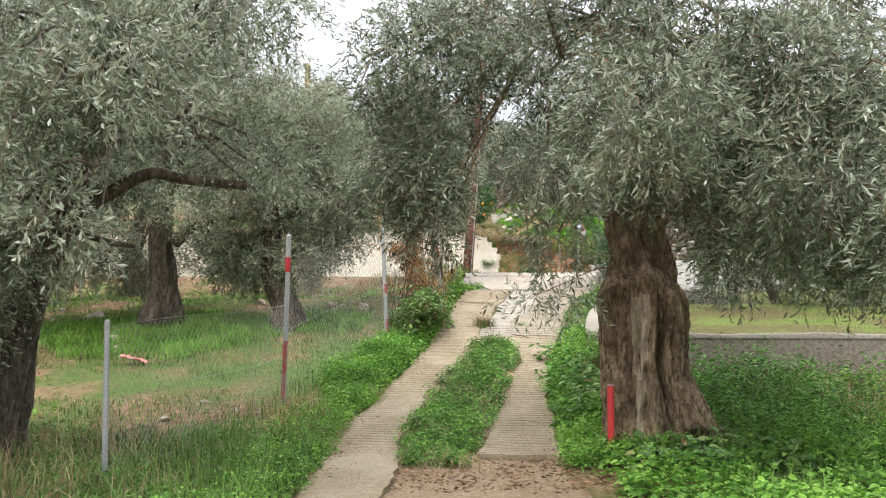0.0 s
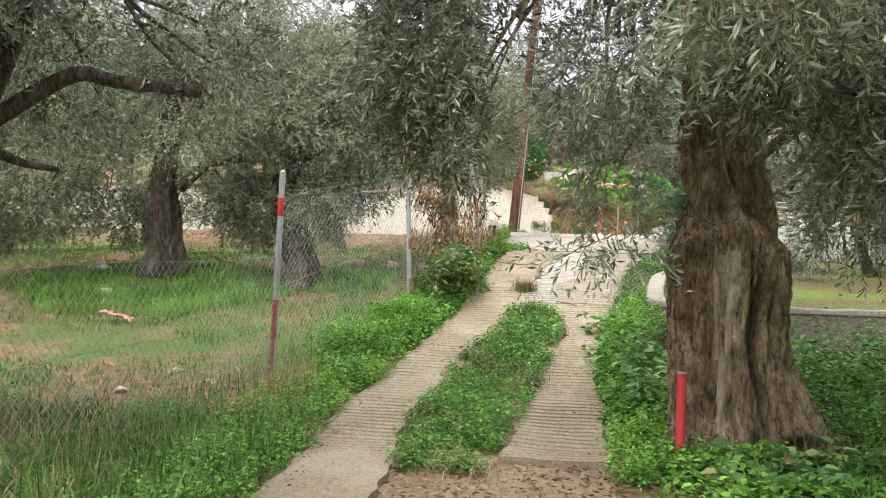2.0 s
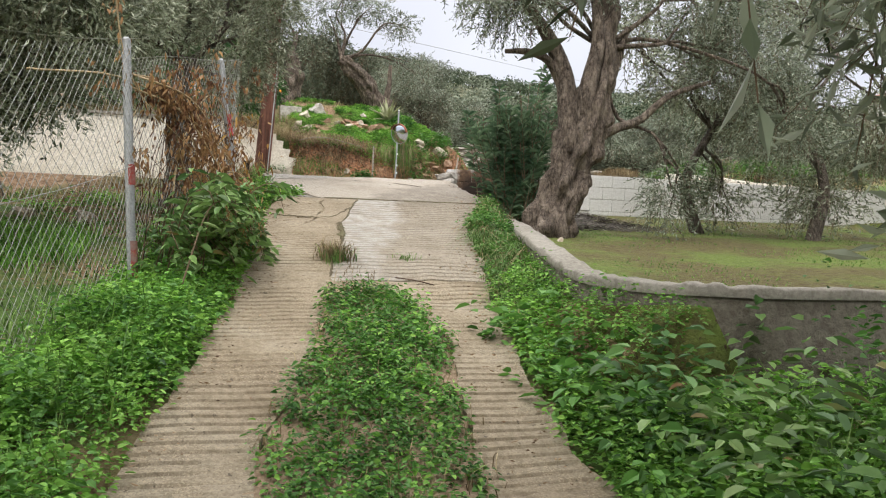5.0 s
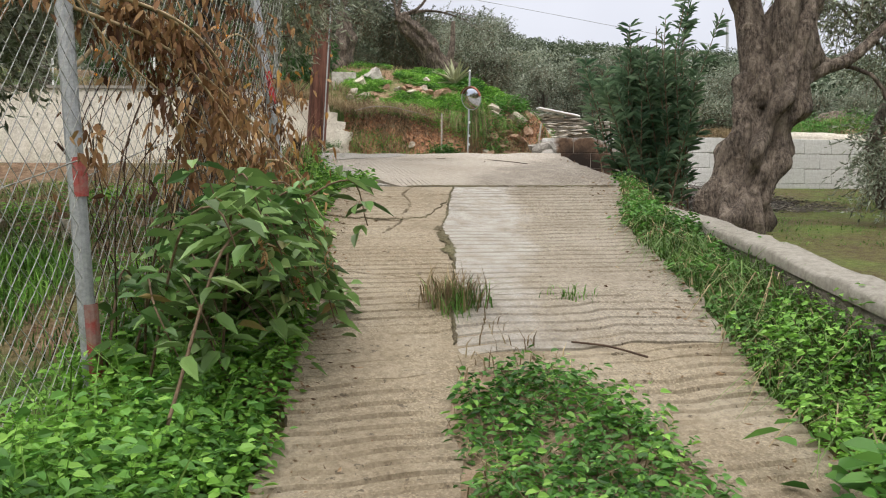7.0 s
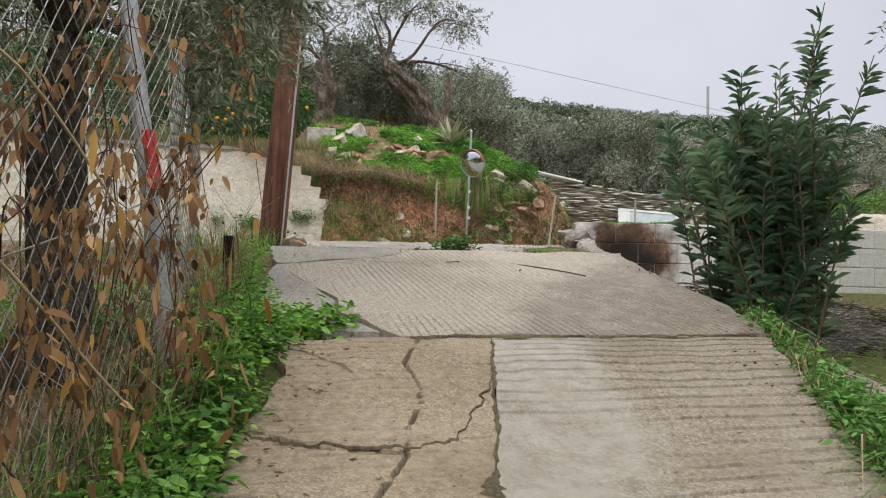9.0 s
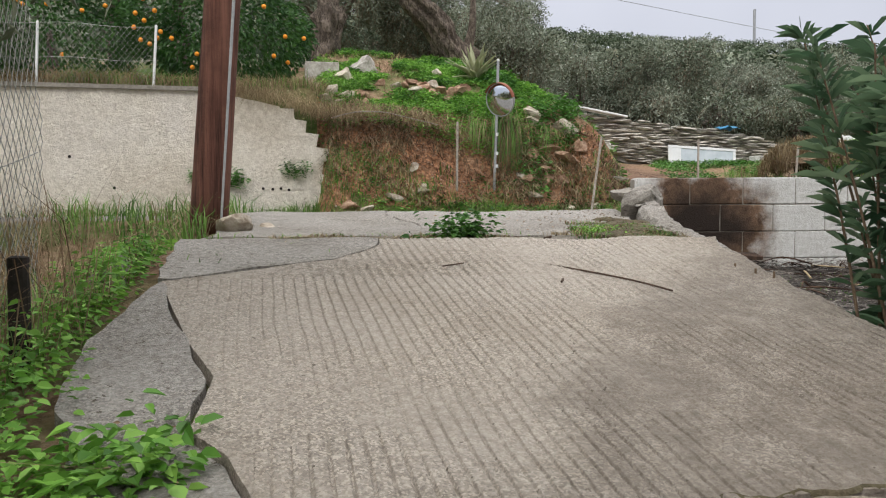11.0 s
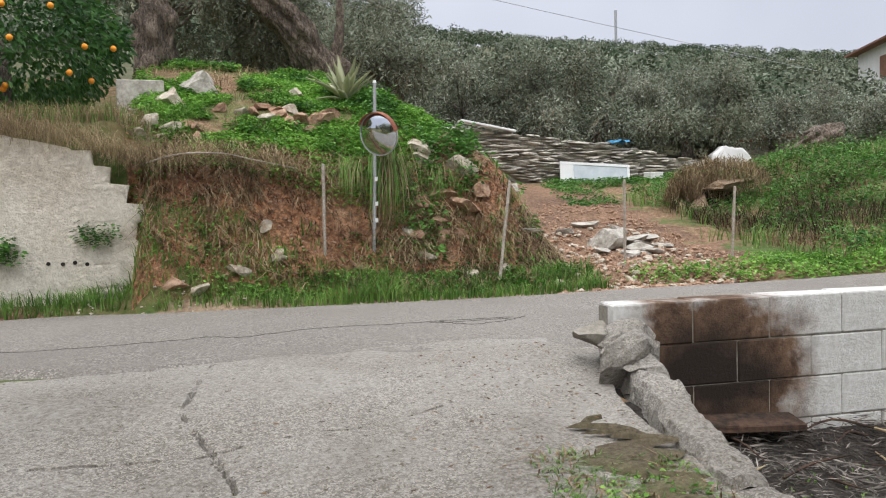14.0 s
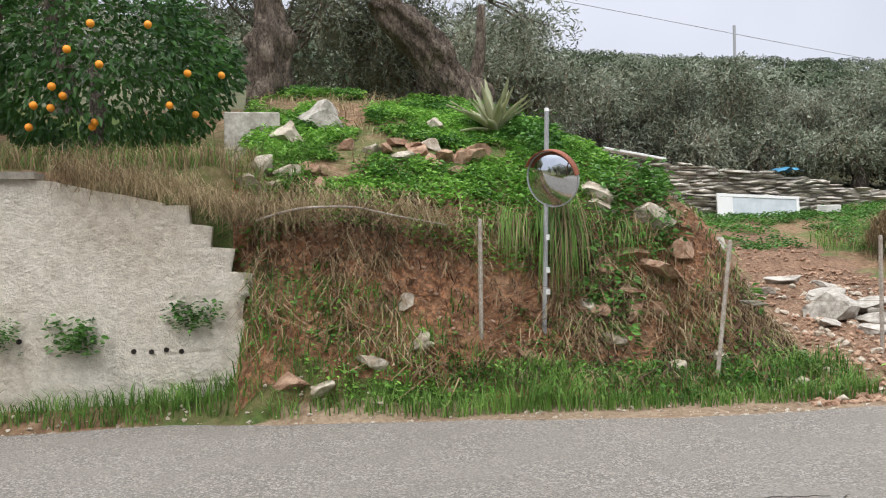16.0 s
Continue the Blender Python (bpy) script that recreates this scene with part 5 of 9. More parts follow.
def old_trunk():
    """A massive trunk of twisted cords, with a collar of burrs, a flaring root and a hollow under it."""
    n, m = 150, 208
    z = np.linspace(-0.15, 4.0, n)
    a = np.linspace(-np.pi, np.pi, m, endpoint=False)
    Z, A = np.meshgrid(z, a, indexing="ij")
    cx = np.interp(Z, [0, 1, 1.8, 2.2, 2.6, 3.3, 4], [1.87, 1.86, 1.86, 1.80, 1.72, 1.66, 1.6])
    cy = np.interp(Z, [0, 2, 4], [8.40, 8.42, 8.42])
    R = np.interp(Z, [-0.15, 0.24, 0.6, 1.0, 1.6, 1.8, 1.94, 2.2, 2.6, 3.3, 4], [0.53, 0.47, 0.45, 0.43, 0.435, 0.42, 0.36, 0.265, 0.245, 0.20, 0.15])

    def dist(deg):
        return np.abs((A - radians(deg) + np.pi) % (2 * np.pi) - np.pi)

    def hump(deg, wid, zc, zw):
        return np.exp(-(dist(deg) / radians(wid)) ** 2 - ((Z - zc) / zw) ** 2)

    sway = 0.28 * np.sin(Z * 1.3) + 0.12 * np.sin(Z * 3.1 + 1)
    cords = np.abs(np.sin(3.5 * A + 1.1 + sway * 3)) ** 0.6 - 0.6
    small = np.abs(np.sin(9.5 * A + 0.4 - sway * 6 + 0.6 * lattice(A * 3, Z * 1.5, 4))) ** 0.7 - 0.6
    period = A * 1.0
    ridge = 1 - np.abs(lattice(np.cos(period) * 7 + 20, np.sin(period) * 7 + Z * 1.2, 7)) * 2
    R = R - 0.12 * np.exp(-(dist(-18) / 0.55) ** 2) * smoothstep(0.7, 1.05, Z) * smoothstep(2.2, 1.9, Z)
    R = R * (1 + 0.19 * cords + 0.12 * small) + 0.038 * ridge + 0.02 * (0.5 - np.abs(lattice(A * 16 + 0.8 * lattice(A * 5, Z * 3, 2), Z * 1.6, 12)))
    R += 0.022 * lattice(A * 12, Z * 4.5, 5) + 0.014 * lattice(A * 26, Z * 9, 6)
    R += 0.07 * rough(np.cos(A) * 1.4 + Z * 0.5 + 7, np.sin(A) * 1.4 + Z * 1.2, 0.55, 14) + 0.03 * rough(np.cos(A) * 2 + 3, np.sin(A) * 2 + Z * 1.5, 0.25, 15)
    R += 0.36 * np.exp(-(dist(-34) / 0.42) ** 2) * smoothstep(1.05, 0.1, Z) ** 1.3
    R += 0.10 * np.exp(-(dist(-150) / 0.3) ** 2) * smoothstep(0.5, 0.0, Z)
    R -= 0.30 * np.exp(-(dist(-52) / 0.16) ** 2) * smoothstep(0.50, 0.36, Z)
    R -= 0.17 * np.exp(-((A - radians(-80) - 0.15 * np.sin(Z * 4)) / 0.09) ** 2) * smoothstep(0.15, 0.45, Z) * smoothstep(1.75, 1.3, Z)
    R -= 0.09 * np.exp(-((A - radians(-133) - 0.08 * np.sin(Z * 3)) / 0.07) ** 2) * smoothstep(0.3, 0.6, Z) * smoothstep(2.0, 1.6, Z)
    R += 0.05 * hump(-162, 16, 1.80, 0.07) + 0.06 * hump(-135, 20, 1.90, 0.06) + 0.07 * hump(-100, 26, 1.98, 0.08) + 0.02 * hump(-60, 20, 1.72, 0.2)
    R -= 0.11 * hump(-118, 9, 2.08, 0.07) + 0.10 * hump(-78, 8, 2.1, 0.09) + 0.09 * hump(-90, 6, 2.38, 0.06) + 0.13 * hump(-130, 7, 0.60, 0.08) + 0.04 * hump(-118, 4, 0.4, 0.03) + 0.05 * hump(-66, 7, 0.95, 0.05)
    bare = (dist(-114) < 0.17 + 0.10 * lattice(Z * 2.5, A * 0 + 3, 8)) & (Z > 0.7 + 0.5 * lattice(A * 9, Z * 0, 9)) & (Z < 1.78 + 0.06 * lattice(A * 14, Z * 0, 19)) & (lattice(A * 24, Z * 1.8, 18) > -0.45)
    R += 0.016 * bare
    v = np.stack([cx + R * np.cos(A), cy + R * np.sin(A), Z], -1).reshape(-1, 3)
    i, j = np.meshgrid(np.arange(n - 1), np.arange(m), indexing="ij")
    j2 = (j + 1) % m
    q = np.stack([i * m + j, i * m + j2, (i + 1) * m + j2, (i + 1) * m + j], -1).reshape(-1, 4)
    return v, q, bare[:-1].reshape(-1).astype(int)


def big_olive():
    base = np.array([1.87, 8.4, 0.0])
    clumps = [((-0.62, 7.4, 3.22), (0.48, 0.6, 0.68), 1.6), ((-0.35, 7.35, 2.55), (0.3, 0.4, 0.45), 0.3), ((-0.5, 7.4, 4.0), (0.72, 0.75, 0.7), 1.1), ((0.25, 7.6, 4.5), (0.8, 0.9, 0.6), 0.9), ((1.0, 7.0, 4.3), (0.8, 0.8, 0.75), 0.9),
              ((1.9, 6.6, 3.8), (0.8, 0.7, 0.8), 1.1), ((2.8, 6.7, 3.3), (0.8, 0.8, 0.9), 1.4), ((3.5, 7.2, 3.0), (0.8, 0.9, 1.0), 1.4), ((2.5, 7.0, 2.95), (0.45, 0.45, 0.6), 0.8),
              ((2.5, 6.3, 2.5), (0.6, 0.6, 0.65), 1.0), ((3.9, 6.8, 3.9), (0.9, 0.9, 0.8), 1.0), ((0.72, 7.4, 3.05), (0.4, 0.5, 0.6), 0.5), ((3.3, 6.6, 2.1), (0.55, 0.5, 0.45), 0.55),
              ((0.75, 7.45, 1.75), (0.45, 0.3, 0.14), 0.07), ((2.6, 9.3, 4.2), (1.1, 1.0, 0.9), 0.8), ((0.9, 9.4, 4.4), (0.9, 0.9, 0.8), 0.7),
              ((3.9, 8.6, 2.6), (0.8, 0.8, 0.7), 0.7), ((-0.2, 9.0, 4.9), (0.8, 0.8, 0.5), 0.4), ((3.3, 6.2, 4.7), (1.2, 1.0, 0.6), 0.8), ((1.2, 6.2, 4.9), (1.2, 1.0, 0.5), 0.7),
              ((2.45, 5.5, 2.75), (0.6, 0.5, 0.6), 0.8), ((2.3, 5.6, 3.4), (0.5, 0.5, 0.5), 0.6), ((2.9, 5.2, 2.2), (0.5, 0.5, 0.5), 0.5), ((1.15, 5.3, 3.0), (0.5, 0.5, 0.55), 0.9), ((1.55, 6.4, 2.95), (0.42, 0.4, 0.45), 0.8), ((2.25, 6.9, 2.55), (0.35, 0.4, 0.4), 0.4), ((2.8, 8.5, 2.35), (0.38, 0.4, 0.6), 0.5), ((0.88, 8.05, 2.45), (0.32, 0.35, 0.5), 0.3)]
    t = tree("olive_tree", [(1.68, 8.42, 3.3), (1.6, 8.42, 4.2)], [0.12, 0.05], clumps, "Huge old olive tree with a split hollow trunk beside the drive", 11200, 12, 0.078, 0.0195, M_BARK, M_OLIVE, seed=11, fork=(1.35, 8.2, 4.7), own_trunk=(base, old_trunk()),
             limbs=[([(1.64, 8.42, 3.3), (1.5, 8.3, 4.1), (1.35, 8.2, 4.75)], 0.2, 0.09), ([(1.72, 8.38, 2.5), (2.25, 7.7, 3.15), (2.9, 7.0, 3.7)], 0.075, 0.03), ([(1.8, 8.2, 1.95), (1.3, 7.8, 2.05), (0.9, 7.5, 1.9), (0.55, 7.45, 1.75)], 0.010, 0.003), ([(1.75, 8.35, 2.35), (2.2, 7.7, 2.75), (2.45, 6.8, 2.8), (2.5, 6.0, 2.75), (2.5, 5.4, 2.7)], 0.045, 0.01)])
    # near-black lump in the root's recess, painting the shade of the hollow
    v, q = tube(smooth_path([(2.36, 7.86, 0.02), (2.38, 7.9, 0.2), (2.3, 8.0, 0.36)], 8), [0.10, 0.13, 0.14, 0.13, 0.12, 0.1, 0.07, 0.03], 12, 0.6, 0, 3)
    part("hollow", mesh_data("hollow", v - base, q, M_DARK, True), t, "hollow under the root, a lump painted shade-dark")
    return t


big_olive()
tree("olive_tree", [(-4.78, 7.4, 0.1), (-4.66, 7.4, 0.8), (-4.3, 7.4, 1.6), (-3.95, 7.4, 2.57), (-3.6, 7.35, 3.4), (-3.35, 7.3, 4.1)], [0.5, 0.38, 0.16, 0.11, 0.10, 0.08],
     [((-3.3, 6.6, 3.9), (0.9, 0.8, 0.7), 1), ((-4.2, 6.5, 3.6), (1.0, 0.9, 0.8), 1.2), ((-4.6, 6.2, 2.5), (0.7, 0.7, 0.7), 1), ((-3.0, 7.4, 4.6), (1.0, 0.9, 0.7), 1), ((-5.2, 7.2, 3.2), (0.9, 0.9, 1.0), 1), ((-4.3, 7.8, 4.6), (1.2, 1.0, 0.6), 1), ((-2.2, 7.6, 3.1), (0.5, 0.5, 0.4), 0.3), ((-4.9, 5.6, 3.6), (0.9, 0.9, 0.9), 1), ((-3.0, 5.2, 4.0), (0.9, 0.7, 0.6), 0.9), ((-2.1, 6.6, 4.5), (0.8, 0.7, 0.6), 0.7), ((-4.2, 4.6, 2.7), (0.5, 0.5, 0.7), 0.6), ((-4.25, 6.6, 2.0), (0.5, 0.5, 0.6), 0.7), ((-4.5, 6.5, 1.45), (0.4, 0.4, 0.4), 0.35), ((-3.1, 5.8, 3.3), (0.5, 0.5, 0.5), 0.45), ((-3.9, 7.9, 3.3), (0.9, 0.6, 0.7), 0.8), ((-2.0, 4.2, 3.0), (0.5, 0.4, 0.32), 0.35), ((-2.45, 4.5, 2.15), (0.22, 0.3, 0.2), 0.1), ((-2.7, 4.4, 2.7), (0.3, 0.3, 0.4), 0.2)],
     "Leaning old olive tree with a thick grey trunk in the yard", 7400, 12, 0.07, 0.02, M_BARK_DARK, M_OLIVE, seed=21, flutes=4, sides=40,
     limbs=[([(-3.95, 7.4, 2.5), (-3.2, 7.4, 2.93), (-2.84, 7.42, 2.9), (-2.2, 7.45, 2.83)], 0.07, 0.045), ([(-3.98, 7.4, 2.45), (-3.6, 7.45, 2.3), (-3.3, 7.5, 2.25)], 0.05, 0.02)])
tree("olive_tree", [(-5.90, 14.60, 1.48), (-5.88, 14.60, 2.21), (-5.94, 14.60, 3.07), (-5.90, 14.60, 4.04), (-5.84, 14.60, 5.02)], [0.41, 0.23, 0.21, 0.18, 0.12],
     [((-6.33, 14.36, 5.75), (1.46, 1.34, 1.10), 1.2), ((-4.86, 14.23, 5.02), (1.34, 1.22, 1.10), 1.2), ((-7.55, 14.48, 4.65), (1.22, 1.22, 1.10), 1.0), ((-5.72, 14.60, 6.97), (1.46, 1.34, 0.85), 1.0), ((-3.89, 13.99, 4.04), (0.98, 0.98, 0.73), 0.8), ((-7.30, 13.75, 3.55), (0.98, 0.98, 0.73), 0.7), ((-4.86, 15.94, 3.43), (0.85, 0.85, 0.61), 0.6), ((-6.57, 16.31, 3.19), (0.98, 0.85, 0.61), 0.6), ((-8.04, 15.82, 3.07), (1.10, 0.98, 0.73), 0.6), ((-4.99, 13.50, 3.68), (0.73, 0.73, 0.49), 0.5), ((-4.13, 14.23, 6.12), (1.22, 1.10, 0.98), 0.9), ((-6.57, 13.50, 4.41), (0.98, 0.98, 0.85), 0.7), ((-7.5, 13.9, 2.7), (0.9, 0.8, 0.6), 1.0), ((-8.6, 14.4, 2.6), (0.9, 0.8, 0.6), 0.9), ((-6.9, 15.6, 2.6), (0.7, 0.7, 0.5), 0.6), ((-4.7, 14.9, 2.8), (0.8, 0.8, 0.5), 0.9)],
     "Dark olive tree with spreading limbs behind the fence", 8200, 11, 0.085, 0.024, M_BARK_DARK, M_OLIVE_WARM, seed=31,
     limbs=[([(-5.66, 14.60, 3.00), (-5.23, 14.54, 3.37), (-4.74, 14.48, 3.49), (-4.25, 14.48, 3.49)], 0.110, 0.061), ([(-6.08, 14.60, 3.68), (-5.35, 14.48, 4.41), (-4.62, 14.36, 4.53)], 0.122, 0.037)])
tree("olive_tree", [(-3.40, 14.40, 1.28), (-3.46, 14.40, 1.85), (-3.74, 14.40, 2.54), (-3.69, 14.40, 3.35)], [0.41, 0.25, 0.20, 0.11],
     [((-3.34, 14.40, 4.04), (1.15, 1.15, 1.03), 1), ((-2.31, 14.63, 3.92), (0.92, 0.92, 0.80), 0.9), ((-4.26, 14.63, 4.96), (1.15, 1.15, 0.92), 0.9), ((-2.77, 15.09, 5.19), (1.15, 1.15, 0.92), 0.9), ((-2.08, 15.55, 4.04), (0.80, 0.80, 0.80), 0.5), ((-4.3, 14.5, 2.7), (0.6, 0.6, 0.6), 0.7), ((-3.1, 14.2, 2.7), (0.5, 0.5, 0.5), 0.5), ((-2.7, 14.7, 3.1), (0.6, 0.6, 0.5), 0.5)],
     "Small olive tree with a thick short trunk in the yard", 6200, 11, 0.085, 0.024, M_BARK_DARK, M_OLIVE_WARM, seed=41)

tree("olive_tree", [(-1.36, 17.3, 1.9), (-1.35, 17.3, 2.5), (-1.38, 17.3, 3.1), (-1.32, 17.3, 3.8)], [0.24, 0.15, 0.14, 0.09],
     [((-0.65, 17.3, 4.35), (0.6, 0.6, 0.7), 1), ((-1.6, 17.3, 4.6), (0.8, 0.8, 0.8), 1), ((-2.5, 17.2, 4.4), (0.8, 0.8, 0.7), 1), ((-0.25, 17.4, 5.0), (0.45, 0.6, 0.6), 0.7), ((-1.2, 17.2, 5.5), (0.9, 0.8, 0.6), 0.9), ((-2.1, 16.5, 4.9), (0.8, 0.7, 0.6), 0.7), ((-0.75, 17.1, 3.75), (0.35, 0.35, 0.3), 0.2), ((-2.3, 18.2, 5.3), (0.9, 0.9, 0.7), 0.8)],
     "Olive tree with a slim dark trunk behind the wire fence", 3800, 11, 0.075, 0.02, M_BARK_DARK, M_OLIVE_WARM, seed=45)


def garden_olive():
    tree("olive_tree", [(3.16, 15.76, 1.5), (3.24, 15.76, 2.0), (3.46, 15.78, 2.6), (3.66, 15.8, 3.15), (3.84, 15.82, 3.7), (3.95, 15.85, 4.4), (4.05, 15.9, 5.2)], [0.36, 0.25, 0.23, 0.24, 0.17, 0.12, 0.07],
         [((2.4, 15.7, 5.0), (0.7, 0.7, 0.5), 0.5), ((3.2, 16.0, 5.2), (0.9, 0.8, 0.5), 0.8), ((4.2, 16.0, 5.6), (1.0, 0.9, 0.6), 0.9), ((5.4, 16.0, 5.0), (0.9, 0.8, 0.5), 0.7), ((6.2, 16.0, 4.4), (0.8, 0.8, 0.7), 1.0), ((2.6, 15.8, 4.7), (0.6, 0.6, 0.4), 0.35), ((5.0, 15.9, 2.5), (0.4, 0.4, 0.6), 0.35), ((6.6, 15.6, 3.4), (0.8, 0.7, 0.7), 0.8)],
         "Old olive tree with a gnarled forked trunk on the lawn", 3400, 11, 0.07, 0.019, M_BARK_MID, M_OLIVE, seed=51, flutes=5, sides=56, rings=70, knots=2.0, fork=(4.0, 16.0, 4.3),
         limbs=[([(3.5, 15.8, 2.85), (3.46, 15.85, 3.3), (3.45, 16.0, 3.9), (3.2, 16.0, 4.4), (2.85, 16.0, 4.8)], 0.17, 0.06), ([(3.42, 16.0, 3.75), (3.2, 15.95, 4.05), (2.9, 15.9, 4.12), (2.6, 15.9, 4.1)], 0.07, 0.03),
                ([(3.7, 15.8, 3.0), (4.12, 15.85, 3.22), (4.5, 15.9, 3.36), (4.95, 15.9, 3.72), (5.7, 16.0, 4.0)], 0.075, 0.03), ([(3.62, 15.74, 2.9), (3.62, 15.66, 3.6), (3.78, 15.7, 4.3), (3.72, 15.75, 5.0)], 0.15, 0.05), ([(3.75, 15.82, 3.2), (4.1, 15.95, 3.9), (4.35, 16.0, 4.6)], 0.1, 0.04)])


garden_olive()


# ---- planting helpers ----
def on(x, y):
    return land(x, y)


def blades(p, r, length, width, lean=0.35, sag=0.35, heading=None):
    """Bent grass blades, two quads each."""
    n = len(p)
    a = r.uniform(0, 2 * np.pi, n)
    h = np.stack([np.cos(a), np.sin(a), np.zeros(n)], -1) if heading is None else heading
    L = np.broadcast_to(length, n)[:, None] * r.uniform(0.55, 1.15, n)[:, None]
    k = lean * r.uniform(0.2, 1.3, n)[:, None]
    s = np.stack([-h[:, 1], h[:, 0], np.zeros(n)], -1) * width * r.uniform(0.7, 1.2, n)[:, None]
    up = np.array([0, 0, 1.0])
    m = p + L * 0.55 * (up + h * k * 0.6)
    t = p + L * (up * (1 - sag * k) + h * k * 1.5)
    v = np.stack([p - s, p + s, m + s * 0.8, m - s * 0.8, t + s * 0.15, t - s * 0.15], 1).reshape(-1, 3)
    b = np.arange(n)[:, None] * 6
    return v, np.concatenate([b + np.array([0, 1, 2, 3]), b + np.array([3, 2, 4, 5])])


def spots(n, x0, x1, y0, y1, r, keep=None):
    x, y = r.uniform(x0, x1, n), r.uniform(y0, y1, n)
    if keep is not None:
        m = keep(x, y)
        x, y = x[m], y[m]
    return x, y


def herbs(x, y, r, height, leaf, per=9, spread=0.09, z=None, broad=0.62, patch=0.6):
    """Small leafy plants: leaves whorled up short stems."""
    n = len(x)
    z = on(x, y) if z is None else z
    H = height * (0.55 + 0.45 * np.clip(rough(x, y, patch, 77) + 0.5, 0, 1.3)) * r.uniform(0.6, 1.2, n)
    f = np.tile(np.linspace(0.12, 1, per), n) * r.uniform(0.85, 1.1, n * per)
    a = r.uniform(0, 2 * np.pi, n * per)
    out = np.stack([np.cos(a), np.sin(a), r.uniform(-0.25, 0.55, n * per)], -1)
    rad = spread * (1.15 - 0.6 * f) * r.uniform(0.2, 1.1, n * per)
    lean = np.repeat(r.normal(0, 0.25, (n, 2)), per, 0)
    p = np.stack([np.repeat(x, per) + out[:, 0] * rad + lean[:, 0] * f * np.repeat(H, per), np.repeat(y, per) + out[:, 1] * rad + lean[:, 1] * f * np.repeat(H, per), np.repeat(z, per) + f * np.repeat(H, per)], -1)
    L = leaf * r.uniform(0.55, 1.25, n * per)
    return leaves6(p, out, L, L * broad, r)


def mixed(name, parts_, label, category):
    """One object of kind stuff from (verts, quads, material) rows."""
    mats, idx, vq = [], [], []
    for v, q, m in parts_:
        if m not in mats:
            mats.append(m)
        idx.append(np.full(len(q), mats.index(m)))
        vq.append((v, q))
    v, q = joined(vq)
    return thing(name, mesh_data(name, v, q, mats, False, np.concatenate(idx)), label, category, kind="stuff")


def at_points(x, y, z=None):
    return np.stack([x, y, on(x, y) if z is None else z], -1)


def fence_x(y):
    return np.interp(y, [4, 6.6, 10, 12.9, 16, 20], [-3.6, -3.08, -2.4, -1.44, -0.66, -0.5])


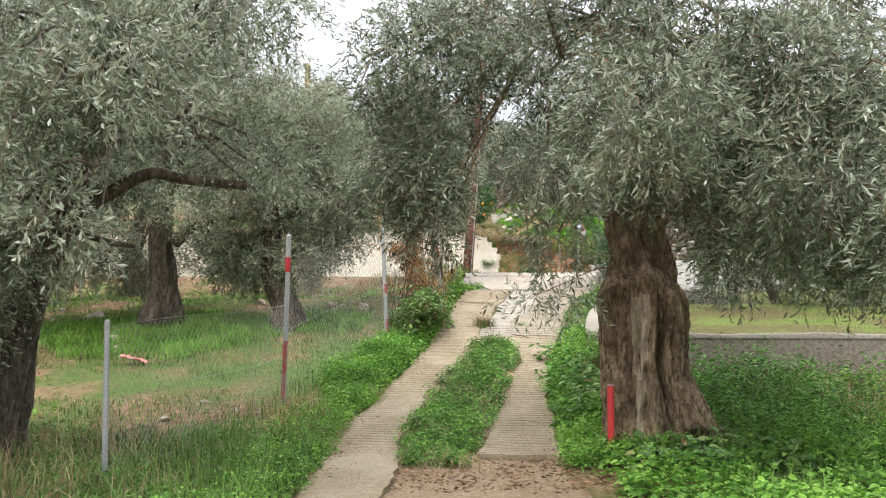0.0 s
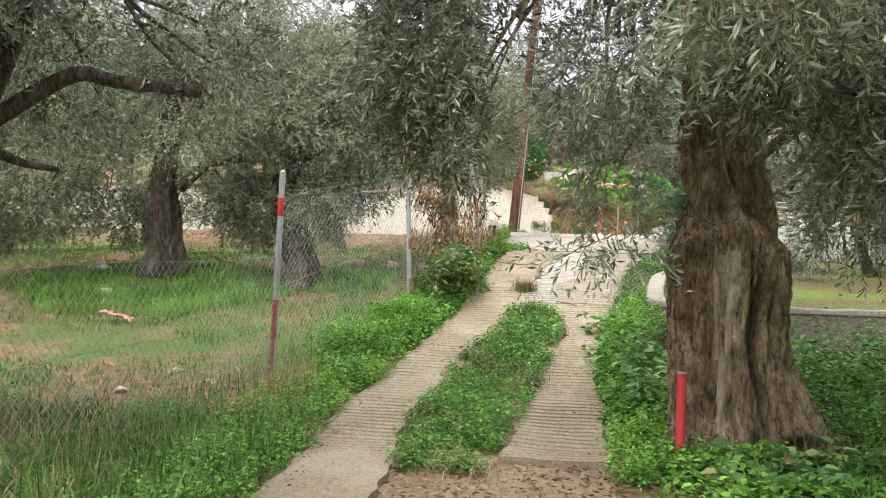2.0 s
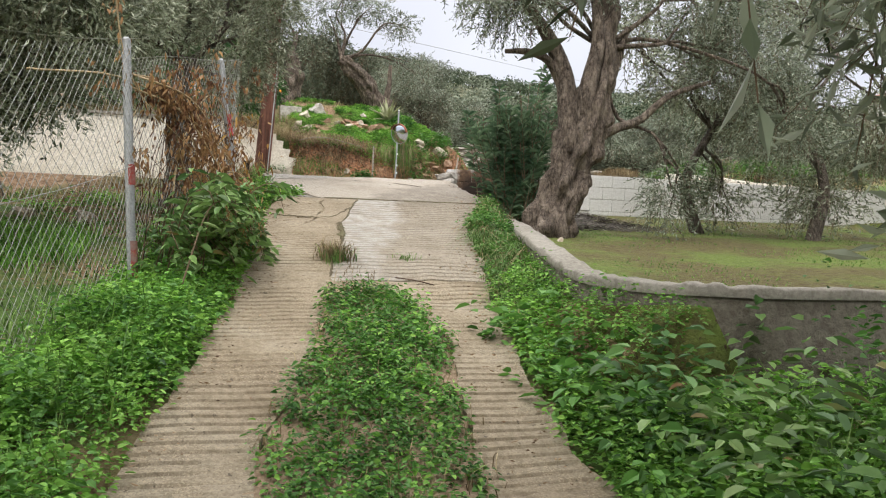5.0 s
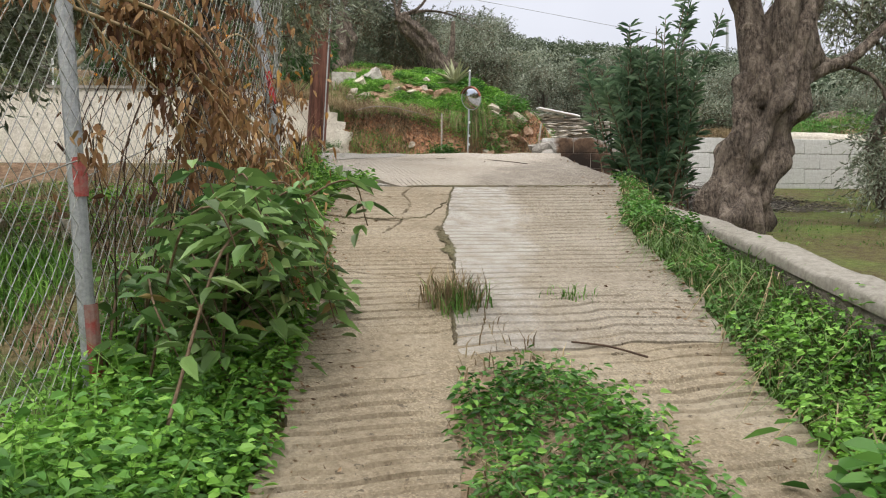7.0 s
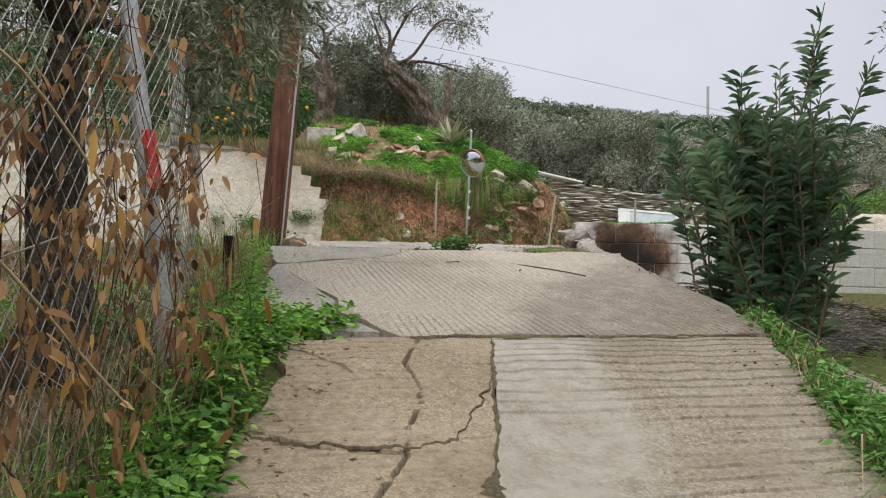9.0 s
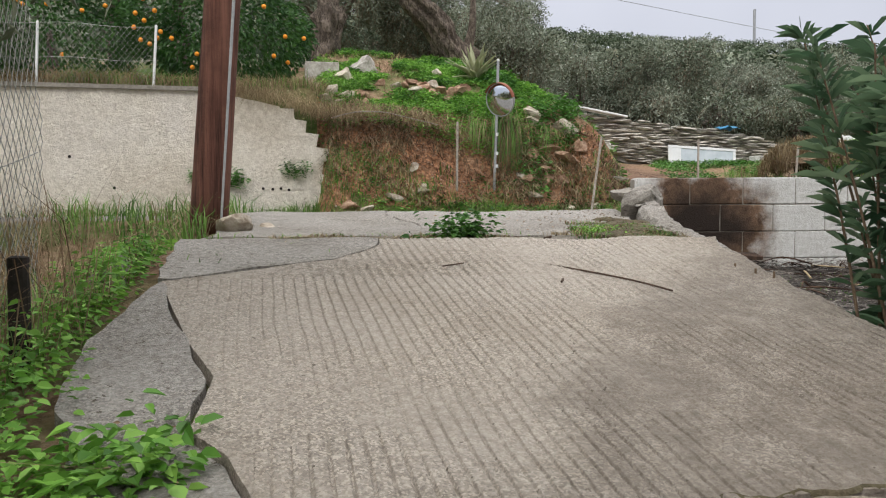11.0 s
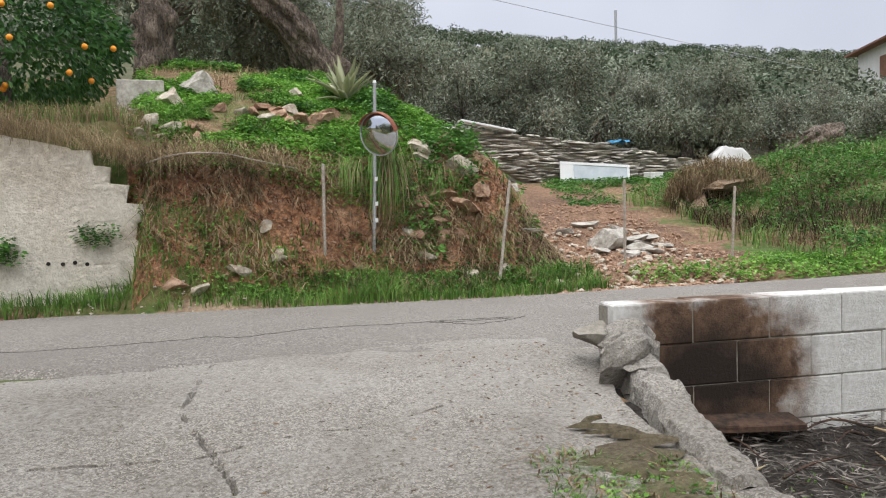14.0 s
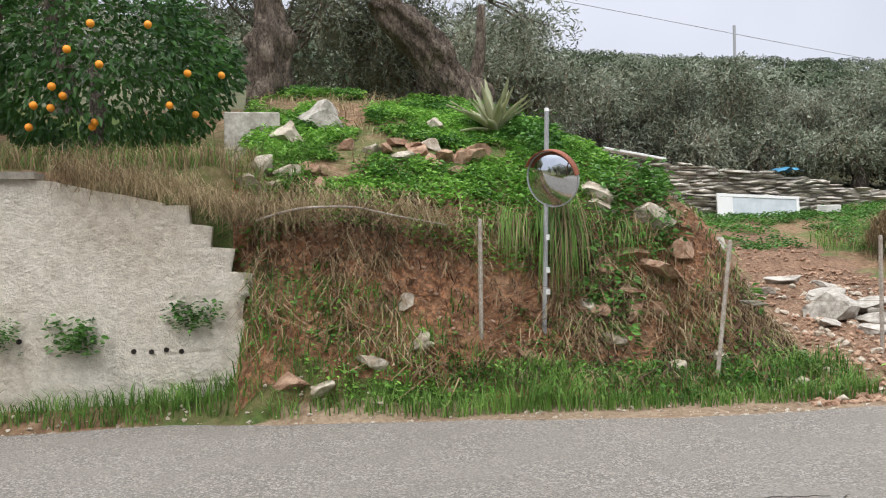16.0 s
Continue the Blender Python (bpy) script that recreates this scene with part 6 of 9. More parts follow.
# ---- weeds along the drive ----
def verge_weeds():
    r = np.random.default_rng(101)
    parts_ = []
    x, y = spots(3600, -0.9, 0.75, 7.6, 12.75, r, lambda x, y: (x > STRIP_L(y) + 0.03) & (x < STRIP_R(y) - 0.03) & (rough(x, y, 0.5, 5) > -0.55 + 0.5 * (y < 8.3)))
    parts_.append((*herbs(x, y, r, 0.17, 0.036, 13, 0.075), M_WEED_DARK))
    k = r.uniform(0, 1, len(x)) < 0.35
    parts_.append((*herbs(x[k], y[k], r, 0.2, 0.04, 9, 0.07), M_WEED))
    x, y = spots(2600, -0.9, 0.85, 7.2, 13.3, r, lambda x, y: (x > STRIP_L(y) - 0.05) & (x < STRIP_R(y) + 0.1) & (rough(x, y, 0.4, 91) + 0.5 * (y > 12.2) > 0))
    parts_.append((*blades(at_points(x, y, drive_z(y) + 0.03), r, 0.13, 0.0035, 0.9), M_DRY))
    mixed("track_weeds", parts_, "Low green nettles growing between the wheel tracks", "weeds")

    parts_ = []
    x, y = spots(14000, -3.2, 0.2, 5.0, 20.0, r, lambda x, y: (x < edge_l(y) - 0.02 + 0.06 * rough(x, y, 0.3, 8)) & (x > np.maximum(fence_x(y) - 0.15, edge_l(y) - np.interp(y, [8, 11.5, 13], [0.72, 0.8, 1.15]))) & (rough(x, y, 0.8, 9) > -0.6) & ~((y > 17.9) & (x > -0.3)) & (np.hypot(x + 2.4, y - 9.9) > 0.6))
    parts_.append((*herbs(x, y, r, 0.3, 0.037, 12, 0.085), M_WEED))
    x, y = spots(5200, -3.2, 0.2, 4.5, 19.5, r, lambda x, y: (x < edge_l(y) - 0.1) & (x > fence_x(y) - 0.3))
    parts_.append((*blades(at_points(x, y), r, 0.38 + 0.18 * np.clip(rough(x, y, 0.4, 95), -0.5, 1), 0.0045), M_GRASS))
    x, y = spots(5200, -2.4, 0.1, 9.6, 17.2, r, lambda x, y: (x < edge_l(y) - 0.02) & (x > np.maximum(fence_x(y) - 0.1, edge_l(y) - 0.95)) & (rough(x, y, 0.5, 65) > -0.3) & (np.hypot(x + 2.4, y - 9.9) > 0.6))
    parts_.append((*herbs(x, y, r, 0.3, 0.045, 11, 0.1), M_WEED))
    k = rough(x, y, 0.35, 165) > 0.15
    parts_.append((*herbs(x[k], y[k], r, 0.36, 0.05, 10, 0.09), M_WEED_DARK))
    mixed("verge_weeds", parts_, "Lush green weeds between the fence and the drive", "weeds")

    parts_ = []
    x, y = spots(10000, 0.8, 3.2, 7.5, 17.0, r, lambda x, y: (x > edge_r(y) + 0.02 + 0.05 * rough(x, y, 0.3, 12)) & (x < np.interp(y, [7, 10, 10.8, 11.8, 13.5, 15.3, 17], [1.9, 2.6, 1.75, 1.68, 1.96, 2.5, 2.9])) & (rough(x, y, 0.8, 10) > -0.75) & (np.hypot(x - 2.0, y - 8.35) > 0.6))
    low = y < 13.0
    parts_.append((*herbs(x[low], y[low], r, 0.28, 0.038, 12, 0.085), M_WEED))
    hi = ~low & (r.uniform(0, 1, len(x)) < 0.35)
    parts_.append((*herbs(x[hi], y[hi], r, 0.16, 0.05, 8, 0.08), M_WEED_DARK))
    x, y = spots(14000, 1.3, 3.1, 12.0, 17.2, r, lambda x, y: (x > edge_r(y) - 0.02 + 0.06 * rough(x, y, 0.3, 92)) & (x < edge_r(y) + np.interp(y, [12, 14, 17], [0.45, 0.55, 0.4])))
    parts_.append((*blades(at_points(x, y), r, np.interp(y, [12, 14, 16, 18], [0.24, 0.28, 0.2, 0.14]) * (0.8 + 0.5 * np.clip(rough(x, y, 0.35, 96), -0.6, 1)), 0.0042, 1.1, 0.8), M_RUSH))
    k = rough(x, y, 0.5, 94) > 0.0
    parts_.append((*herbs(x[k][::4], y[k][::4], r, 0.2, 0.045, 9, 0.08), M_WEED_DARK))
    k = r.uniform(0, 1, len(x)) < 0.12
    parts_.append((*blades(at_points(x[k], y[k]), r, 0.24, 0.0035, 1.2, 0.9), M_DRY))
    mixed("verge_weeds", parts_, "Long green grass and weeds along the garden wall", "weeds")

    # big leaved weeds by the wall corner
    parts_ = []
    x, y = spots(60, 1.2, 2.4, 8.9, 10.6, r)
    parts_.append((*herbs(x, y, r, 0.62, 0.12, 12, 0.14, broad=0.5), M_BUSH))
    x, y = spots(70, 1.0, 1.5, 9.0, 11.8, r)
    parts_.append((*herbs(x, y, r, 0.4, 0.10, 11, 0.12, broad=0.6), M_WEED_DARK))
    mixed("nightshade_weeds", parts_, "Tall broad-leaved dark green weeds by the wall", "weeds")


verge_weeds()


def field_weeds():
    r = np.random.default_rng(102)
    parts_ = []
    x, y = spots(9000, 1.2, 8.5, 3.5, 10.5, r, lambda x, y: (x > edge_r(y) + 0.25) & (rough(x, y, 1.1, 15) > -0.55) & (np.hypot(x - 2.0, y - 8.35) > 0.75))
    parts_.append((*herbs(x, y, r, 0.3, 0.065, 8, 0.1), M_WEED))
    x, y = spots(3500, 1.6, 9, 3.5, 10.5, r)
    parts_.append((*blades(at_points(x, y), r, 0.35, 0.005), M_GRASS))
    x, y = spots(900, 3.2, 6, 8.3, 10.4, r)
    parts_.append((*blades(at_points(x, y), r, 0.55, 0.004, 0.6), M_DRY))
    x, y = spots(120, 2.8, 7, 9.4, 10.5, r)
    parts_.append((*herbs(x, y, r, 0.6, 0.08, 14, 0.16), M_WEED_DARK))
    x, y = spots(70, 1.45, 2.9, 7.0, 7.75, r, lambda x, y: np.hypot(x - 1.87, y - 8.4) > 0.75)
    parts_.append((*herbs(x, y, r, 0.26, 0.14, 7, 0.12, broad=0.75), M_BUSH))
    x, y = spots(420, 2.5, 4.2, 7.2, 10.2, r, lambda x, y: rough(x, y, 0.8, 71) > -0.1)
    parts_.append((*herbs(x, y, r, 0.75, 0.05, 22, 0.16), M_WEED_DARK))
    mixed("field_weeds", parts_, "Green weeds and dry stalks before the garden wall", "weeds")
    parts_ = []
    x, y = spots(9000, -7, -1.3, 2.6, 8.4, r, lambda x, y: (x < edge_l(y) - 0.05))
    parts_.append((*blades(at_points(x, y), r, 0.36, 0.0045, 0.7), M_RUSH))
    x, y = spots(4200, -7, -1.6, 2.8, 8.4, r, lambda x, y: (x < edge_l(y) - 0.4) & (rough(x, y, 0.9, 19) > 0.15))
    parts_.append((*blades(at_points(x, y), r, 0.5, 0.0035, 0.7), M_DRY))
    x, y = spots(3200, -4.4, -1.75, 5.0, 9.9, r, lambda x, y: (np.abs(x - fence_x(y) - 0.25) < 0.75) & (rough(x, y, 0.6, 119) > -0.15))
    parts_.append((*blades(at_points(x, y), r, 0.26, 0.004, 1.0, 0.8), M_DRY))
    x, y = spots(4200, -6, -1.4, 3.0, 8.8, r, lambda x, y: (x < edge_l(y) - 0.05) & (rough(x, y, 0.7, 18) > -0.1))
    parts_.append((*herbs(x, y, r, 0.22, 0.05, 9, 0.09), M_WEED_DARK))
    mixed("long_grass", parts_, "Tangled green and straw-coloured grass by the fence", "grass")
    parts_ = []
    x, y = spots(42000, -14, -1.2, 7.5, 21.5, r, lambda x, y: (x < fence_x(y)) & (rough(x, y, 1.6, 23) + 0.7 * np.exp(-((x + 4.6) ** 2 + (y - 12.2) ** 2) / 6) - 0.12 * (y < 11.0) - 0.9 * np.exp(-((x + 4.6) ** 2 / 2.6 + (y - 10.6) ** 2 / 0.8)) - 0.6 * np.exp(-((x + 2.6) ** 2 / 0.5 + (y - 11.5) ** 2 / 1.2)) > 0.02))
    k = rough(x, y, 0.8, 123) > 0
    parts_.append((*blades(at_points(x[k], y[k]), r, 0.1, 0.0055, 0.8), M_GRASS))
    parts_.append((*blades(at_points(x[~k], y[~k]), r, 0.1, 0.0055, 0.9), M_RUSH))
    x, y = spots(9000, -12, -1.2, 8.0, 21.5, r, lambda x, y: (x < fence_x(y) - 0.1) & (rough(x, y, 1.3, 24) > 0.15))
    parts_.append((*herbs(x, y, r, 0.07, 0.05, 5, 0.06), M_WEED))
    x, y = spots(3000, -9, -0.9, 15.5, 21.8, r, lambda x, y: (x < fence_x(y)) & (rough(x, y, 0.9, 25) > 0.0))
    parts_.append((*blades(at_points(x, y), r, 0.28, 0.004, 0.8), M_DRY))
    mixed("yard_grass", parts_, "Patchy short grass under the olive trees", "grass")
    parts_ = []
    x, y = spots(12000, 2.4, 12, 10.9, 21.0, r, lambda x, y: (x > edge_r(y) + 0.75) & (rough(x, y, 1.4, 27) > 0.0))
    parts_.append((*blades(at_points(x, y), r, 0.026, 0.005, 0.9), M_GRASS))
    mixed("lawn_grass", parts_, "Thin mossy yellow-green lawn", "grass")


field_weeds()


def bank_plants():
    r = np.random.default_rng(103)
    parts_ = []
    # verge under the wall and the bank
    x, y = spots(30000, -9, 6.2, 25.6, 27.4, r, lambda x, y: (y > np.maximum(road_far(x) + 0.12, bank_foot(x) - 0.05) + 0.1 * rough(x, y, 0.4, 3)) & (y < np.where(x < 1.0, WALL_Y - 0.03, bank_foot(x) + 0.62)))
    parts_.append((*blades(at_points(x, y), r, 0.22 * (0.7 + 0.5 * np.clip(rough(x, y, 0.5, 93) + 0.4, 0, 1)), 0.006, 0.6), M_GRASS))
    x, y = spots(900, 1.0, 6.0, 25.8, 27.2, r, lambda x, y: (y > bank_foot(x) + 0.2) & (y < bank_foot(x) + 0.6) & (rough(x, y, 0.6, 4) > -0.1))
    parts_.append((*herbs(x, y, r, 0.14, 0.05, 7, 0.07), M_WEED))
    mixed("verge_grass", parts_, "Bright green grass at the foot of the bank", "grass")
    parts_ = []
    # leafy creeper on the shelf of the bank
    x, y = spots(13000, 0.9, 6.2, 27.25, 31.8, r, lambda x, y: (rough(x, y, 0.7, 33) > -0.08) & (np.hypot((x - 2.85) / 0.75, (y - 28.5) / 0.35) > 0.8 + 0.4 * rough(x, y, 0.3, 35)) & (x < 5.2 + 0.3 * (y - 26)))
    parts_.append((*herbs(x, y, r, 0.11, 0.055, 8, 0.085), M_WEED))
    k = rough(x, y, 0.4, 133) > 0.42
    parts_.append((*herbs(x[k], y[k], r, 0.15, 0.06, 9, 0.09), M_WEED_DARK))
    x, y = spots(2200, 0.9, 6.2, 27.3, 31.8, r, lambda x, y: rough(x, y, 0.7, 33) < -0.15)
    parts_.append((*blades(at_points(x, y), r, 0.16, 0.006, 1.0), M_DRY))
    x, y = spots(1100, 4.0, 5.8, 26.9, 29.5, r, lambda x, y: rough(x, y, 0.6, 34) > 0.0)
    parts_.append((*herbs(x, y, r, 0.3, 0.08, 9, 0.12), M_WEED_DARK))
    mixed("creeper", parts_, "Leafy green ground cover on top of the bank", "weeds")
    parts_ = []
    # dry and hanging grass on the face
    x, y = spots(11000, 0.95, 6.1, 26.3, 27.7, r, lambda x, y: (y > bank_foot(x) + 0.4) & (y < bank_foot(x) + 1.3) & (rough(x, y * 2, 0.35, 36) + 0.35 * smoothstep(0.7, 1.1, y - bank_foot(x)) > 0.12))
    p = at_points(x, y)
    n = len(p)
    hd = np.stack([r.normal(0, 0.8, n), -np.ones(n), np.zeros(n)], -1)
    hd /= np.linalg.norm(hd, axis=1, keepdims=True)
    v, q = blades(p, r, 0.15, 0.005, 1.2, 1.1, hd)
    parts_.append((v, q, M_DRY))
    x, y = spots(4300, 0.95, 6.1, 26.3, 27.7, r, lambda x, y: (y > bank_foot(x) + 0.35) & (y < bank_foot(x) + 1.4) & (rough(x, y * 2, 0.3, 39) > 0.05))
    p = at_points(x, y)
    n = len(p)
    hd = np.stack([r.normal(0, 0.9, n), -np.ones(n), np.zeros(n)], -1)
    parts_.append((*blades(p, r, 0.11, 0.006, 1.4, 1.2, hd), M_LITTER))
    # leafy weeds climbing the foot of the face
    x, y = spots(1100, 1.0, 6.0, 26.2, 27.3, r, lambda x, y: (y > bank_foot(x) + 0.3) & (y < bank_foot(x) + 0.95) & (rough(x, y * 2, 0.5, 137) + 0.35 * (x > 2.6) - 0.55 * smoothstep(0.4, 0.95, y - bank_foot(x)) > -0.12))
    parts_.append((*herbs(x, y, r, 0.12, 0.05, 7, 0.07), M_WEED_DARK))
    # dark roots and bare twigs
    x, y = spots(1300, 1.0, 6.0, 26.4, 27.6, r, lambda x, y: (y > bank_foot(x) + 0.45) & (y < bank_foot(x) + 1.4) & (rough(x, y * 2, 0.5, 138) > 0.0))
    p = at_points(x, y)
    hd = np.stack([r.normal(0, 1.2, len(p)), -np.ones(len(p)), np.zeros(len(p))], -1)
    parts_.append((*blades(p, r, 0.16, 0.004, 1.4, 1.3, hd), M_VINE))
    x, y = spots(2400, 0.95, 6.1, 26.2, 27.7, r, lambda x, y: (y > bank_foot(x) + 0.3) & (y < bank_foot(x) + 1.5) & (rough(x, y * 2, 0.4, 37) + 0.25 * (x > 3.6) > 0.2))
    p = at_points(x, y)
    n = len(p)
    hd = np.stack([r.normal(0, 0.3, n), -np.ones(n), np.zeros(n)], -1)
    parts_.append((*blades(p, r, 0.17, 0.006, 0.9, 1.0, hd), M_GRASS))
    mixed("bank_grass", parts_, "Withered brown grass hanging down the red earth bank", "grass")
    # one big weeping tuft beside the mirror post, and others
    for cx, cz, n, L, wd in ((3.40, 4.32, 130, 0.5, 0.2), (3.88, 4.36, 280, 0.8, 0.2), (4.6, 4.25, 90, 0.4, 0.4)):
        x = cx + r.normal(0, wd * 0.5, n)
        y = 27.3 + r.normal(0, 0.1, n)
        p = np.stack([x, y, np.full(n, cz) + r.normal(0, 0.08, n)], -1)
        a = r.normal(0, 1.25, n)
        hd = np.stack([np.sin(a), -np.cos(a) * 0.8 - 0.2, np.zeros(n)], -1)
        Ls = L * r.uniform(0.25, 1.15, n)
        s = np.stack([np.cos(a), np.sin(a), np.zeros(n)], -1) * 0.0042
        m1 = p + hd * 0.16 * Ls[:, None] + np.array([0, 0, 0.10]) * Ls[:, None]
        m2 = p + hd * 0.34 * Ls[:, None] - np.array([0, 0, 0.35]) * Ls[:, None]
        t = p + hd * 0.40 * Ls[:, None] - np.array([0, 0, 0.95]) * Ls[:, None]
        v = np.stack([p - s, p + s, m1 + s, m1 - s, m2 + s * 0.8, m2 - s * 0.8, t + s * 0.2, t - s * 0.2], 1).reshape(-1, 3)
        k = np.arange(n)[:, None] * 8
        q = np.concatenate([k + np.array([0, 1, 2, 3]), k + np.array([3, 2, 4, 5]), k + np.array([5, 4, 6, 7])])
        mt = np.tile((r.uniform(0, 1, n) < 0.4).astype(int), 3)
        thing("weeping_grass_tuft", mesh_data("weeping_grass_tuft", v, q, [M_GRASS, M_DRY], False, mt), "Long weeping tuft of yellow-green grass on the bank", "grass tuft", "weeping tufts")
    # dry grass on top of the plastered wall
    parts_ = []
    x, y = spots(3800, -5, 1.1, 27.2, 28.2, r)
    z = on(x, y)
    parts_.append((*blades(at_points(x, y), r, 0.34, 0.004, 0.9, 0.6), M_DRY))
    x, y = spots(1800, -3, 1.6, 27.3, 28.4, r)
    parts_.append((*blades(at_points(x, y), r, 0.28, 0.004, 0.8), M_GRASS))
    # dry strands falling over the broken end
    n = 1600
    x = r.uniform(-0.6, 1.5, n)
    p = np.stack([x, 27.1 + r.uniform(-0.05, 0.25, n), np.interp(x, [-0.6, 0.3, 0.8, 1.5], [4.75, 4.62, 4.42, 4.4]) + r.normal(0, 0.06, n)], -1)
    hd = np.stack([r.normal(0.2, 0.5, n), -np.ones(n) * 0.6, np.zeros(n)], -1)
    parts_.append((*blades(p, r, 0.25, 0.0035, 1.1, 1.2, hd), M_DRY))
    # a mat of bleached grass over the bank's lip
    n = 520
    x = r.uniform(1.0, 2.75, n)
    p = np.stack([x, 27.05 + r.uniform(-0.05, 0.2, n), np.interp(x, [1.0, 1.6, 2.2, 2.75], [4.36, 4.46, 4.40, 4.28]) + r.normal(0, 0.035, n)], -1)
    hd = np.stack([r.normal(0.3, 0.8, n), -np.ones(n) * 0.5, np.zeros(n)], -1)
    parts_.append((*blades(p, r, 0.2, 0.005, 1.3, 1.5, hd), M_DRY))
    mixed("wall_top_grass", parts_, "Straw-coloured dry grass along the wall top", "grass")
    # small plants rooted in the wall
    for x, z, s in ((0.5, 3.5, 1.0), (-0.42, 3.32, 1.15), (-0.95, 3.4, 0.7)):
        n = 26
        px = x + r.normal(0, 0.07 * s, n)
        v, q = herbs(px, np.full(n, WALL_Y - 0.06), r, 0.24 * s, 0.05 * s, 9, 0.05, z=np.full(n, z) + r.normal(0, 0.04, n))
        thing("wall_plant", mesh_data("wall_plant", v, q, M_WEED_DARK), "Small green plant rooted in the plaster wall", "plant", "wall plants", "stuff")
    # green slope beyond the track
    parts_ = []
    x, y = spots(9000, 8.6, 22, 25.2, 34.5, r, lambda x, y: (y > bank_foot(x) + 0.5) & (x > 9.6 + 0.35 * (y - 25.5) + 0.6 * rough(x, y, 1.0, 41)) & (rough(x, y, 0.9, 42) + 0.5 * smoothstep(28.2, 30.0, y) + 0.4 * smoothstep(27.4, 26.6, y) > 0.3))
    parts_.append((*herbs(x, y, r, 0.3, 0.08, 7, 0.14), M_WEED_DARK))
    x, y = spots(9000, 8.2, 22, 25, 34.5, r, lambda x, y: (y > bank_foot(x) + 0.3) & (x > 8.9 + 0.35 * (y - 25.5) + 0.5 * rough(x, y, 0.8, 46)) & (rough(x, y, 0.7, 141) + 0.5 * smoothstep(28.4, 30.2, y) + 0.5 * smoothstep(27.6, 26.6, y) > 0.25))
    parts_.append((*blades(at_points(x, y), r, 0.35, 0.008, 0.7), M_GRASS))
    x, y = spots(3000, 8.6, 20, 26, 34, r, lambda x, y: (x > 9.3 + 0.3 * (y - 25.5)) & (rough(x, y, 0.9, 43) > -0.1))
    parts_.append((*blades(at_points(x, y), r, 0.45, 0.007, 0.9), M_DRY))
    x, y = spots(14000, 9, 22, 25, 35, r, lambda x, y: (y > bank_foot(x) + 0.4) & (x > 9.3 + 0.35 * (y - 25.5)) & (rough(x, y, 0.8, 143) > -0.1))
    parts_.append((*blades(at_points(x, y), r, 0.25, 0.008, 1.4), M_LITTER))
    x, y = spots(1300, 10, 20, 25.8, 33, r, lambda x, y: (y > bank_foot(x) + 0.7) & (x > 10 + 0.35 * (y - 25.5)) & (rough(x, y, 1.2, 144) > 0.0))
    parts_.append((*herbs(x, y, r, 0.6, 0.07, 22, 0.3), M_WEED_DARK))
    x, y = spots(4200, 8.5, 17, 31.5, 38, r, lambda x, y: (rough(x, y, 1.2, 44) + 0.25 * smoothstep(33, 37, y) > 0.05) & (x > 9.2 + 0.35 * (y - 31.5)))
    parts_.append((*herbs(x, y, r, 0.14, 0.08, 6, 0.12), M_WEED_DARK))
    x, y = spots(1100, 6.6, 12.0, 25.3, 26.7, r, lambda x, y: (y > bank_foot(x) + 0.1 + 0.2 * rough(x, y, 0.5, 148)) & (y < bank_foot(x) + np.interp(x, [6.6, 8, 9, 12], [0.45, 0.5, 1.0, 1.2])) & ((x > 8.4) | (rough(x, y, 0.5, 149) > -0.1)))
    parts_.append((*herbs(x, y, r, 0.2, 0.06, 8, 0.1), M_WEED))
    x, y = spots(5000, 9.0, 16, 26.2, 32, r, lambda x, y: (x > 9.2 + 0.35 * (y - 25.5)) & (rough(x, y, 1.1, 147) > 0.0))
    parts_.append((*blades(at_points(x, y), r, 0.5, 0.008, 1.2), M_VINE))
    mixed("slope_weeds", parts_, "Green weeds and brambles on the slope beside the track", "weeds")
    # dry stalks and grass on the broken edge beside the apron
    x, y = spots(5200, -3.2, 0.0, 18.2, 22.7, r, lambda x, y: (x < edge_l(y) - 0.12) & (rough(x, y, 0.6, 61) > -0.2))
    parts_ = [(*blades(at_points(x, y), r, 0.3, 0.0035, 1.1, 0.9), M_DRY)]
    x, y = spots(1500, -1.6, 0.1, 19.8, 22.6, r, lambda x, y: (x < edge_l(y) - 0.08) & (np.hypot(x + 0.24, y - 20.75) < 0.75) | (y > 22.0))
    parts_.append((*blades(at_points(x, y), r, 0.3, 0.006, 0.6), M_GRASS))
    x, y = spots(900, -2.6, -0.3, 17.6, 20.4, r, lambda x, y: (x < edge_l(y) - 0.15) & (rough(x, y, 0.7, 62) > 0.0))
    parts_.append((*herbs(x, y, r, 0.22, 0.06, 9, 0.09), M_WEED))
    mixed("edge_grass", parts_, "Dry stalks and green grass round the pole's foot", "grass")
    # bright grass round the yard trees
    x, y = spots(15000, -9.0, -2.0, 12.2, 16.2, r, lambda x, y: (np.minimum(np.hypot(x + 5.6, (y - 14.0) * 1.3), np.hypot(x + 2.6, (y - 14.9) * 1.4) + 0.9) + 0.5 * rough(x, y, 0.8, 66) < 2.3) & (x < fence_x(y) - 0.3))
    mixed("yard_grass", [(*blades(at_points(x, y), r, 0.2, 0.006, 0.7), M_WEED)], "Bright green grass round the olive trunks", "grass")
    # fine dry stems standing along the fence
    x, y = spots(3000, -1.7, -0.1, 13.2, 18.6, r, lambda x, y: (np.abs(x - fence_x(y) - 0.06) < 0.14 + 0.1 * rough(x, y, 0.4, 64)))
    parts_ = [(*blades(at_points(x, y), r, 0.6, 0.0026, 0.7, 0.6), M_DRY)]
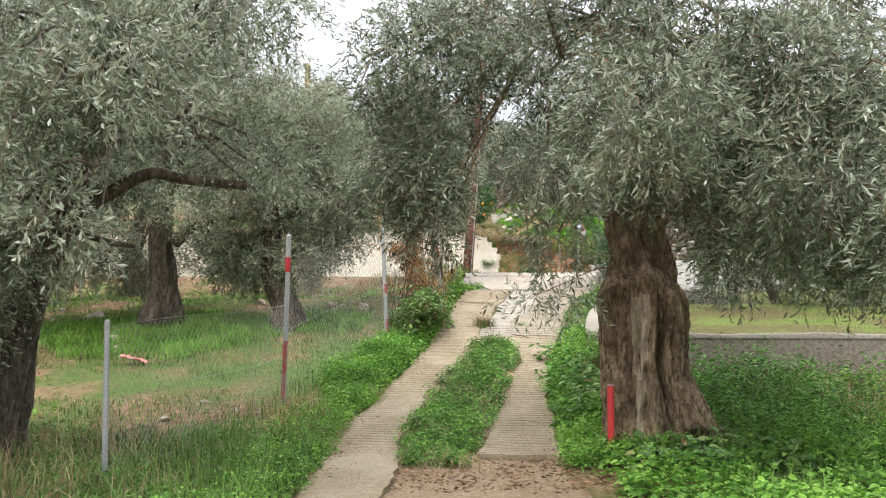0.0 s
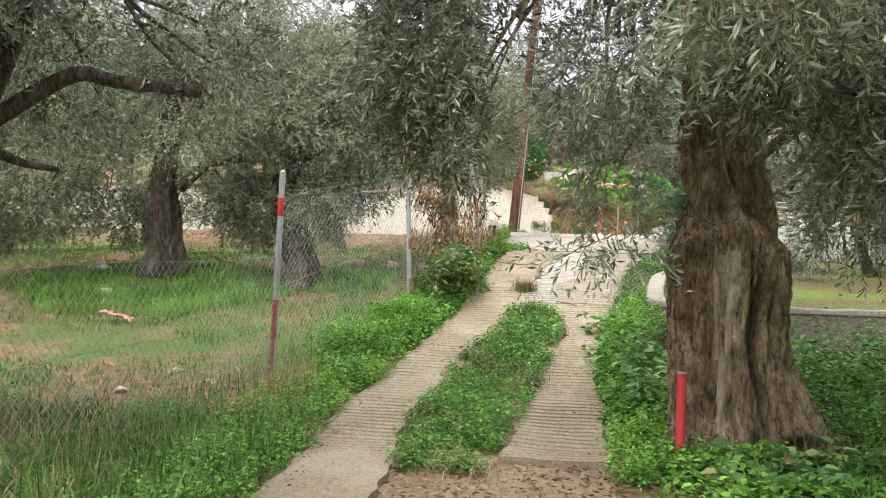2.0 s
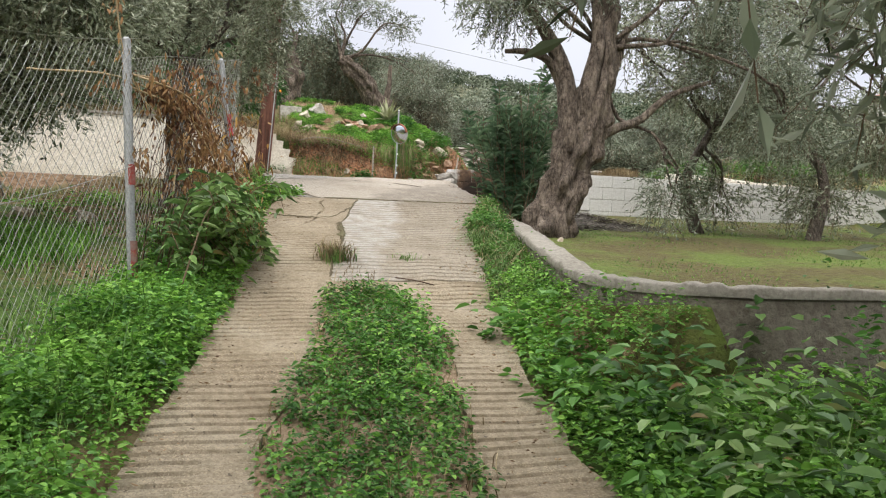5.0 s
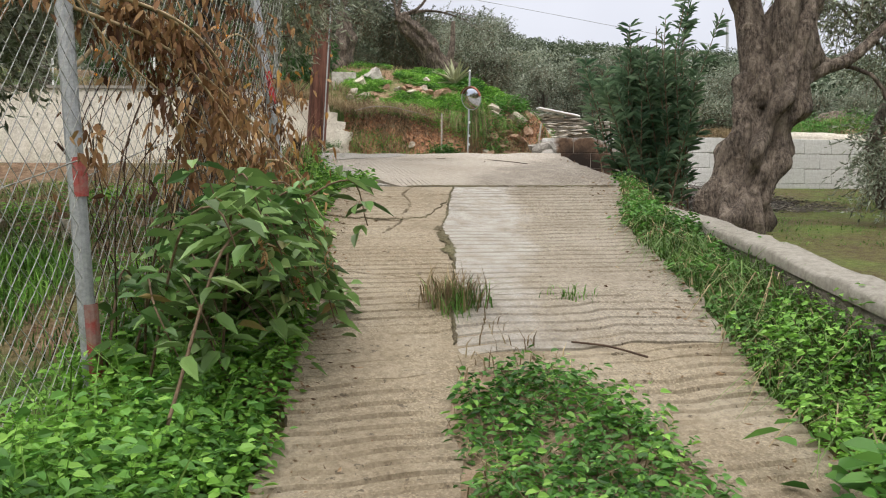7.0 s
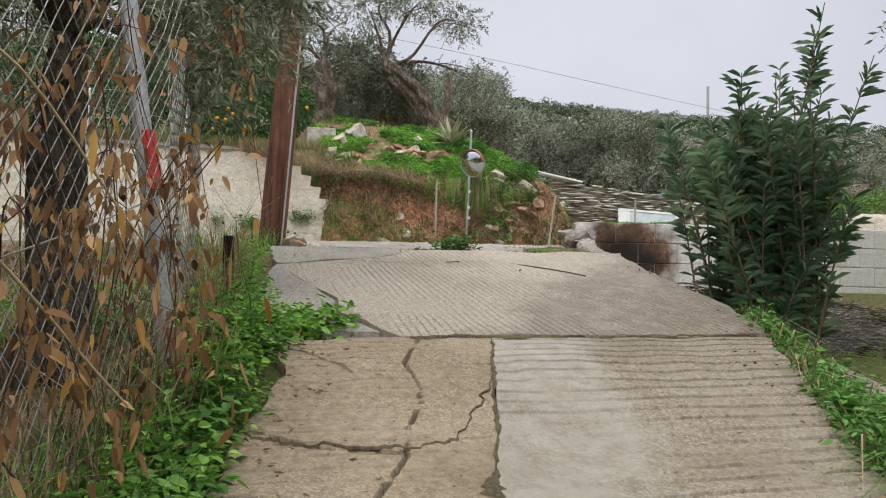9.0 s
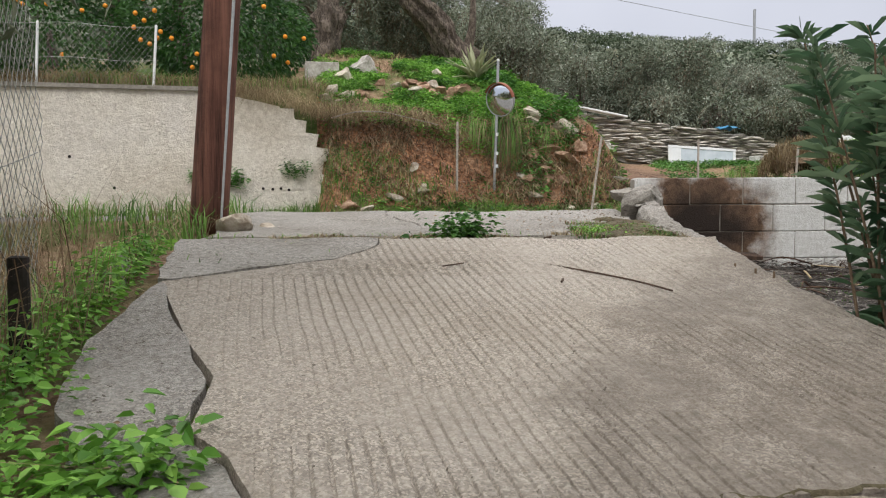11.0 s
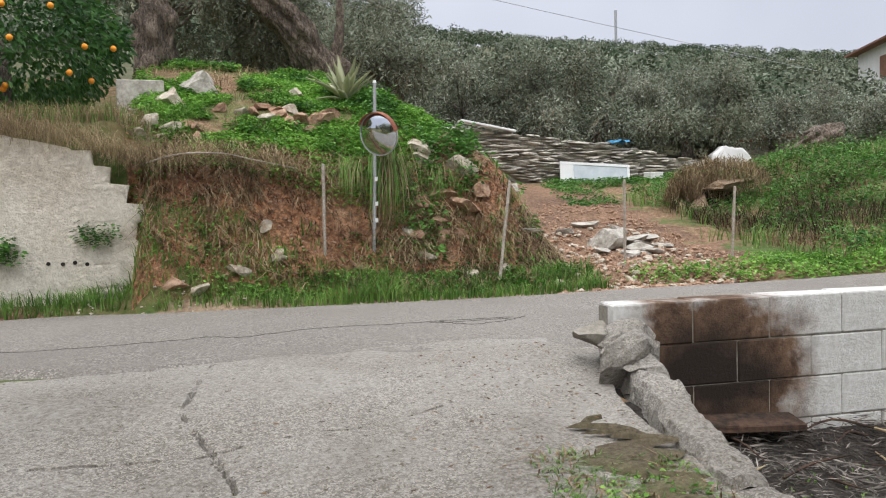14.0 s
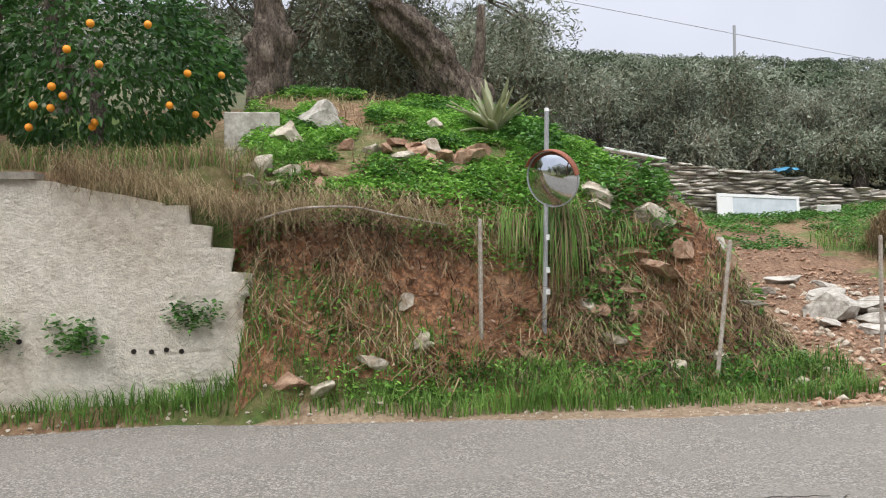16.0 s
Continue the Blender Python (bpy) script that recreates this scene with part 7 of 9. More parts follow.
    x, y = spots(1700, -1.7, -0.1, 13.2, 18.6, r, lambda x, y: (np.abs(x - fence_x(y) - 0.06) < 0.16))
    parts_.append((*blades(at_points(x, y), r, 0.8, 0.0026, 0.6, 0.5), M_LITTER))
    x, y = spots(1500, -1.6, -0.2, 12.9, 15.6, r, lambda x, y: (x > fence_x(y) - 0.12) & (x < edge_l(y) - 0.05) & (rough(x, y, 0.4, 65) > -0.15))
    parts_.append((*herbs(x, y, r, 0.3, 0.055, 10, 0.1), M_WEED))
    mixed("fence_straw", parts_, "Fine dry stems and green weeds along the wire fence", "dry stems")
    # weeds in the slab joint
    parts_ = []
    x, y = spots(9000, 0.3, 2.9, 19.15, 20.0, r, lambda x, y: (y > 19.48 - np.interp(x, [0.94, 1.67, 2.76], [0, 0.2, 0.34])) & (rough(x, y, 0.3, 45) + 0.5 - 2.2 * np.abs(y - np.interp(x, [0.4, 1.2, 2.0, 2.9], [19.62, 19.6, 19.5, 19.45])) + 0.5 * np.exp(-((x - 1.7) / 0.3) ** 2) > 0.25))
    parts_.append((*blades(at_points(x, y, drive_z(y) + 0.02), r, 0.055, 0.003, 1.3), M_DRY))
    x, y = spots(500, -0.1, 2.9, 19.56, 19.88, r, lambda x, y: rough(x, y, 0.3, 49) > 0.1)
    parts_.append((*blades(at_points(x, y, drive_z(y) + 0.02), r, 0.05, 0.003, 1.2), M_GRASS))
    x, y = spots(3600, 2.15, 3.1, 19.2, 20.7, r, lambda x, y: (x < edge_r(y) - 0.05) & (rough(x, y, 0.4, 46) + 0.8 - 1.6 * np.hypot((x - 2.72) / 0.5, (y - 19.75) / 0.65) > -0.6))
    k, m = len(x) // 4, len(x) * 5 // 8
    for s_, mt in ((slice(0, k), M_RUSH), (slice(k, m), M_GRASS), (slice(m, None), M_LITTER)):
        parts_.append((*blades(at_points(x[s_], y[s_], drive_z(y[s_]) + 0.03), r, 0.055, 0.0035, 1.2), mt))
    x, y = spots(500, 2.3, 3.1, 19.25, 20.2, r, lambda x, y: (x < edge_r(y) - 0.05) & (rough(x, y, 0.3, 56) > 0.0))
    parts_.append((*herbs(x, y, r, 0.05, 0.025, 6, 0.03, z=drive_z(y) + 0.02), M_WEED))
    x, y = spots(120, -0.3, 0.7, 18.9, 19.9, r, lambda x, y: rough(x, y, 0.35, 48) > 0)
    parts_.append((*blades(at_points(x, y, drive_z(y) + 0.03), r, 0.06, 0.004, 0.9), M_GRASS))
    mixed("joint_grass", parts_, "Thin dry grass in the slab joint", "grass")
    n = 34
    v, q = herbs(1.45 + r.normal(0, 0.06, n), 19.6 + r.normal(0, 0.03, n), r, 0.2, 0.045, 20, 0.055, z=np.full(n, 2.70))
    v2, q2 = herbs(1.36 + r.normal(0, 0.13, 46), 19.58 + r.normal(0, 0.05, 46), r, 0.09, 0.05, 7, 0.06, z=np.full(46, 2.68))
    v, q = joined([(v, q), (v2, q2)])
    thing("nettle_plant", mesh_data("nettle_plant", v, q, M_WEED_DARK), "Upright dark green weed growing in the slab joint", "plant", kind="stuff")
    # tufts on the middle slab
    for x0, y0, n, L, m_ in ((0.17, 13.5, 260, 0.2, M_DRY), (0.2, 13.45, 120, 0.17, M_GRASS), (0.84, 13.55, 60, 0.07, M_GRASS)):
        x, y = x0 + r.normal(0, 0.07, n), y0 + r.normal(0, 0.06, n)
        v, q = blades(at_points(x, y, drive_z(y) + 0.04), r, L, 0.0035, 0.7)
        thing("grass_tuft", mesh_data("grass_tuft", v, q, m_), "Small dry grass tuft in a crack of the drive", "grass tuft", "drive tufts", "stuff")
    n = 45
    v, q = herbs(-0.02 + r.normal(0, 0.10, n), 16.92 + r.normal(0, 0.12, n), r, 0.2, 0.06, 10, 0.07)
    thing("broken_edge_weed", mesh_data("broken_edge_weed", v, q, M_WEED), "Leafy weed in the broken edge of the slab", "plant", kind="stuff")


bank_plants()


# ---- loose stones ----
def stones():
    r = random.Random(31)
    rows = [(2.31, 26.98, 3.6, .26, M_ROCK), (1.97, 26.85, 3.12, .30, M_ROCK), (1.55, 26.75, 2.98, .22, M_ROCK), (2.43, 26.9, 3.25, .2, M_ROCK), (4.09, 27.05, 3.45, .34, M_ROCK_RED), (4.5, 27.0, 3.6, .3, M_ROCK_RED), (4.25, 26.9, 3.2, .26, M_ROCK), (4.75, 26.95, 3.4, .3, M_ROCK_RED), (4.4, 27.5, 4.6, .40, M_ROCK), (1.98, 26.5, 2.82, .16, M_ROCK),
            (1.75, 28.9, 5.5, .6, M_SLATE), (1.4, 28.7, 5.25, .55, M_ROCK), (1.1, 28.3, 4.85, .36, M_ROCK), (1.32, 28.25, 4.82, .3, M_ROCK), (1.58, 28.3, 4.84, .28, M_ROCK_RED), (2.95, 28.5, 5.15, .28, M_ROCK), (3.3, 28.4, 5.0, .35, M_ROCK_RED),
            (2.5, 28.7, 5.2, .25, M_ROCK_RED), (2.7, 28.6, 5.15, .22, M_ROCK_RED), (2.85, 28.45, 5.0, .24, M_ROCK_RED), (2.0, 28.5, 5.15, .25, M_ROCK_RED), (2.25, 28.6, 5.1, .2, M_ROCK), (3.1, 28.3, 4.85, .2, M_ROCK), (3.15, 29.0, 5.45, .3, M_ROCK),
            (1.0, 28.05, 4.66, .34, M_ROCK), (1.2, 28.1, 4.70, .26, M_ROCK), (1.62, 28.1, 4.68, .3, M_ROCK_RED), (2.75, 28.6, 5.12, .3, M_ROCK_RED), (3.0, 28.55, 5.0, .34, M_ROCK_RED), (3.22, 28.6, 5.0, .3, M_ROCK_RED), (2.55, 28.4, 5.02, .26, M_ROCK), (2.4, 28.55, 5.12, .28, M_ROCK_RED), (3.4, 28.7, 5.12, .34, M_ROCK_RED), (3.1, 28.25, 4.82, .28, M_ROCK_RED), (2.85, 28.3, 4.9, .2, M_ROCK_RED), (4.05, 26.98, 4.0, .3, M_ROCK_RED), (4.3, 27.0, 3.8, .42, M_ROCK_RED), (4.6, 26.98, 3.95, .4, M_ROCK_RED), (4.9, 26.95, 3.75, .45, M_ROCK_RED), (5.15, 26.9, 3.95, .36, M_ROCK_RED), (4.05, 26.9, 3.5, .3, M_ROCK), (4.5, 26.9, 3.42, .34, M_ROCK_RED), (1.3, 26.8, 3.02, .3, M_ROCK_RED), (2.4, 26.88, 3.28, .24, M_ROCK), (4.4, 27.15, 4.45, .4, M_ROCK),
            (-0.46, 18.95, 2.5, .55, M_COPING), (5.2, 26.6, 3.0, .32, M_ROCK), (4.7, 26.5, 2.95, .22, M_ROCK), (3.4, 26.6, 3.1, .2, M_ROCK_RED), (7.75, 28.5, 3.12, 1.05, M_ROCK), (8.3, 28.5, 3.2, .8, M_SLATE), (8.35, 29.3, 3.3, .85, M_ROCK), (8.75, 28.9, 3.3, .6, M_SLATE), (7.35, 27.95, 3.2, .5, M_ROCK), (7.95, 27.9, 3.2, .55, M_ROCK), (8.5, 30.3, 3.2, .6, M_ROCK), (8.9, 30.0, 3.2, .5, M_ROCK), (7.6, 27.6, 3.2, .4, M_ROCK), (8.15, 27.75, 3.2, .35, M_ROCK), (7.0, 28.9, 3.2, .4, M_ROCK_RED), (6.2, 28.0, 3.0, .4, M_ROCK), (5.75, 27.6, 3.0, .42, M_ROCK), (4.85, 28.0, 4.35, .5, M_ROCK), (8.2, 28.2, 3.0, .5, M_SLATE), (8.4, 28.7, 3.08, .4, M_SLATE), (7.6, 29.6, 3.2, .4, M_SLATE), (8.0, 27.8, 2.98, .35, M_SLATE),
            (8.5, 28.1, 3.0, .3, M_ROCK), (5.7, 27.0, 3.05, .3, M_ROCK), (6.9, 29.2, 3.3, .3, M_ROCK), (-0.05, 20.75, 2.92, .2, M_ROCK_RED), (0.08, 20.35, 2.88, .26, M_ROCK), (0.28, 20.6, 2.87, .14, M_ROCK), 
            (-3.6, 9.2, 0.86, .16, M_ROCK), (-2.9, 9.6, 0.92, .14, M_ROCK), (-6.2, 13.5, 1.42, .3, M_ROCK), (-5.9, 12.9, 1.36, .2, M_ROCK), (-3.7, 15.8, 1.85, .3, M_ROCK), (-3.0, 16.6, 1.98, .34, M_ROCK), (-2.3, 16.4, 1.95, .3, M_ROCK), (-2.6, 17.2, 2.05, .28, M_ROCK_RED), (-7.6, 15.6, 1.82, .4, M_SLATE), (-4.6, 16.9, 2.0, .3, M_ROCK), (3.0, 15.0, 1.75, .12, M_ROCK), (-3.4, 9.9, 0.95, .12, M_ROCK)]
    for k, (x, y, z, s, m_) in enumerate(rows):
        m_ = M_SLATE if m_ is M_ROCK and x > 5.6 and y > 25 else m_
        s *= 1.05 if z > 4.5 and y > 25 else 0.85 if x > 5.6 and y > 25 else 1.0
        me = stone_mesh("stone", s * r.uniform(0.9, 1.3), s * r.uniform(0.7, 1.0), s * r.uniform(0.5, 0.75) * (0.62 if x > 5.6 and y > 25 else 1.0), m_, 200 + k, 3)
        zz = max(float(on(x, y)), z - 0.1) if x > -0.6 else float(on(x, y))
        if y > 25:
            # slide it back until the slope carries it
            line_y = np.linspace(float(bank_foot(x)) + 0.15, 31.5, 500)
            high = on(x + 0 * line_y, line_y)
            up = np.nonzero(high >= z - 0.03)[0] if x < 5.3 else []
            y = float(line_y[up[0]]) if len(up) else y
            zz = float(on(x, y)) + 0.02
        thing("stone", me, "Angular pale limestone rock lying on the ground" if m_ is not M_ROCK_RED else "Angular reddish rock lodged in the earth", "rock", "loose stones", at=pose(x, y, zz + s * (0.02 if y > 25 and x < 5.6 else 0.06), r.uniform(-14, 14), r.uniform(-14, 14), r.uniform(0, 360)))
    # gravel along the road edge and on the stony track
    rr = np.random.default_rng(55)
    base = [stone_mesh("pebble", 1, 1, 0.7, M_ROCK, 300 + k, 1) for k in range(6)]
    bv = []
    for me in base:
        v = np.array([c.co[:] for c in me.vertices])
        t = np.array([list(p.vertices) for p in me.polygons])
        bv.append((v, t))
    for nm, mt, n, fn, smin, smax, lab in (
            ("road_gravel", M_ROCK, 760, lambda n: (lambda x: (x, road_far(x) + rr.uniform(0.0, 1.0, n) ** 2 * (0.28 + np.clip(bank_foot(x) - road_far(x), 0, 1))))(rr.uniform(-4, 8, n)), 0.015, 0.06, "Pale pebbles along the road edge"),
            ("track_rubble", M_ROCK_RED, 5200, lambda n: (lambda y: (5.45 + 0.35 * (y - 25.8) + rr.uniform(0, 3.0, n), y))(25.7 + 8 * rr.uniform(0, 1, n) ** 1.9), 0.012, 0.11, "Reddish rubble strewn over the dirt track"),
            ("track_chips", M_ROCK, 620, lambda n: (lambda y: (5.45 + 0.35 * (y - 25.8) + rr.uniform(0, 2.6, n), y))(25.7 + 5 * rr.uniform(0, 1, n) ** 1.5), 0.02, 0.15, "Pale stone chips on the dirt track"),
            ("bank_rubble", M_ROCK_RED, 2400, lambda n: (lambda x: (x, bank_foot(x) + rr.uniform(0.3, 1.6, n)))(rr.uniform(1.1, 5.6, n)), 0.015, 0.07, "Small reddish stones in the earth bank")):
        x, y = fn(n)
        z = on(x, y)
        vs, ts, c = [], [], 0
        for k in range(n):
            v, t = bv[k % 6]
            a = rr.uniform(0, 6.28)
            s = smin + (smax - smin) * rr.uniform(0, 1) ** 2.5
            m3 = np.array([[math.cos(a), -math.sin(a), 0], [math.sin(a), math.cos(a), 0], [0, 0, 1]])
            vs.append(v @ m3.T * s + [x[k], y[k], z[k] + s * 0.15])
            ts.append(t + c)
            c += len(v)
        thing(nm, mesh_data(nm, np.concatenate(vs), np.concatenate(ts), mt), lab, "gravel", kind="stuff")
    # leaf litter and debris
    for nm, n, box, mt, L, lab in (("drive_litter", 900, (-0.9, 2.6, 6.8, 17.2), M_LITTER, 0.035, "Fallen brown leaves on the drive"), ("strip_litter", 1500, (-0.9, 1.6, 6.6, 8.6), M_LITTER, 0.06, "Brown leaf litter at the end of the wheel track"),
                                   ("pit_ash", 14000, (3.0, 6.2, 17.8, 21.5), M_ASH, 0.09, "Burnt twigs and ash beside the wall"), ("apron_litter", 380, (2.2, 3.4, 19.0, 22.2), M_LITTER, 0.025, "Dead leaves and twigs along the kerb"), ("yard_litter", 3500, (-8, -1.5, 8, 21), M_LITTER, 0.05, "Dead leaves on the yard")):
        x, y = rr.uniform(box[0], box[1], n), rr.uniform(box[2], box[3], n)
        if nm == "drive_litter":
            e = np.abs(rr.normal(0, 0.16, n))
            x = np.where(rr.uniform(0, 1, n) < 0.5, edge_l(y) + e, edge_r(y) - e)
            z = drive_z(y) + 0.065
        elif nm == "apron_litter":
            x = edge_r(y) - np.abs(rr.normal(0, 0.6, n)) - 0.1
            z = drive_z(y) + 0.055
        elif nm == "pit_ash":
            kp = x > edge_r(y) + 0.1
            x, y = x[kp], y[kp]
            z = on(x, y) + rr.uniform(0.0, 0.07, len(x))
        else:
            z = on(x, y) + 0.02
        n = len(x)
        a = rr.uniform(0, 6.28, n)
        v, q = leaves(np.stack([x, y, z], -1), np.stack([np.cos(a), np.sin(a), rr.normal(0, 0.2, n)], -1), L * rr.uniform(0.5, 1.4, n), (0.3 if nm != "pit_ash" else 0.09) * L * rr.uniform(0.7, 1.3, n), rr)
        thing(nm, mesh_data(nm, v, q, mt), lab, "leaf litter", kind="stuff")


stones()


# ---- fence, posts and poles ----
def post(name, base, top, rad, mat_, label, bands=(), category="fence post", group="", sides=14):
    base, top = np.array(base, float), np.array(top, float)
    root = thing(name, None, label, category, group)
    root.location = base
    v, q = tube([(0, 0, -0.25), top - base - (top - base) * 0.01, top - base], [rad, rad, rad * 0.6], sides)
    part("shaft", mesh_data("shaft", v, q, mat_, False), root)
    for a, b, m_ in bands:
        d = top - base
        v, q = tube([d * a, d * (a + b) / 2, d * b], [rad * 1.06] * 3, sides, 0, 0, 0, False)
        part("paint_band", mesh_data("paint_band", v, q, m_), root, "worn red paint band" if m_ is M_RED_WORN else "red paint band")
    return root


post("fence_post", (-3.08, 6.6, 0.2), (-3.12, 6.6, 1.53), 0.024, M_GALV, "Thin grey steel fence post in long grass", group="fence posts")
post("fence_post", (-2.41, 10.0, 0.42), (-2.38, 10.0, 2.65), 0.032, M_GALV, "Grey steel fence post with red paint bands", [(0.05, 0.385, M_RED_WORN), (0.78, 0.865, M_RED)], group="fence posts")
post("fence_post", (-1.40, 12.9, 1.2), (-1.50, 12.9, 3.1), 0.033, M_GALV, "Grey steel fence post with worn red foot", [(0.02, 0.2, M_RED_WORN), (0.42, 0.5, M_RED_WORN)], group="fence posts")
post("fence_post", (-0.58, 16.0, 1.95), (-0.84, 16.0, 3.72), 0.036, M_GALV, "Leaning grey steel fence post with red bands", [(0.08, 0.2, M_RED_WORN), (0.5, 0.64, M_RED)], group="fence posts")
post("marker_post", (1.36, 7.95, 0.1), (1.37, 7.95, 0.90), 0.034, M_RED, "Short bright red marker post at the tree's foot", [(0.0, 0.16, M_WHITE), (0.985, 1.0, M_GALV)], "marker post")
post("stump_post", (-0.47, 17.8, 2.3), (-0.47, 17.8, 2.76), 0.035, M_DARK, "Short black stump of a post by the drive", category="post")
for bx, by, bz, tx, ty, tz in ((2.97, 26.95, 2.9, 3.0, 26.98, 4.33), (4.93, 26.4, 2.75, 5.19, 26.5, 4.08), (6.9, 26.65, 2.75, 6.94, 26.7, 4.08), (8.66, 26.7, 2.85, 8.78, 26.75, 3.96)):
    post("fence_stake", (bx, by, bz), (tx, ty, tz), 0.02, M_STAKE, "Thin weathered metal stake in front of the bank", category="stake", group="bank stakes", sides=6)
for bx, tx in ((-3.23, -3.17), (-1.6, -1.52), (-5.2, -5.2), (-7.1, -7.1)):
    post("fence_stake", (bx, 27.42, 4.7), (tx, 27.42, 5.75), 0.02, M_WHITE, "White metal stake on the retaining wall", category="stake", group="wall stakes", sides=6)


def wire_line(pts, rad, name, label, mat_=None, category="wire"):
    v, q = tube(pts, [rad] * len(pts), 4, cap=False)
    return thing(name, mesh_data(name, v, q, mat_ or M_WIRE), label, category)


wire_line(smooth_path([(2.97, 26.93, 3.75), (4.0, 26.65, 3.68), (5.08, 26.43, 3.62), (6.0, 26.5, 3.5), (6.92, 26.63, 3.45), (8.7, 26.7, 3.4)], 30), 0.0016, "fence_wire", "Thin rusty wire strung between stakes", M_STEM)


def chain_link(a, b, h0, h1, seed):
    """A diamond wire panel between two feet, a and b."""
    a, b = np.array(a, float), np.array(b, float)
    L = np.linalg.norm((b - a)[:2])
    wide, cell = 0.042, 0.05
    n = int(L / wide)
    m = int((h1 - h0) / cell)
    segs = []
    k = np.arange(m + 1)
    for i in range(n):
        zig = (i + 0.5 + 0.5 * np.where((k + i) % 2 == 0, 1, -1) * 1.0) / n
        z = h0 + k * cell
        bulge = 0.05 * rough(zig * L, z, 0.8, seed)
        p = a + (b - a) * zig[:, None]
        nrm = np.array([-(b - a)[1], (b - a)[0]]) / L
        p = np.c_[p[:, 0] + nrm[0] * bulge, p[:, 1] + nrm[1] * bulge, p[:, 2] + z]
        segs.append(tube(p, [0.002] * len(p), 3, cap=False))
    for z in (h0, (h0 + h1) / 2, h1):
        p = a + (b - a) * np.linspace(0, 1, 12)[:, None] + [0, 0, z]
        p[:, 2] += 0.02 * np.sin(np.linspace(0, 3.14, 12) * 2)
        segs.append(tube(p, [0.003] * 12, 3, cap=False))
    v, q = joined(segs)
    thing("chain_link_fence", mesh_data("chain_link_fence", v, q, M_WIRE), "Rusty grey chain-link fence panel between posts", "fence", "fence panels")


chain_link((-3.08, 6.6, 0.17), (-2.4, 10.0, 0.44), 0.0, 1.3, 1)
chain_link((-2.4, 10.0, 0.44), (-1.42, 12.9, 1.2), 0.0, 1.9, 2)
chain_link((-1.42, 12.9, 1.2), (-0.64, 16.0, 1.98), 0.0, 1.75, 3)
chain_link((-0.64, 16.0, 1.98), (-0.75, 19.0, 2.45), 0.0, 1.5, 4)
chain_link((-3.2, 27.42, 4.72), (-1.56, 27.42, 4.72), 0.0, 1.0, 5)
chain_link((-7.1, 27.42, 4.72), (-3.2, 27.42, 4.72), 0.0, 1.0, 6)


def utility_pole():
    root = thing("utility_pole", None, "Reddish-brown wooden utility pole leaning beside the drive", "utility pole")
    base = np.array([-0.16, 20.75, 2.6])
    top = np.array([0.44, 20.75, 10.6])
    root.location = base
    p = np.linspace(0, 1, 20)[:, None] * (top - base)
    v, q = tube(p, np.linspace(0.135, 0.095, 20), 22, 0.12, 0, 4)
    part("shaft", mesh_data("shaft", v, q, M_POLE, True), root)
    o = np.array([0.085, -0.09, 0])
    v, q = tube(p[:14] + o, [0.014] * 14, 8)
    part("conduit", mesh_data("conduit", v, q, M_BACK), root, "grey plastic conduit")


utility_pole()
wire_line(smooth_path([(-16, 44, 13.5), (-8, 40, 13.2), (2, 34, 12.2), (0.4, 20.8, 10.4)], 40), 0.012, "power_cable", "Thin black overhead cable", M_DARK, "cable")
wire_line(smooth_path([(2, 44, 12.6), (10, 44, 11.6), (20, 46, 10.9), (34, 50, 10.4)], 40), 0.012, "power_cable", "Thin sagging cable in front of the hill", M_GALV, "cable")
post("utility_pole", (-8.7, 40, 5), (-8.7, 40, 15.2), 0.15, M_STRAW, "Pale distant wooden utility pole above the trees", category="utility pole")


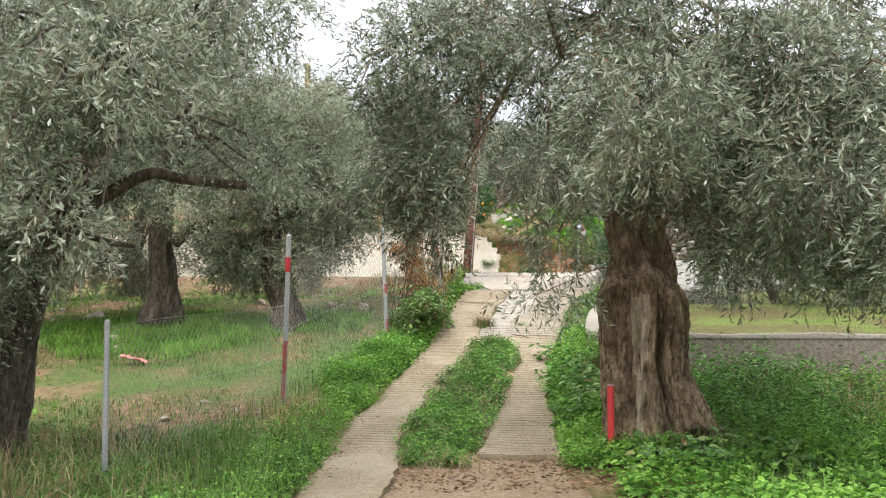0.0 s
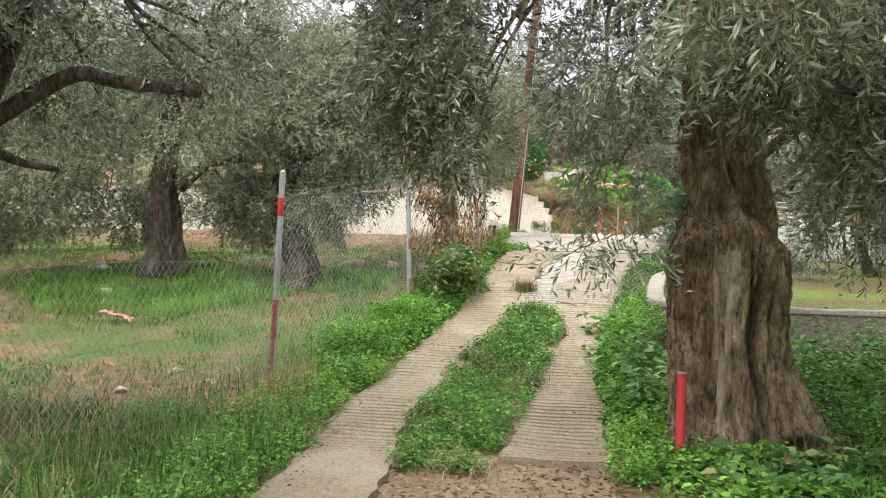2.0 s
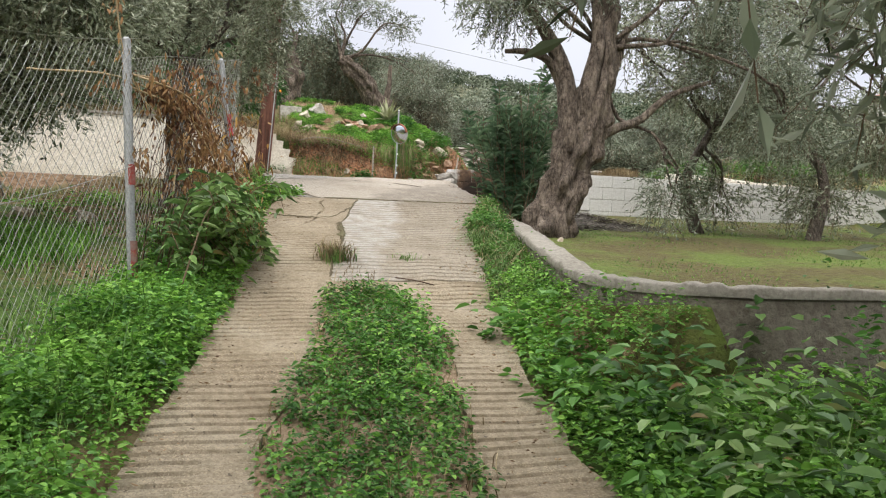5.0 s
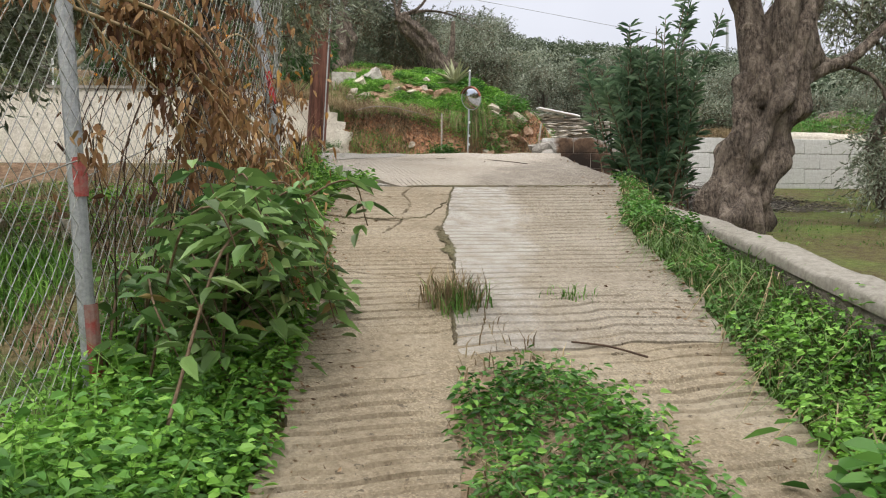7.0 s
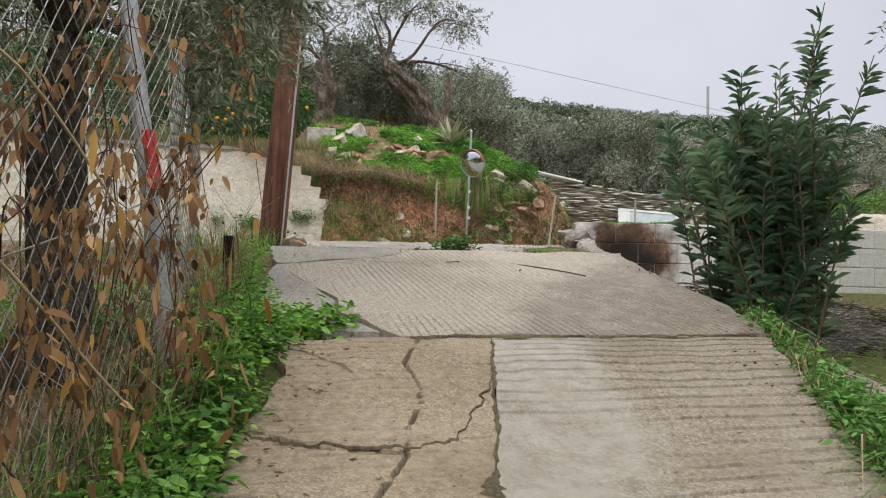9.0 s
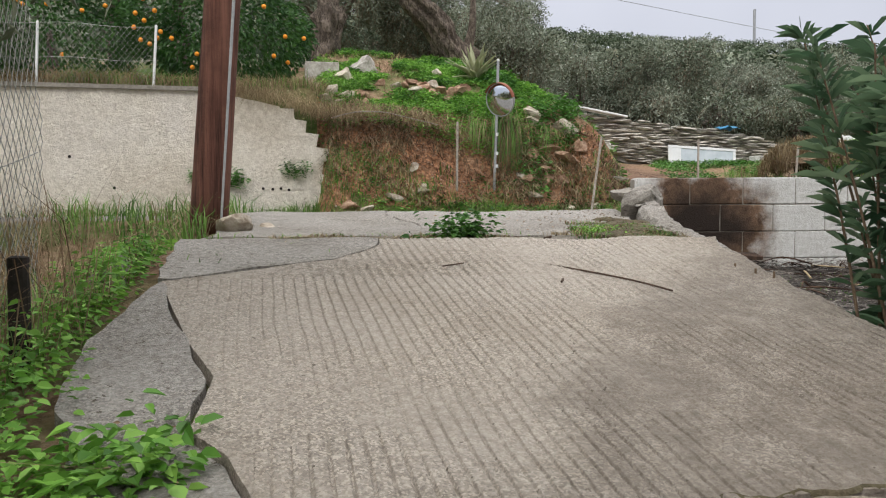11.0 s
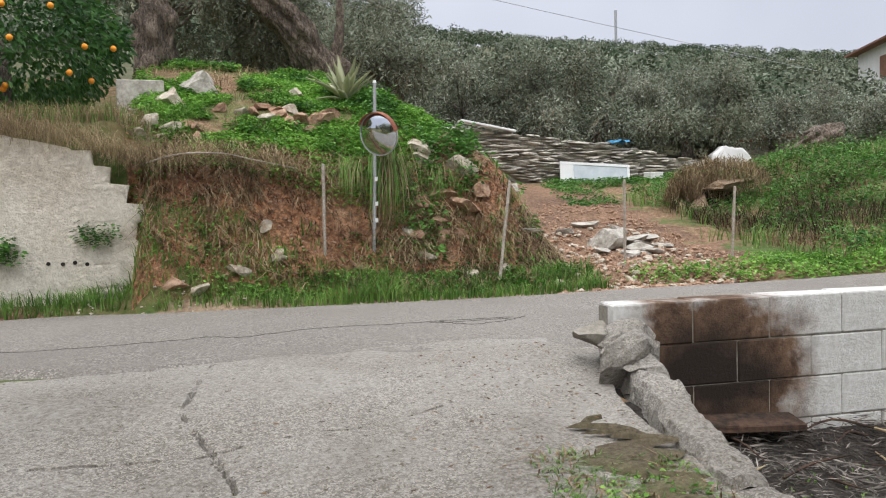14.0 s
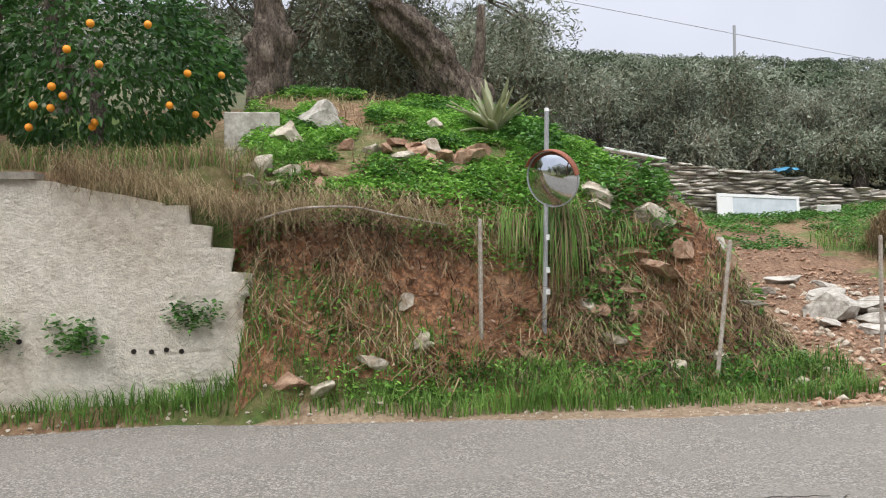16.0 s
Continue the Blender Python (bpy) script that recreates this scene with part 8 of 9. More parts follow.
def traffic_mirror():
    root = thing("traffic_mirror", None, "Round convex traffic mirror with orange hood on a steel post", "traffic mirror")
    root.location = (3.57, 27.02, 2.87)
    v, q = tube([(0, 0, -0.3), (0.06, 0, 1.2), (0.10, 0, 2.43)], [0.022] * 3, 14)
    part("pole", mesh_data("pole", v, q, M_GALV), root, "grey galvanised pole")
    v, q = tube([(0.10, 0, 2.43), (0.10, 0, 2.46)], [0.025, 0.018], 14)
    part("pole_cap", mesh_data("pole_cap", v, q, M_WHITE), root)
    # mirror head, built facing -y then turned
    turn = Matrix.Translation((0.09, -0.12, 1.80)) @ Matrix.Rotation(radians(-50), 4, 'Z') @ Matrix.Rotation(radians(13), 4, 'X')
    R = 0.25
    rings = []
    for k in range(13):
        f = k / 12
        rings.append((R * f, -0.075 * (1 - f * f)))
    n = 48
    a = np.arange(n) * 2 * np.pi / n
    v = np.concatenate([np.stack([max(rd, 0.001) * np.cos(a), np.full(n, yy), max(rd, 0.001) * np.sin(a)], -1) for rd, yy in rings])
    i, j = np.meshgrid(np.arange(12), np.arange(n), indexing="ij")
    q = np.stack([i * n + j, i * n + (j + 1) % n, (i + 1) * n + (j + 1) % n, (i + 1) * n + j], -1).reshape(-1, 4)
    ob = part("mirror_face", mesh_data("mirror_face", v, q, M_MIRROR, True), root, "silvered convex face")
    ob.matrix_local = turn
    prof_ = [(R, 0.0), (R + 0.008, -0.008), (R + 0.010, 0.02), (R + 0.002, 0.05), (R * 0.6, 0.09), (0.02, 0.1)]
    v = np.concatenate([np.stack([rd * np.cos(a), np.full(n, yy), rd * np.sin(a)], -1) for rd, yy in prof_])
    i, j = np.meshgrid(np.arange(len(prof_) - 1), np.arange(n), indexing="ij")
    q = np.stack([i * n + j, i * n + (j + 1) % n, (i + 1) * n + (j + 1) % n, (i + 1) * n + j], -1).reshape(-1, 4)
    ob = part("housing", mesh_data("housing", v, q, M_BACK, True), root, "grey plastic back")
    ob.matrix_local = turn
    # hood over the upper half
    b = np.linspace(radians(5), radians(150), 30)
    outer, inner = R + 0.020, R + 0.012
    v = np.concatenate([np.stack([rd * np.cos(b), np.full(30, yy), rd * np.sin(b)], -1) for rd, yy in ((inner, -0.05), (outer, -0.05), (outer, 0.03), (inner, 0.03))])
    i, j = np.meshgrid(np.arange(4), np.arange(29), indexing="ij")
    q = np.stack([i * 30 + j, i * 30 + j + 1, ((i + 1) % 4) * 30 + j + 1, ((i + 1) % 4) * 30 + j], -1).reshape(-1, 4)
    ob = part("hood", mesh_data("hood", v, q, M_RUBBER, True), root, "faded orange hood")
    ob.matrix_local = turn
    for z in (1.25, 0.95, 0.75, 1.8):
        v, q = tube([(0.05 + 0.02 * z, 0, z), (0.05 + 0.02 * z, 0, z + 0.05)], [0.028, 0.028], 12)
        part("clamp", mesh_data("clamp", v, q, M_WHITE), root, "pale clamp")


traffic_mirror()


# ---- shrubs ----
def oleander():
    r = np.random.default_rng(61)
    root = thing("oleander_bush", None, "Tall dark green oleander bush at the edge of the drive", "oleander")
    base = np.array([3.42, 17.87, 1.88])
    root.location = base
    stems, P, D = [], [], []
    for k in range(84):
        a, e = r.uniform(0, 6.28), r.uniform(0.03, 0.4)
        h = r.uniform(1.2, 2.25) if k < 68 else r.uniform(0.4, 1.1) if k < 78 else r.uniform(2.4, 2.9)
        e = e if h > 1.2 else e + 0.25
        foot = base + [r.normal(0.1, 0.2), r.normal(0.05, 0.2), 0]
        cx_ = math.cos(a) * e * h * 1.0 if k < 78 else r.uniform(0.25, 0.75)
        sy_ = math.sin(a) * e * h
        tip = foot + np.array([cx_ * (1.15 if cx_ > 0 else 0.85), sy_ * (0.8 if sy_ > 0 else 0.4), h])
        pp = smooth_path([foot, foot + (tip - foot) * 0.5 + [0, 0, 0.1], tip], 14)
        stems.append(tube(pp, np.linspace(0.010, 0.004, 14), 5, cap=False))
        for m in range(30):
            f = r.uniform(0.05, 1.0) ** 0.8
            i = f * 13
            i0 = min(int(i), 12)
            c = pp[i0] + (pp[i0 + 1] - pp[i0]) * (i - i0)
            ax = pp[i0 + 1] - pp[i0]
            ax /= np.linalg.norm(ax)
            for w in range(3):
                b = r.uniform(0, 6.28)
                out = np.array([math.cos(b), math.sin(b), 0])
                P.append(c)
                D.append(out * r.uniform(0.5, 1.05) + ax * r.uniform(0.5, 1.15))
    v, q = joined(stems)
    part("stemwork", mesh_data("stemwork", v - base, q, M_STEM, True), root, "thin grey-brown stems")
    P, D = np.array(P), np.array(D)
    v, q = leaves6(P, D, 0.185 * r.uniform(0.6, 1.25, len(P)), 0.022 * r.uniform(0.7, 1.2, len(P)), r, droop=0.38)
    part("foliage", mesh_data("foliage", v - base, q, M_OLEANDER), root, "long narrow dark leaves")


oleander()


def vine():
    """A withered climber over the fence, and the green pokeweed at its foot."""
    r = np.random.default_rng(62)
    root = thing("withered_vine", None, "Withered brown climbing vine hanging over the fence", "vine")
    base = np.array([-1.2, 13.6, 1.5])
    root.location = base
    stems, P = [], []
    arcs = [[(-2.1, 12.6, 2.75), (-1.5, 12.95, 2.8), (-1.0, 13.3, 2.55), (-0.55, 13.6, 2.1)], [(-1.5, 12.9, 2.75), (-1.1, 13.1, 2.6), (-0.8, 13.3, 2.2)], [(-1.6, 12.8, 4.2), (-1.55, 12.85, 3.2), (-1.4, 12.95, 2.7), (-1.0, 13.2, 2.3)],
            [(-1.45, 12.9, 2.5), (-1.3, 13.6, 2.9), (-0.95, 14.3, 2.7), (-0.6, 14.7, 2.2)], [(-1.2, 13.5, 1.5), (-1.15, 13.9, 2.4), (-0.9, 14.4, 3.0), (-0.6, 14.9, 2.6)], [(-1.2, 13.7, 1.5), (-0.9, 13.8, 2.1), (-0.65, 13.75, 2.2), (-0.45, 13.75, 1.9)]]
    for k in range(9):
        f = r.uniform(0, 1)
        x1, y1 = -1.2 + 0.45 * f + r.normal(0, 0.05), 13.3 + 0.5 * f
        arcs.append([(-1.5, 12.95, 2.85), (-1.3 + 0.3 * f, 13.1, 2.8 - 0.1 * f), (x1, y1, r.uniform(2.25, 2.6)), (x1 + 0.12, y1 + 0.15, r.uniform(1.8, 2.2))])
    for k in range(48):
        y0 = r.uniform(12.9, 16.2)
        x0 = fence_x(y0)
        z0 = np.interp(y0, [12.9, 16, 18], [1.35, 2.05, 2.4])
        h = r.uniform(0.4, 1.75)
        arcs.append([(x0 + r.normal(0, 0.08), y0, z0), (x0 + r.normal(0.02, 0.12), y0 + r.normal(0, 0.2), z0 + h * 0.5), (x0 + r.normal(0.06, 0.15), y0 + r.normal(0, 0.3), z0 + h), (x0 + r.normal(0.15, 0.18), y0 + r.normal(0, 0.4), z0 + h * r.uniform(0.4, 0.9))])
    for n, c in enumerate(arcs):
        p = smooth_path(c, 22)
        if n < 6 or 6 <= n < 15 and n % 2:
            lv, lq = tube(p, np.linspace(0.009, 0.003, 22), 5, cap=False)
            part("long_stem", mesh_data("long_stem", lv - base, lq, M_STRAW, True), root, "pale tan arching stem")
        else:
            stems.append(tube(p, np.linspace(0.003, 0.0015, 22), 4, cap=False))
        for i in r.integers(5, 22, 9 if n < 15 else 3):
            # curled leaves hang in bunches
            m = int(r.integers(5, 13))
            drop = np.abs(r.normal(0, 0.07, (m, 1))) * np.array([0, 0, -1.0])
            P.extend(p[i] + r.normal(0, 0.025, (m, 3)) + drop)
        for i in range(4, 22):
            for m in range(2 if n < 15 else 1):
                if r.uniform() < (0.9 if n < 6 else 0.6 if p[i][2] > 2.15 else 0.5 if p[i][1] > 13.9 else 0.15):
                    P.append(p[i] + r.normal(0, 0.06, 3))
    v, q = joined(stems)
    part("stem_tangle", mesh_data("stem_tangle", v - base, q, M_VINE, True), root, "thin dark dry stems")
    P = np.array(P)
    P = P[(P[:, 2] > np.interp(P[:, 1], [13, 14.5, 16, 18], [2.0, 2.0, 2.15, 2.3])) | (r.uniform(0, 1, len(P)) < np.interp(P[:, 1], [13.5, 15], [0.03, 0.25]))]
    D = r.normal(0, 0.5, P.shape) + np.array([0, 0, -0.9])
    v, q = leaves6(P, D, 0.05 * r.uniform(0.4, 1.5, len(P)), 0.026 * r.uniform(0.5, 1.3, len(P)), r, nrm=r.normal(0, 1, P.shape), droop=0.3)
    part("dead_leaves", mesh_data("dead_leaves", v - base, q, M_BROWN_LEAF), root, "curled rust-brown leaves")

    n = 60
    yy = r.uniform(14.2, 16.6, n)
    P = np.stack([fence_x(yy) + 0.1 + np.abs(r.normal(0, 0.18, n)), yy, np.interp(yy, [12.9, 15.2], [1.7, 2.2]) + r.uniform(-0.2, 0.8, n)], -1)
    v, q = leaves6(P, r.normal(0, 0.5, P.shape) + np.array([0, 0, -0.8]), 0.07 * r.uniform(0.5, 1.2, n), 0.026 * r.uniform(0.6, 1.2, n), r, nrm=r.normal(0, 1, P.shape), droop=0.5)
    tagged(part("yellow_leaves", mesh_data("yellow_leaves", v - base, q, M_OCHRE_LEAF), root, "large curled ochre leaves"), kind="stuff")

    root = thing("pokeweed_bush", None, "Broad-leaved green bush drooping over the drive", "bush")
    base = np.array([-1.1, 13.35, 1.3])
    root.location = base
    stems, P, D = [], [], []
    for k in range(84):
        a = r.uniform(-1.4, 1.5)
        foot = base + [r.normal(0, 0.12), r.normal(0, 0.35), 0]
        L = r.uniform(0.5, 1.05)
        tip = foot + np.array([math.cos(a) * L * 0.52, math.sin(a) * L * 0.75, r.uniform(0.15, 0.8)])
        p = smooth_path([foot, foot + (tip - foot) * 0.5 + [0, 0, 0.22], tip, tip + [0.08, 0.02, -0.2]], 16)
        stems.append(tube(p, np.linspace(0.006, 0.0025, 16), 6, cap=False))
        for i in range(1, 16):
            for m in range(2):
                b = r.uniform(0, 6.28)
                P.append(p[i] + r.normal(0, 0.03, 3))
                D.append([math.cos(b), math.sin(b), r.uniform(-0.35, 0.35)])
    v, q = joined(stems)
    part("stemwork", mesh_data("stemwork", v - base, q, M_STEM, True), root, "reddish brown stems")
    P, D = np.array(P), np.array(D)
    v, q = leaves6(P, D, 0.118 * r.uniform(0.45, 1.25, len(P)), 0.056 * r.uniform(0.7, 1.15, len(P)), r, droop=0.3)
    part("foliage", mesh_data("foliage", v - base, q, M_BUSH), root, "broad pointed leaves")
    for k in range(26):
        # drooping spikes of shrivelled berries, most of them over the drive
        c = base + np.array([r.uniform(0.25, 0.66), r.uniform(-0.25, 0.6), r.uniform(0.3, 0.65)]) if k < 16 else np.array(P[int(r.integers(0, len(P)))]) + [0.05, -0.03, 0]
        m = int(r.integers(14, 30))
        t = np.linspace(0, r.uniform(0.1, 0.24), m)
        Q = c + np.stack([0.25 * t + r.normal(0, 0.007, m), r.normal(0, 0.007, m), -t], -1)
        v, q = leaves6(Q, r.normal(0, 1, Q.shape), 0.02 * r.uniform(0.6, 1.5, m), 0.012, r, nrm=r.normal(0, 1, Q.shape))
        sv, sq = tube(np.array([c + [-0.06, 0, 0.04], c, c + [0.25 * t[-1], 0, -t[-1]]]), [0.0025, 0.002, 0.001], 4, cap=False)
        v, q = joined([(v, q), (sv, sq)])
        part("berry_spike", mesh_data("berry_spike", v - base, q, M_BROWN_LEAF), root, "withered dark red berry spike")

vine()


def agave():
    r = np.random.default_rng(63)
    root = thing("agave", None, "Variegated agave with spiky cream-edged leaves on the bank", "agave")
    base = np.array([3.85, 29.35, float(on(3.85, 29.35)) + 0.03])
    root.location = base
    for k in range(26):
        a, e, L = r.uniform(0, 6.28), r.uniform(0.3, 1.45), r.uniform(0.45, 0.8)
        d = np.array([math.cos(a) * math.sin(e), math.sin(a) * math.sin(e), math.cos(e)])
        p = smooth_path([(0, 0, 0), d * L * 0.5, d * L + [0, 0, -0.07 * math.sin(e)]], 8)
        s = np.array([-math.sin(a), math.cos(a), 0])
        w = np.array([0.04, 0.055, 0.062, 0.06, 0.052, 0.038, 0.02, 0.002])[:, None]
        cup = np.array([0, 0, 0.016])
        rows = np.stack([p - s * w, p - s * w * 0.4 - cup, p + s * w * 0.4 - cup, p + s * w, p + s * w * 0.4 - cup * 1.6, p - s * w * 0.4 - cup * 1.6], 1)
        n = 6
        i, j = np.meshgrid(np.arange(7), np.arange(n), indexing="ij")
        q = np.stack([i * n + j, i * n + (j + 1) % n, (i + 1) * n + (j + 1) % n, (i + 1) * n + j], -1).reshape(-1, 4)
        part("leaf", mesh_data("leaf", rows.reshape(-1, 3), q, M_AGAVE, True), root)


agave()


def orange_tree(cx, cy, cz, rx, rz, seed, fruit, label):
    r = np.random.default_rng(seed)
    root = thing("orange_tree", None, label, "orange tree", "orange trees")
    base = np.array([cx, cy, float(on(cx, cy))])
    root.location = base
    v, q = tube([base - [0, 0, 0.2], base + [0.05, 0, 0.6], np.array([cx, cy, cz])], [0.11, 0.09, 0.05], 12, 0.4)
    part("trunk", mesh_data("trunk", v - base, q, M_BARK_DARK, True), root)
    n = 9000
    u = r.normal(0, 1, (n, 3))
    u /= np.linalg.norm(u, axis=1, keepdims=True)
    bump = 1 + 0.22 * lattice(u[:, 0] * 2.5 + seed, u[:, 2] * 2.5 + u[:, 1] * 2.0, seed)
    rad = r.uniform(0.62, 1, n) ** 0.5 * bump
    P = np.array([cx, cy, cz]) + u * rad[:, None] * np.array([rx, rx * 0.85, rz])
    D = u + r.normal(0, 0.6, u.shape) + np.array([0, 0, -0.25])
    v, q = leaves6(P, D, 0.10 * r.uniform(0.7, 1.2, n), 0.05, r, nrm=u + r.normal(0, 0.5, u.shape))
    part("crown", mesh_data("crown", v - base, q, M_ORANGE_LEAF), root, "glossy dark leaves")
    bm = bmesh.new()
    bmesh.ops.create_uvsphere(bm, u_segments=12, v_segments=8, radius=0.04)
    me = bpy.data.meshes.new("orange")
    bm.to_mesh(me)
    bm.free()
    me.materials.append(M_ORANGE)
    for p in me.polygons:
        p.use_smooth = True
    for k in range(fruit):
        a, e = r.uniform(-2.6, -0.4), r.uniform(-0.75, 0.35)
        d = np.array([math.cos(a) * math.cos(e), math.sin(a) * math.cos(e), math.sin(e)])
        ob = part("orange", me, root)
        ob.location = Vector(np.array([cx, cy, cz]) - base + d * np.array([rx, rx * 0.85, rz]) * 1.02)


orange_tree(-0.75, 29.7, 6.2, 1.6, 1.2, 71, 26, "Round orange tree hung with ripe fruit above the wall")
orange_tree(-3.9, 30.6, 6.3, 1.6, 1.2, 72, 14, "Round orange tree with a few fruit behind the wall")

# ---- trees farther off ----
tree("olive_tree", [(4.05, 31.7, 5.7), (3.95, 31.7, 6.3), (3.55, 31.7, 6.95), (3.0, 31.7, 7.5), (2.75, 31.7, 7.7)], [0.5, 0.34, 0.28, 0.24, 0.14],
     [((2.3, 31.7, 9.1), (0.7, 0.7, 0.45), 0.5), ((3.6, 31.7, 9.4), (0.8, 0.7, 0.5), 0.6), ((4.7, 31.7, 9.0), (0.6, 0.6, 0.4), 0.4), ((3.0, 32, 10.0), (0.9, 0.7, 0.4), 0.5), ((5.4, 32.5, 7.6), (0.8, 0.8, 0.7), 0.6)],
     "Pollarded old olive with a bare leaning trunk on the bank", 900, 9, 0.10, 0.028, M_BARK_MID, M_OLIVE, seed=81, knots=1.8, flutes=5, sides=44, sub=2, limbs=[([(4.1, 31.7, 6.1), (4.3, 31.6, 6.8), (4.35, 31.6, 7.6)], 0.12, 0.06)])
tree("olive_tree", [(1.1, 31.6, 5.0), (1.15, 31.6, 6.0), (1.25, 31.6, 6.9), (1.2, 31.6, 7.7)], [0.36, 0.27, 0.24, 0.16],
     [((0.7, 31.8, 9.2), (0.8, 0.8, 0.8), 1), ((-0.2, 32.0, 8.6), (0.9, 1.0, 0.8), 1), ((1.5, 32.4, 8.6), (0.5, 0.5, 0.5), 0.3)],
     "Old olive with a thick pollarded trunk behind the bank", 650, 9, 0.10, 0.028, M_BARK_MID, M_OLIVE, seed=82, knots=1.6, flutes=4)


def grove_tree(x, y, h, w, seed, leaf=0.12, twigs=900, foliage=None, trunk_r=0.17, label="Grey-green olive tree in the grove", low=0.45):
    r = np.random.default_rng(seed)
    z = float(on(x, y))
    cl = []
    for k in range(11):
        a = r.uniform(0, 6.28)
        d = r.uniform(0.1, 0.85) ** 0.7 * w
        cl.append(((x + math.cos(a) * d, y + math.sin(a) * d, z + h * r.uniform(low, 0.95)), (w * r.uniform(0.2, 0.36), w * r.uniform(0.2, 0.36), h * r.uniform(0.09, 0.17)), 1.0))
    return tree("olive_tree", [(x, y, z - 0.2), (x + r.normal(0, 0.1), y, z + h * 0.2), (x + r.normal(0, 0.2), y, z + h * 0.42)], [trunk_r * 1.5, trunk_r, trunk_r * 0.7], cl, label, int(twigs * 1.5), 8, leaf, leaf * 0.3, M_BARK_DARK, foliage or M_OLIVE_WARM, seed=seed, sides=16, rings=16, sub=1, scatter=leaf / 0.065)


for k, (x, y, h, w, lf, tw) in enumerate([(-4.15, 20.2, 5.2, 2.0, 0.11, 1100), (-10.6, 17.0, 6.0, 2.4, 0.11, 1300), (-9.5, 10.5, 6.0, 2.4, 0.11, 1100), (-8.5, 19.5, 5.8, 2.4, 0.12, 1100), (-12, 15, 6, 2.6, 0.14, 900), (-1.9, 33.5, 6.0, 2.6, 0.14, 1100), (-6.5, 31.5, 6.2, 2.6, 0.14, 1200), (-10.5, 30.5, 6.2, 2.8, 0.15, 1100),
                                         (-15, 30, 6.5, 3.0, 0.16, 900), (-4.0, 37.5, 7.5, 3.0, 0.16, 1100), (-14, 21, 6.0, 2.6, 0.16, 900), (-17, 12, 6.0, 2.8, 0.16, 800), (-20, 33, 7, 3.2, 0.18, 800), (-9.5, 37, 8, 3.2, 0.17, 1000)]):
    grove_tree(x, y, h, w, 900 + k, lf, tw, trunk_r=0.10 if k == 0 else 0.17)
for k, (x, y, h, w, lf, tw) in enumerate([(8.0, 16.8, 4.6, 1.9, 0.09, 1600), (7.0, 18.2, 4.2, 1.5, 0.09, 900), (10.5, 17.5, 5.2, 2.2, 0.10, 1300), (12.5, 14.0, 5.5, 2.3, 0.11, 1100), (15, 18.5, 5.5, 2.5, 0.13, 900), (10.0, 12.8, 5.0, 1.9, 0.10, 900), (18, 14, 6, 2.6, 0.15, 700)]):
    grove_tree(x, y, h, w, 940 + k, lf, tw, M_OLIVE_WARM, 0.08, low=0.06)
for k, (x, y, h, w, lf, tw) in enumerate([(7.2, 42.5, 3.0, 2.0, 0.13, 1100), (10.2, 41.5, 2.7, 1.9, 0.13, 1100), (13.4, 41.0, 2.9, 2.0, 0.13, 1100), (16.9, 41.5, 2.6, 1.9, 0.13, 1100), (20.2, 41, 2.8, 2.0, 0.14, 1000), (4.6, 38.5, 3.0, 1.8, 0.13, 900), (23.8, 42, 2.8, 1.9, 0.15, 800), (6.2, 35.8, 3.2, 1.6, 0.13, 700), (1.8, 38.5, 3.5, 2.0, 0.15, 700), (27.8, 41, 3, 2.0, 0.16, 800),
                                         (26, 36, 3.0, 1.8, 0.15, 700), (31, 38, 3.6, 2.2, 0.17, 700)]):
    up = 0.8 if x > 21 else 1.18 if x > 6.5 and y > 40 else 1.0
    grove_tree(x, y, h * up, w * (0.4 * up + 0.6), 970 + k, lf, int(tw * up), (M_OLIVE_FAR, M_OLIVE, M_HILL)[k % 3], 0.26, low=0.45)
for k, (x, y) in enumerate([(9.0, 45.5), (12.2, 44.8), (15.6, 45.6), (19.0, 44.6), (22.4, 45.8), (26.0, 44.9), (30.0, 45.5), (34.0, 44.0), (11.0, 49.5), (16.5, 50.0), (21.8, 49.3), (27.5, 50.2), (33.0, 49.0), (5.6, 46.8), (14.8, 40.3), (18.3, 40.4), (11.9, 40.2)]):
    grove_tree(x, y, (2.7 + 0.8 * ((k * 7) % 5) / 4) * (0.75 if x > 25 or 40 < y < 40.5 else 1.0), 1.9 + 0.35 * (k % 3), 990 + k, 0.15, 1100, (M_OLIVE_FAR, M_HILL, M_OLIVE, M_HILL)[k % 4], 0.2, low=0.4)


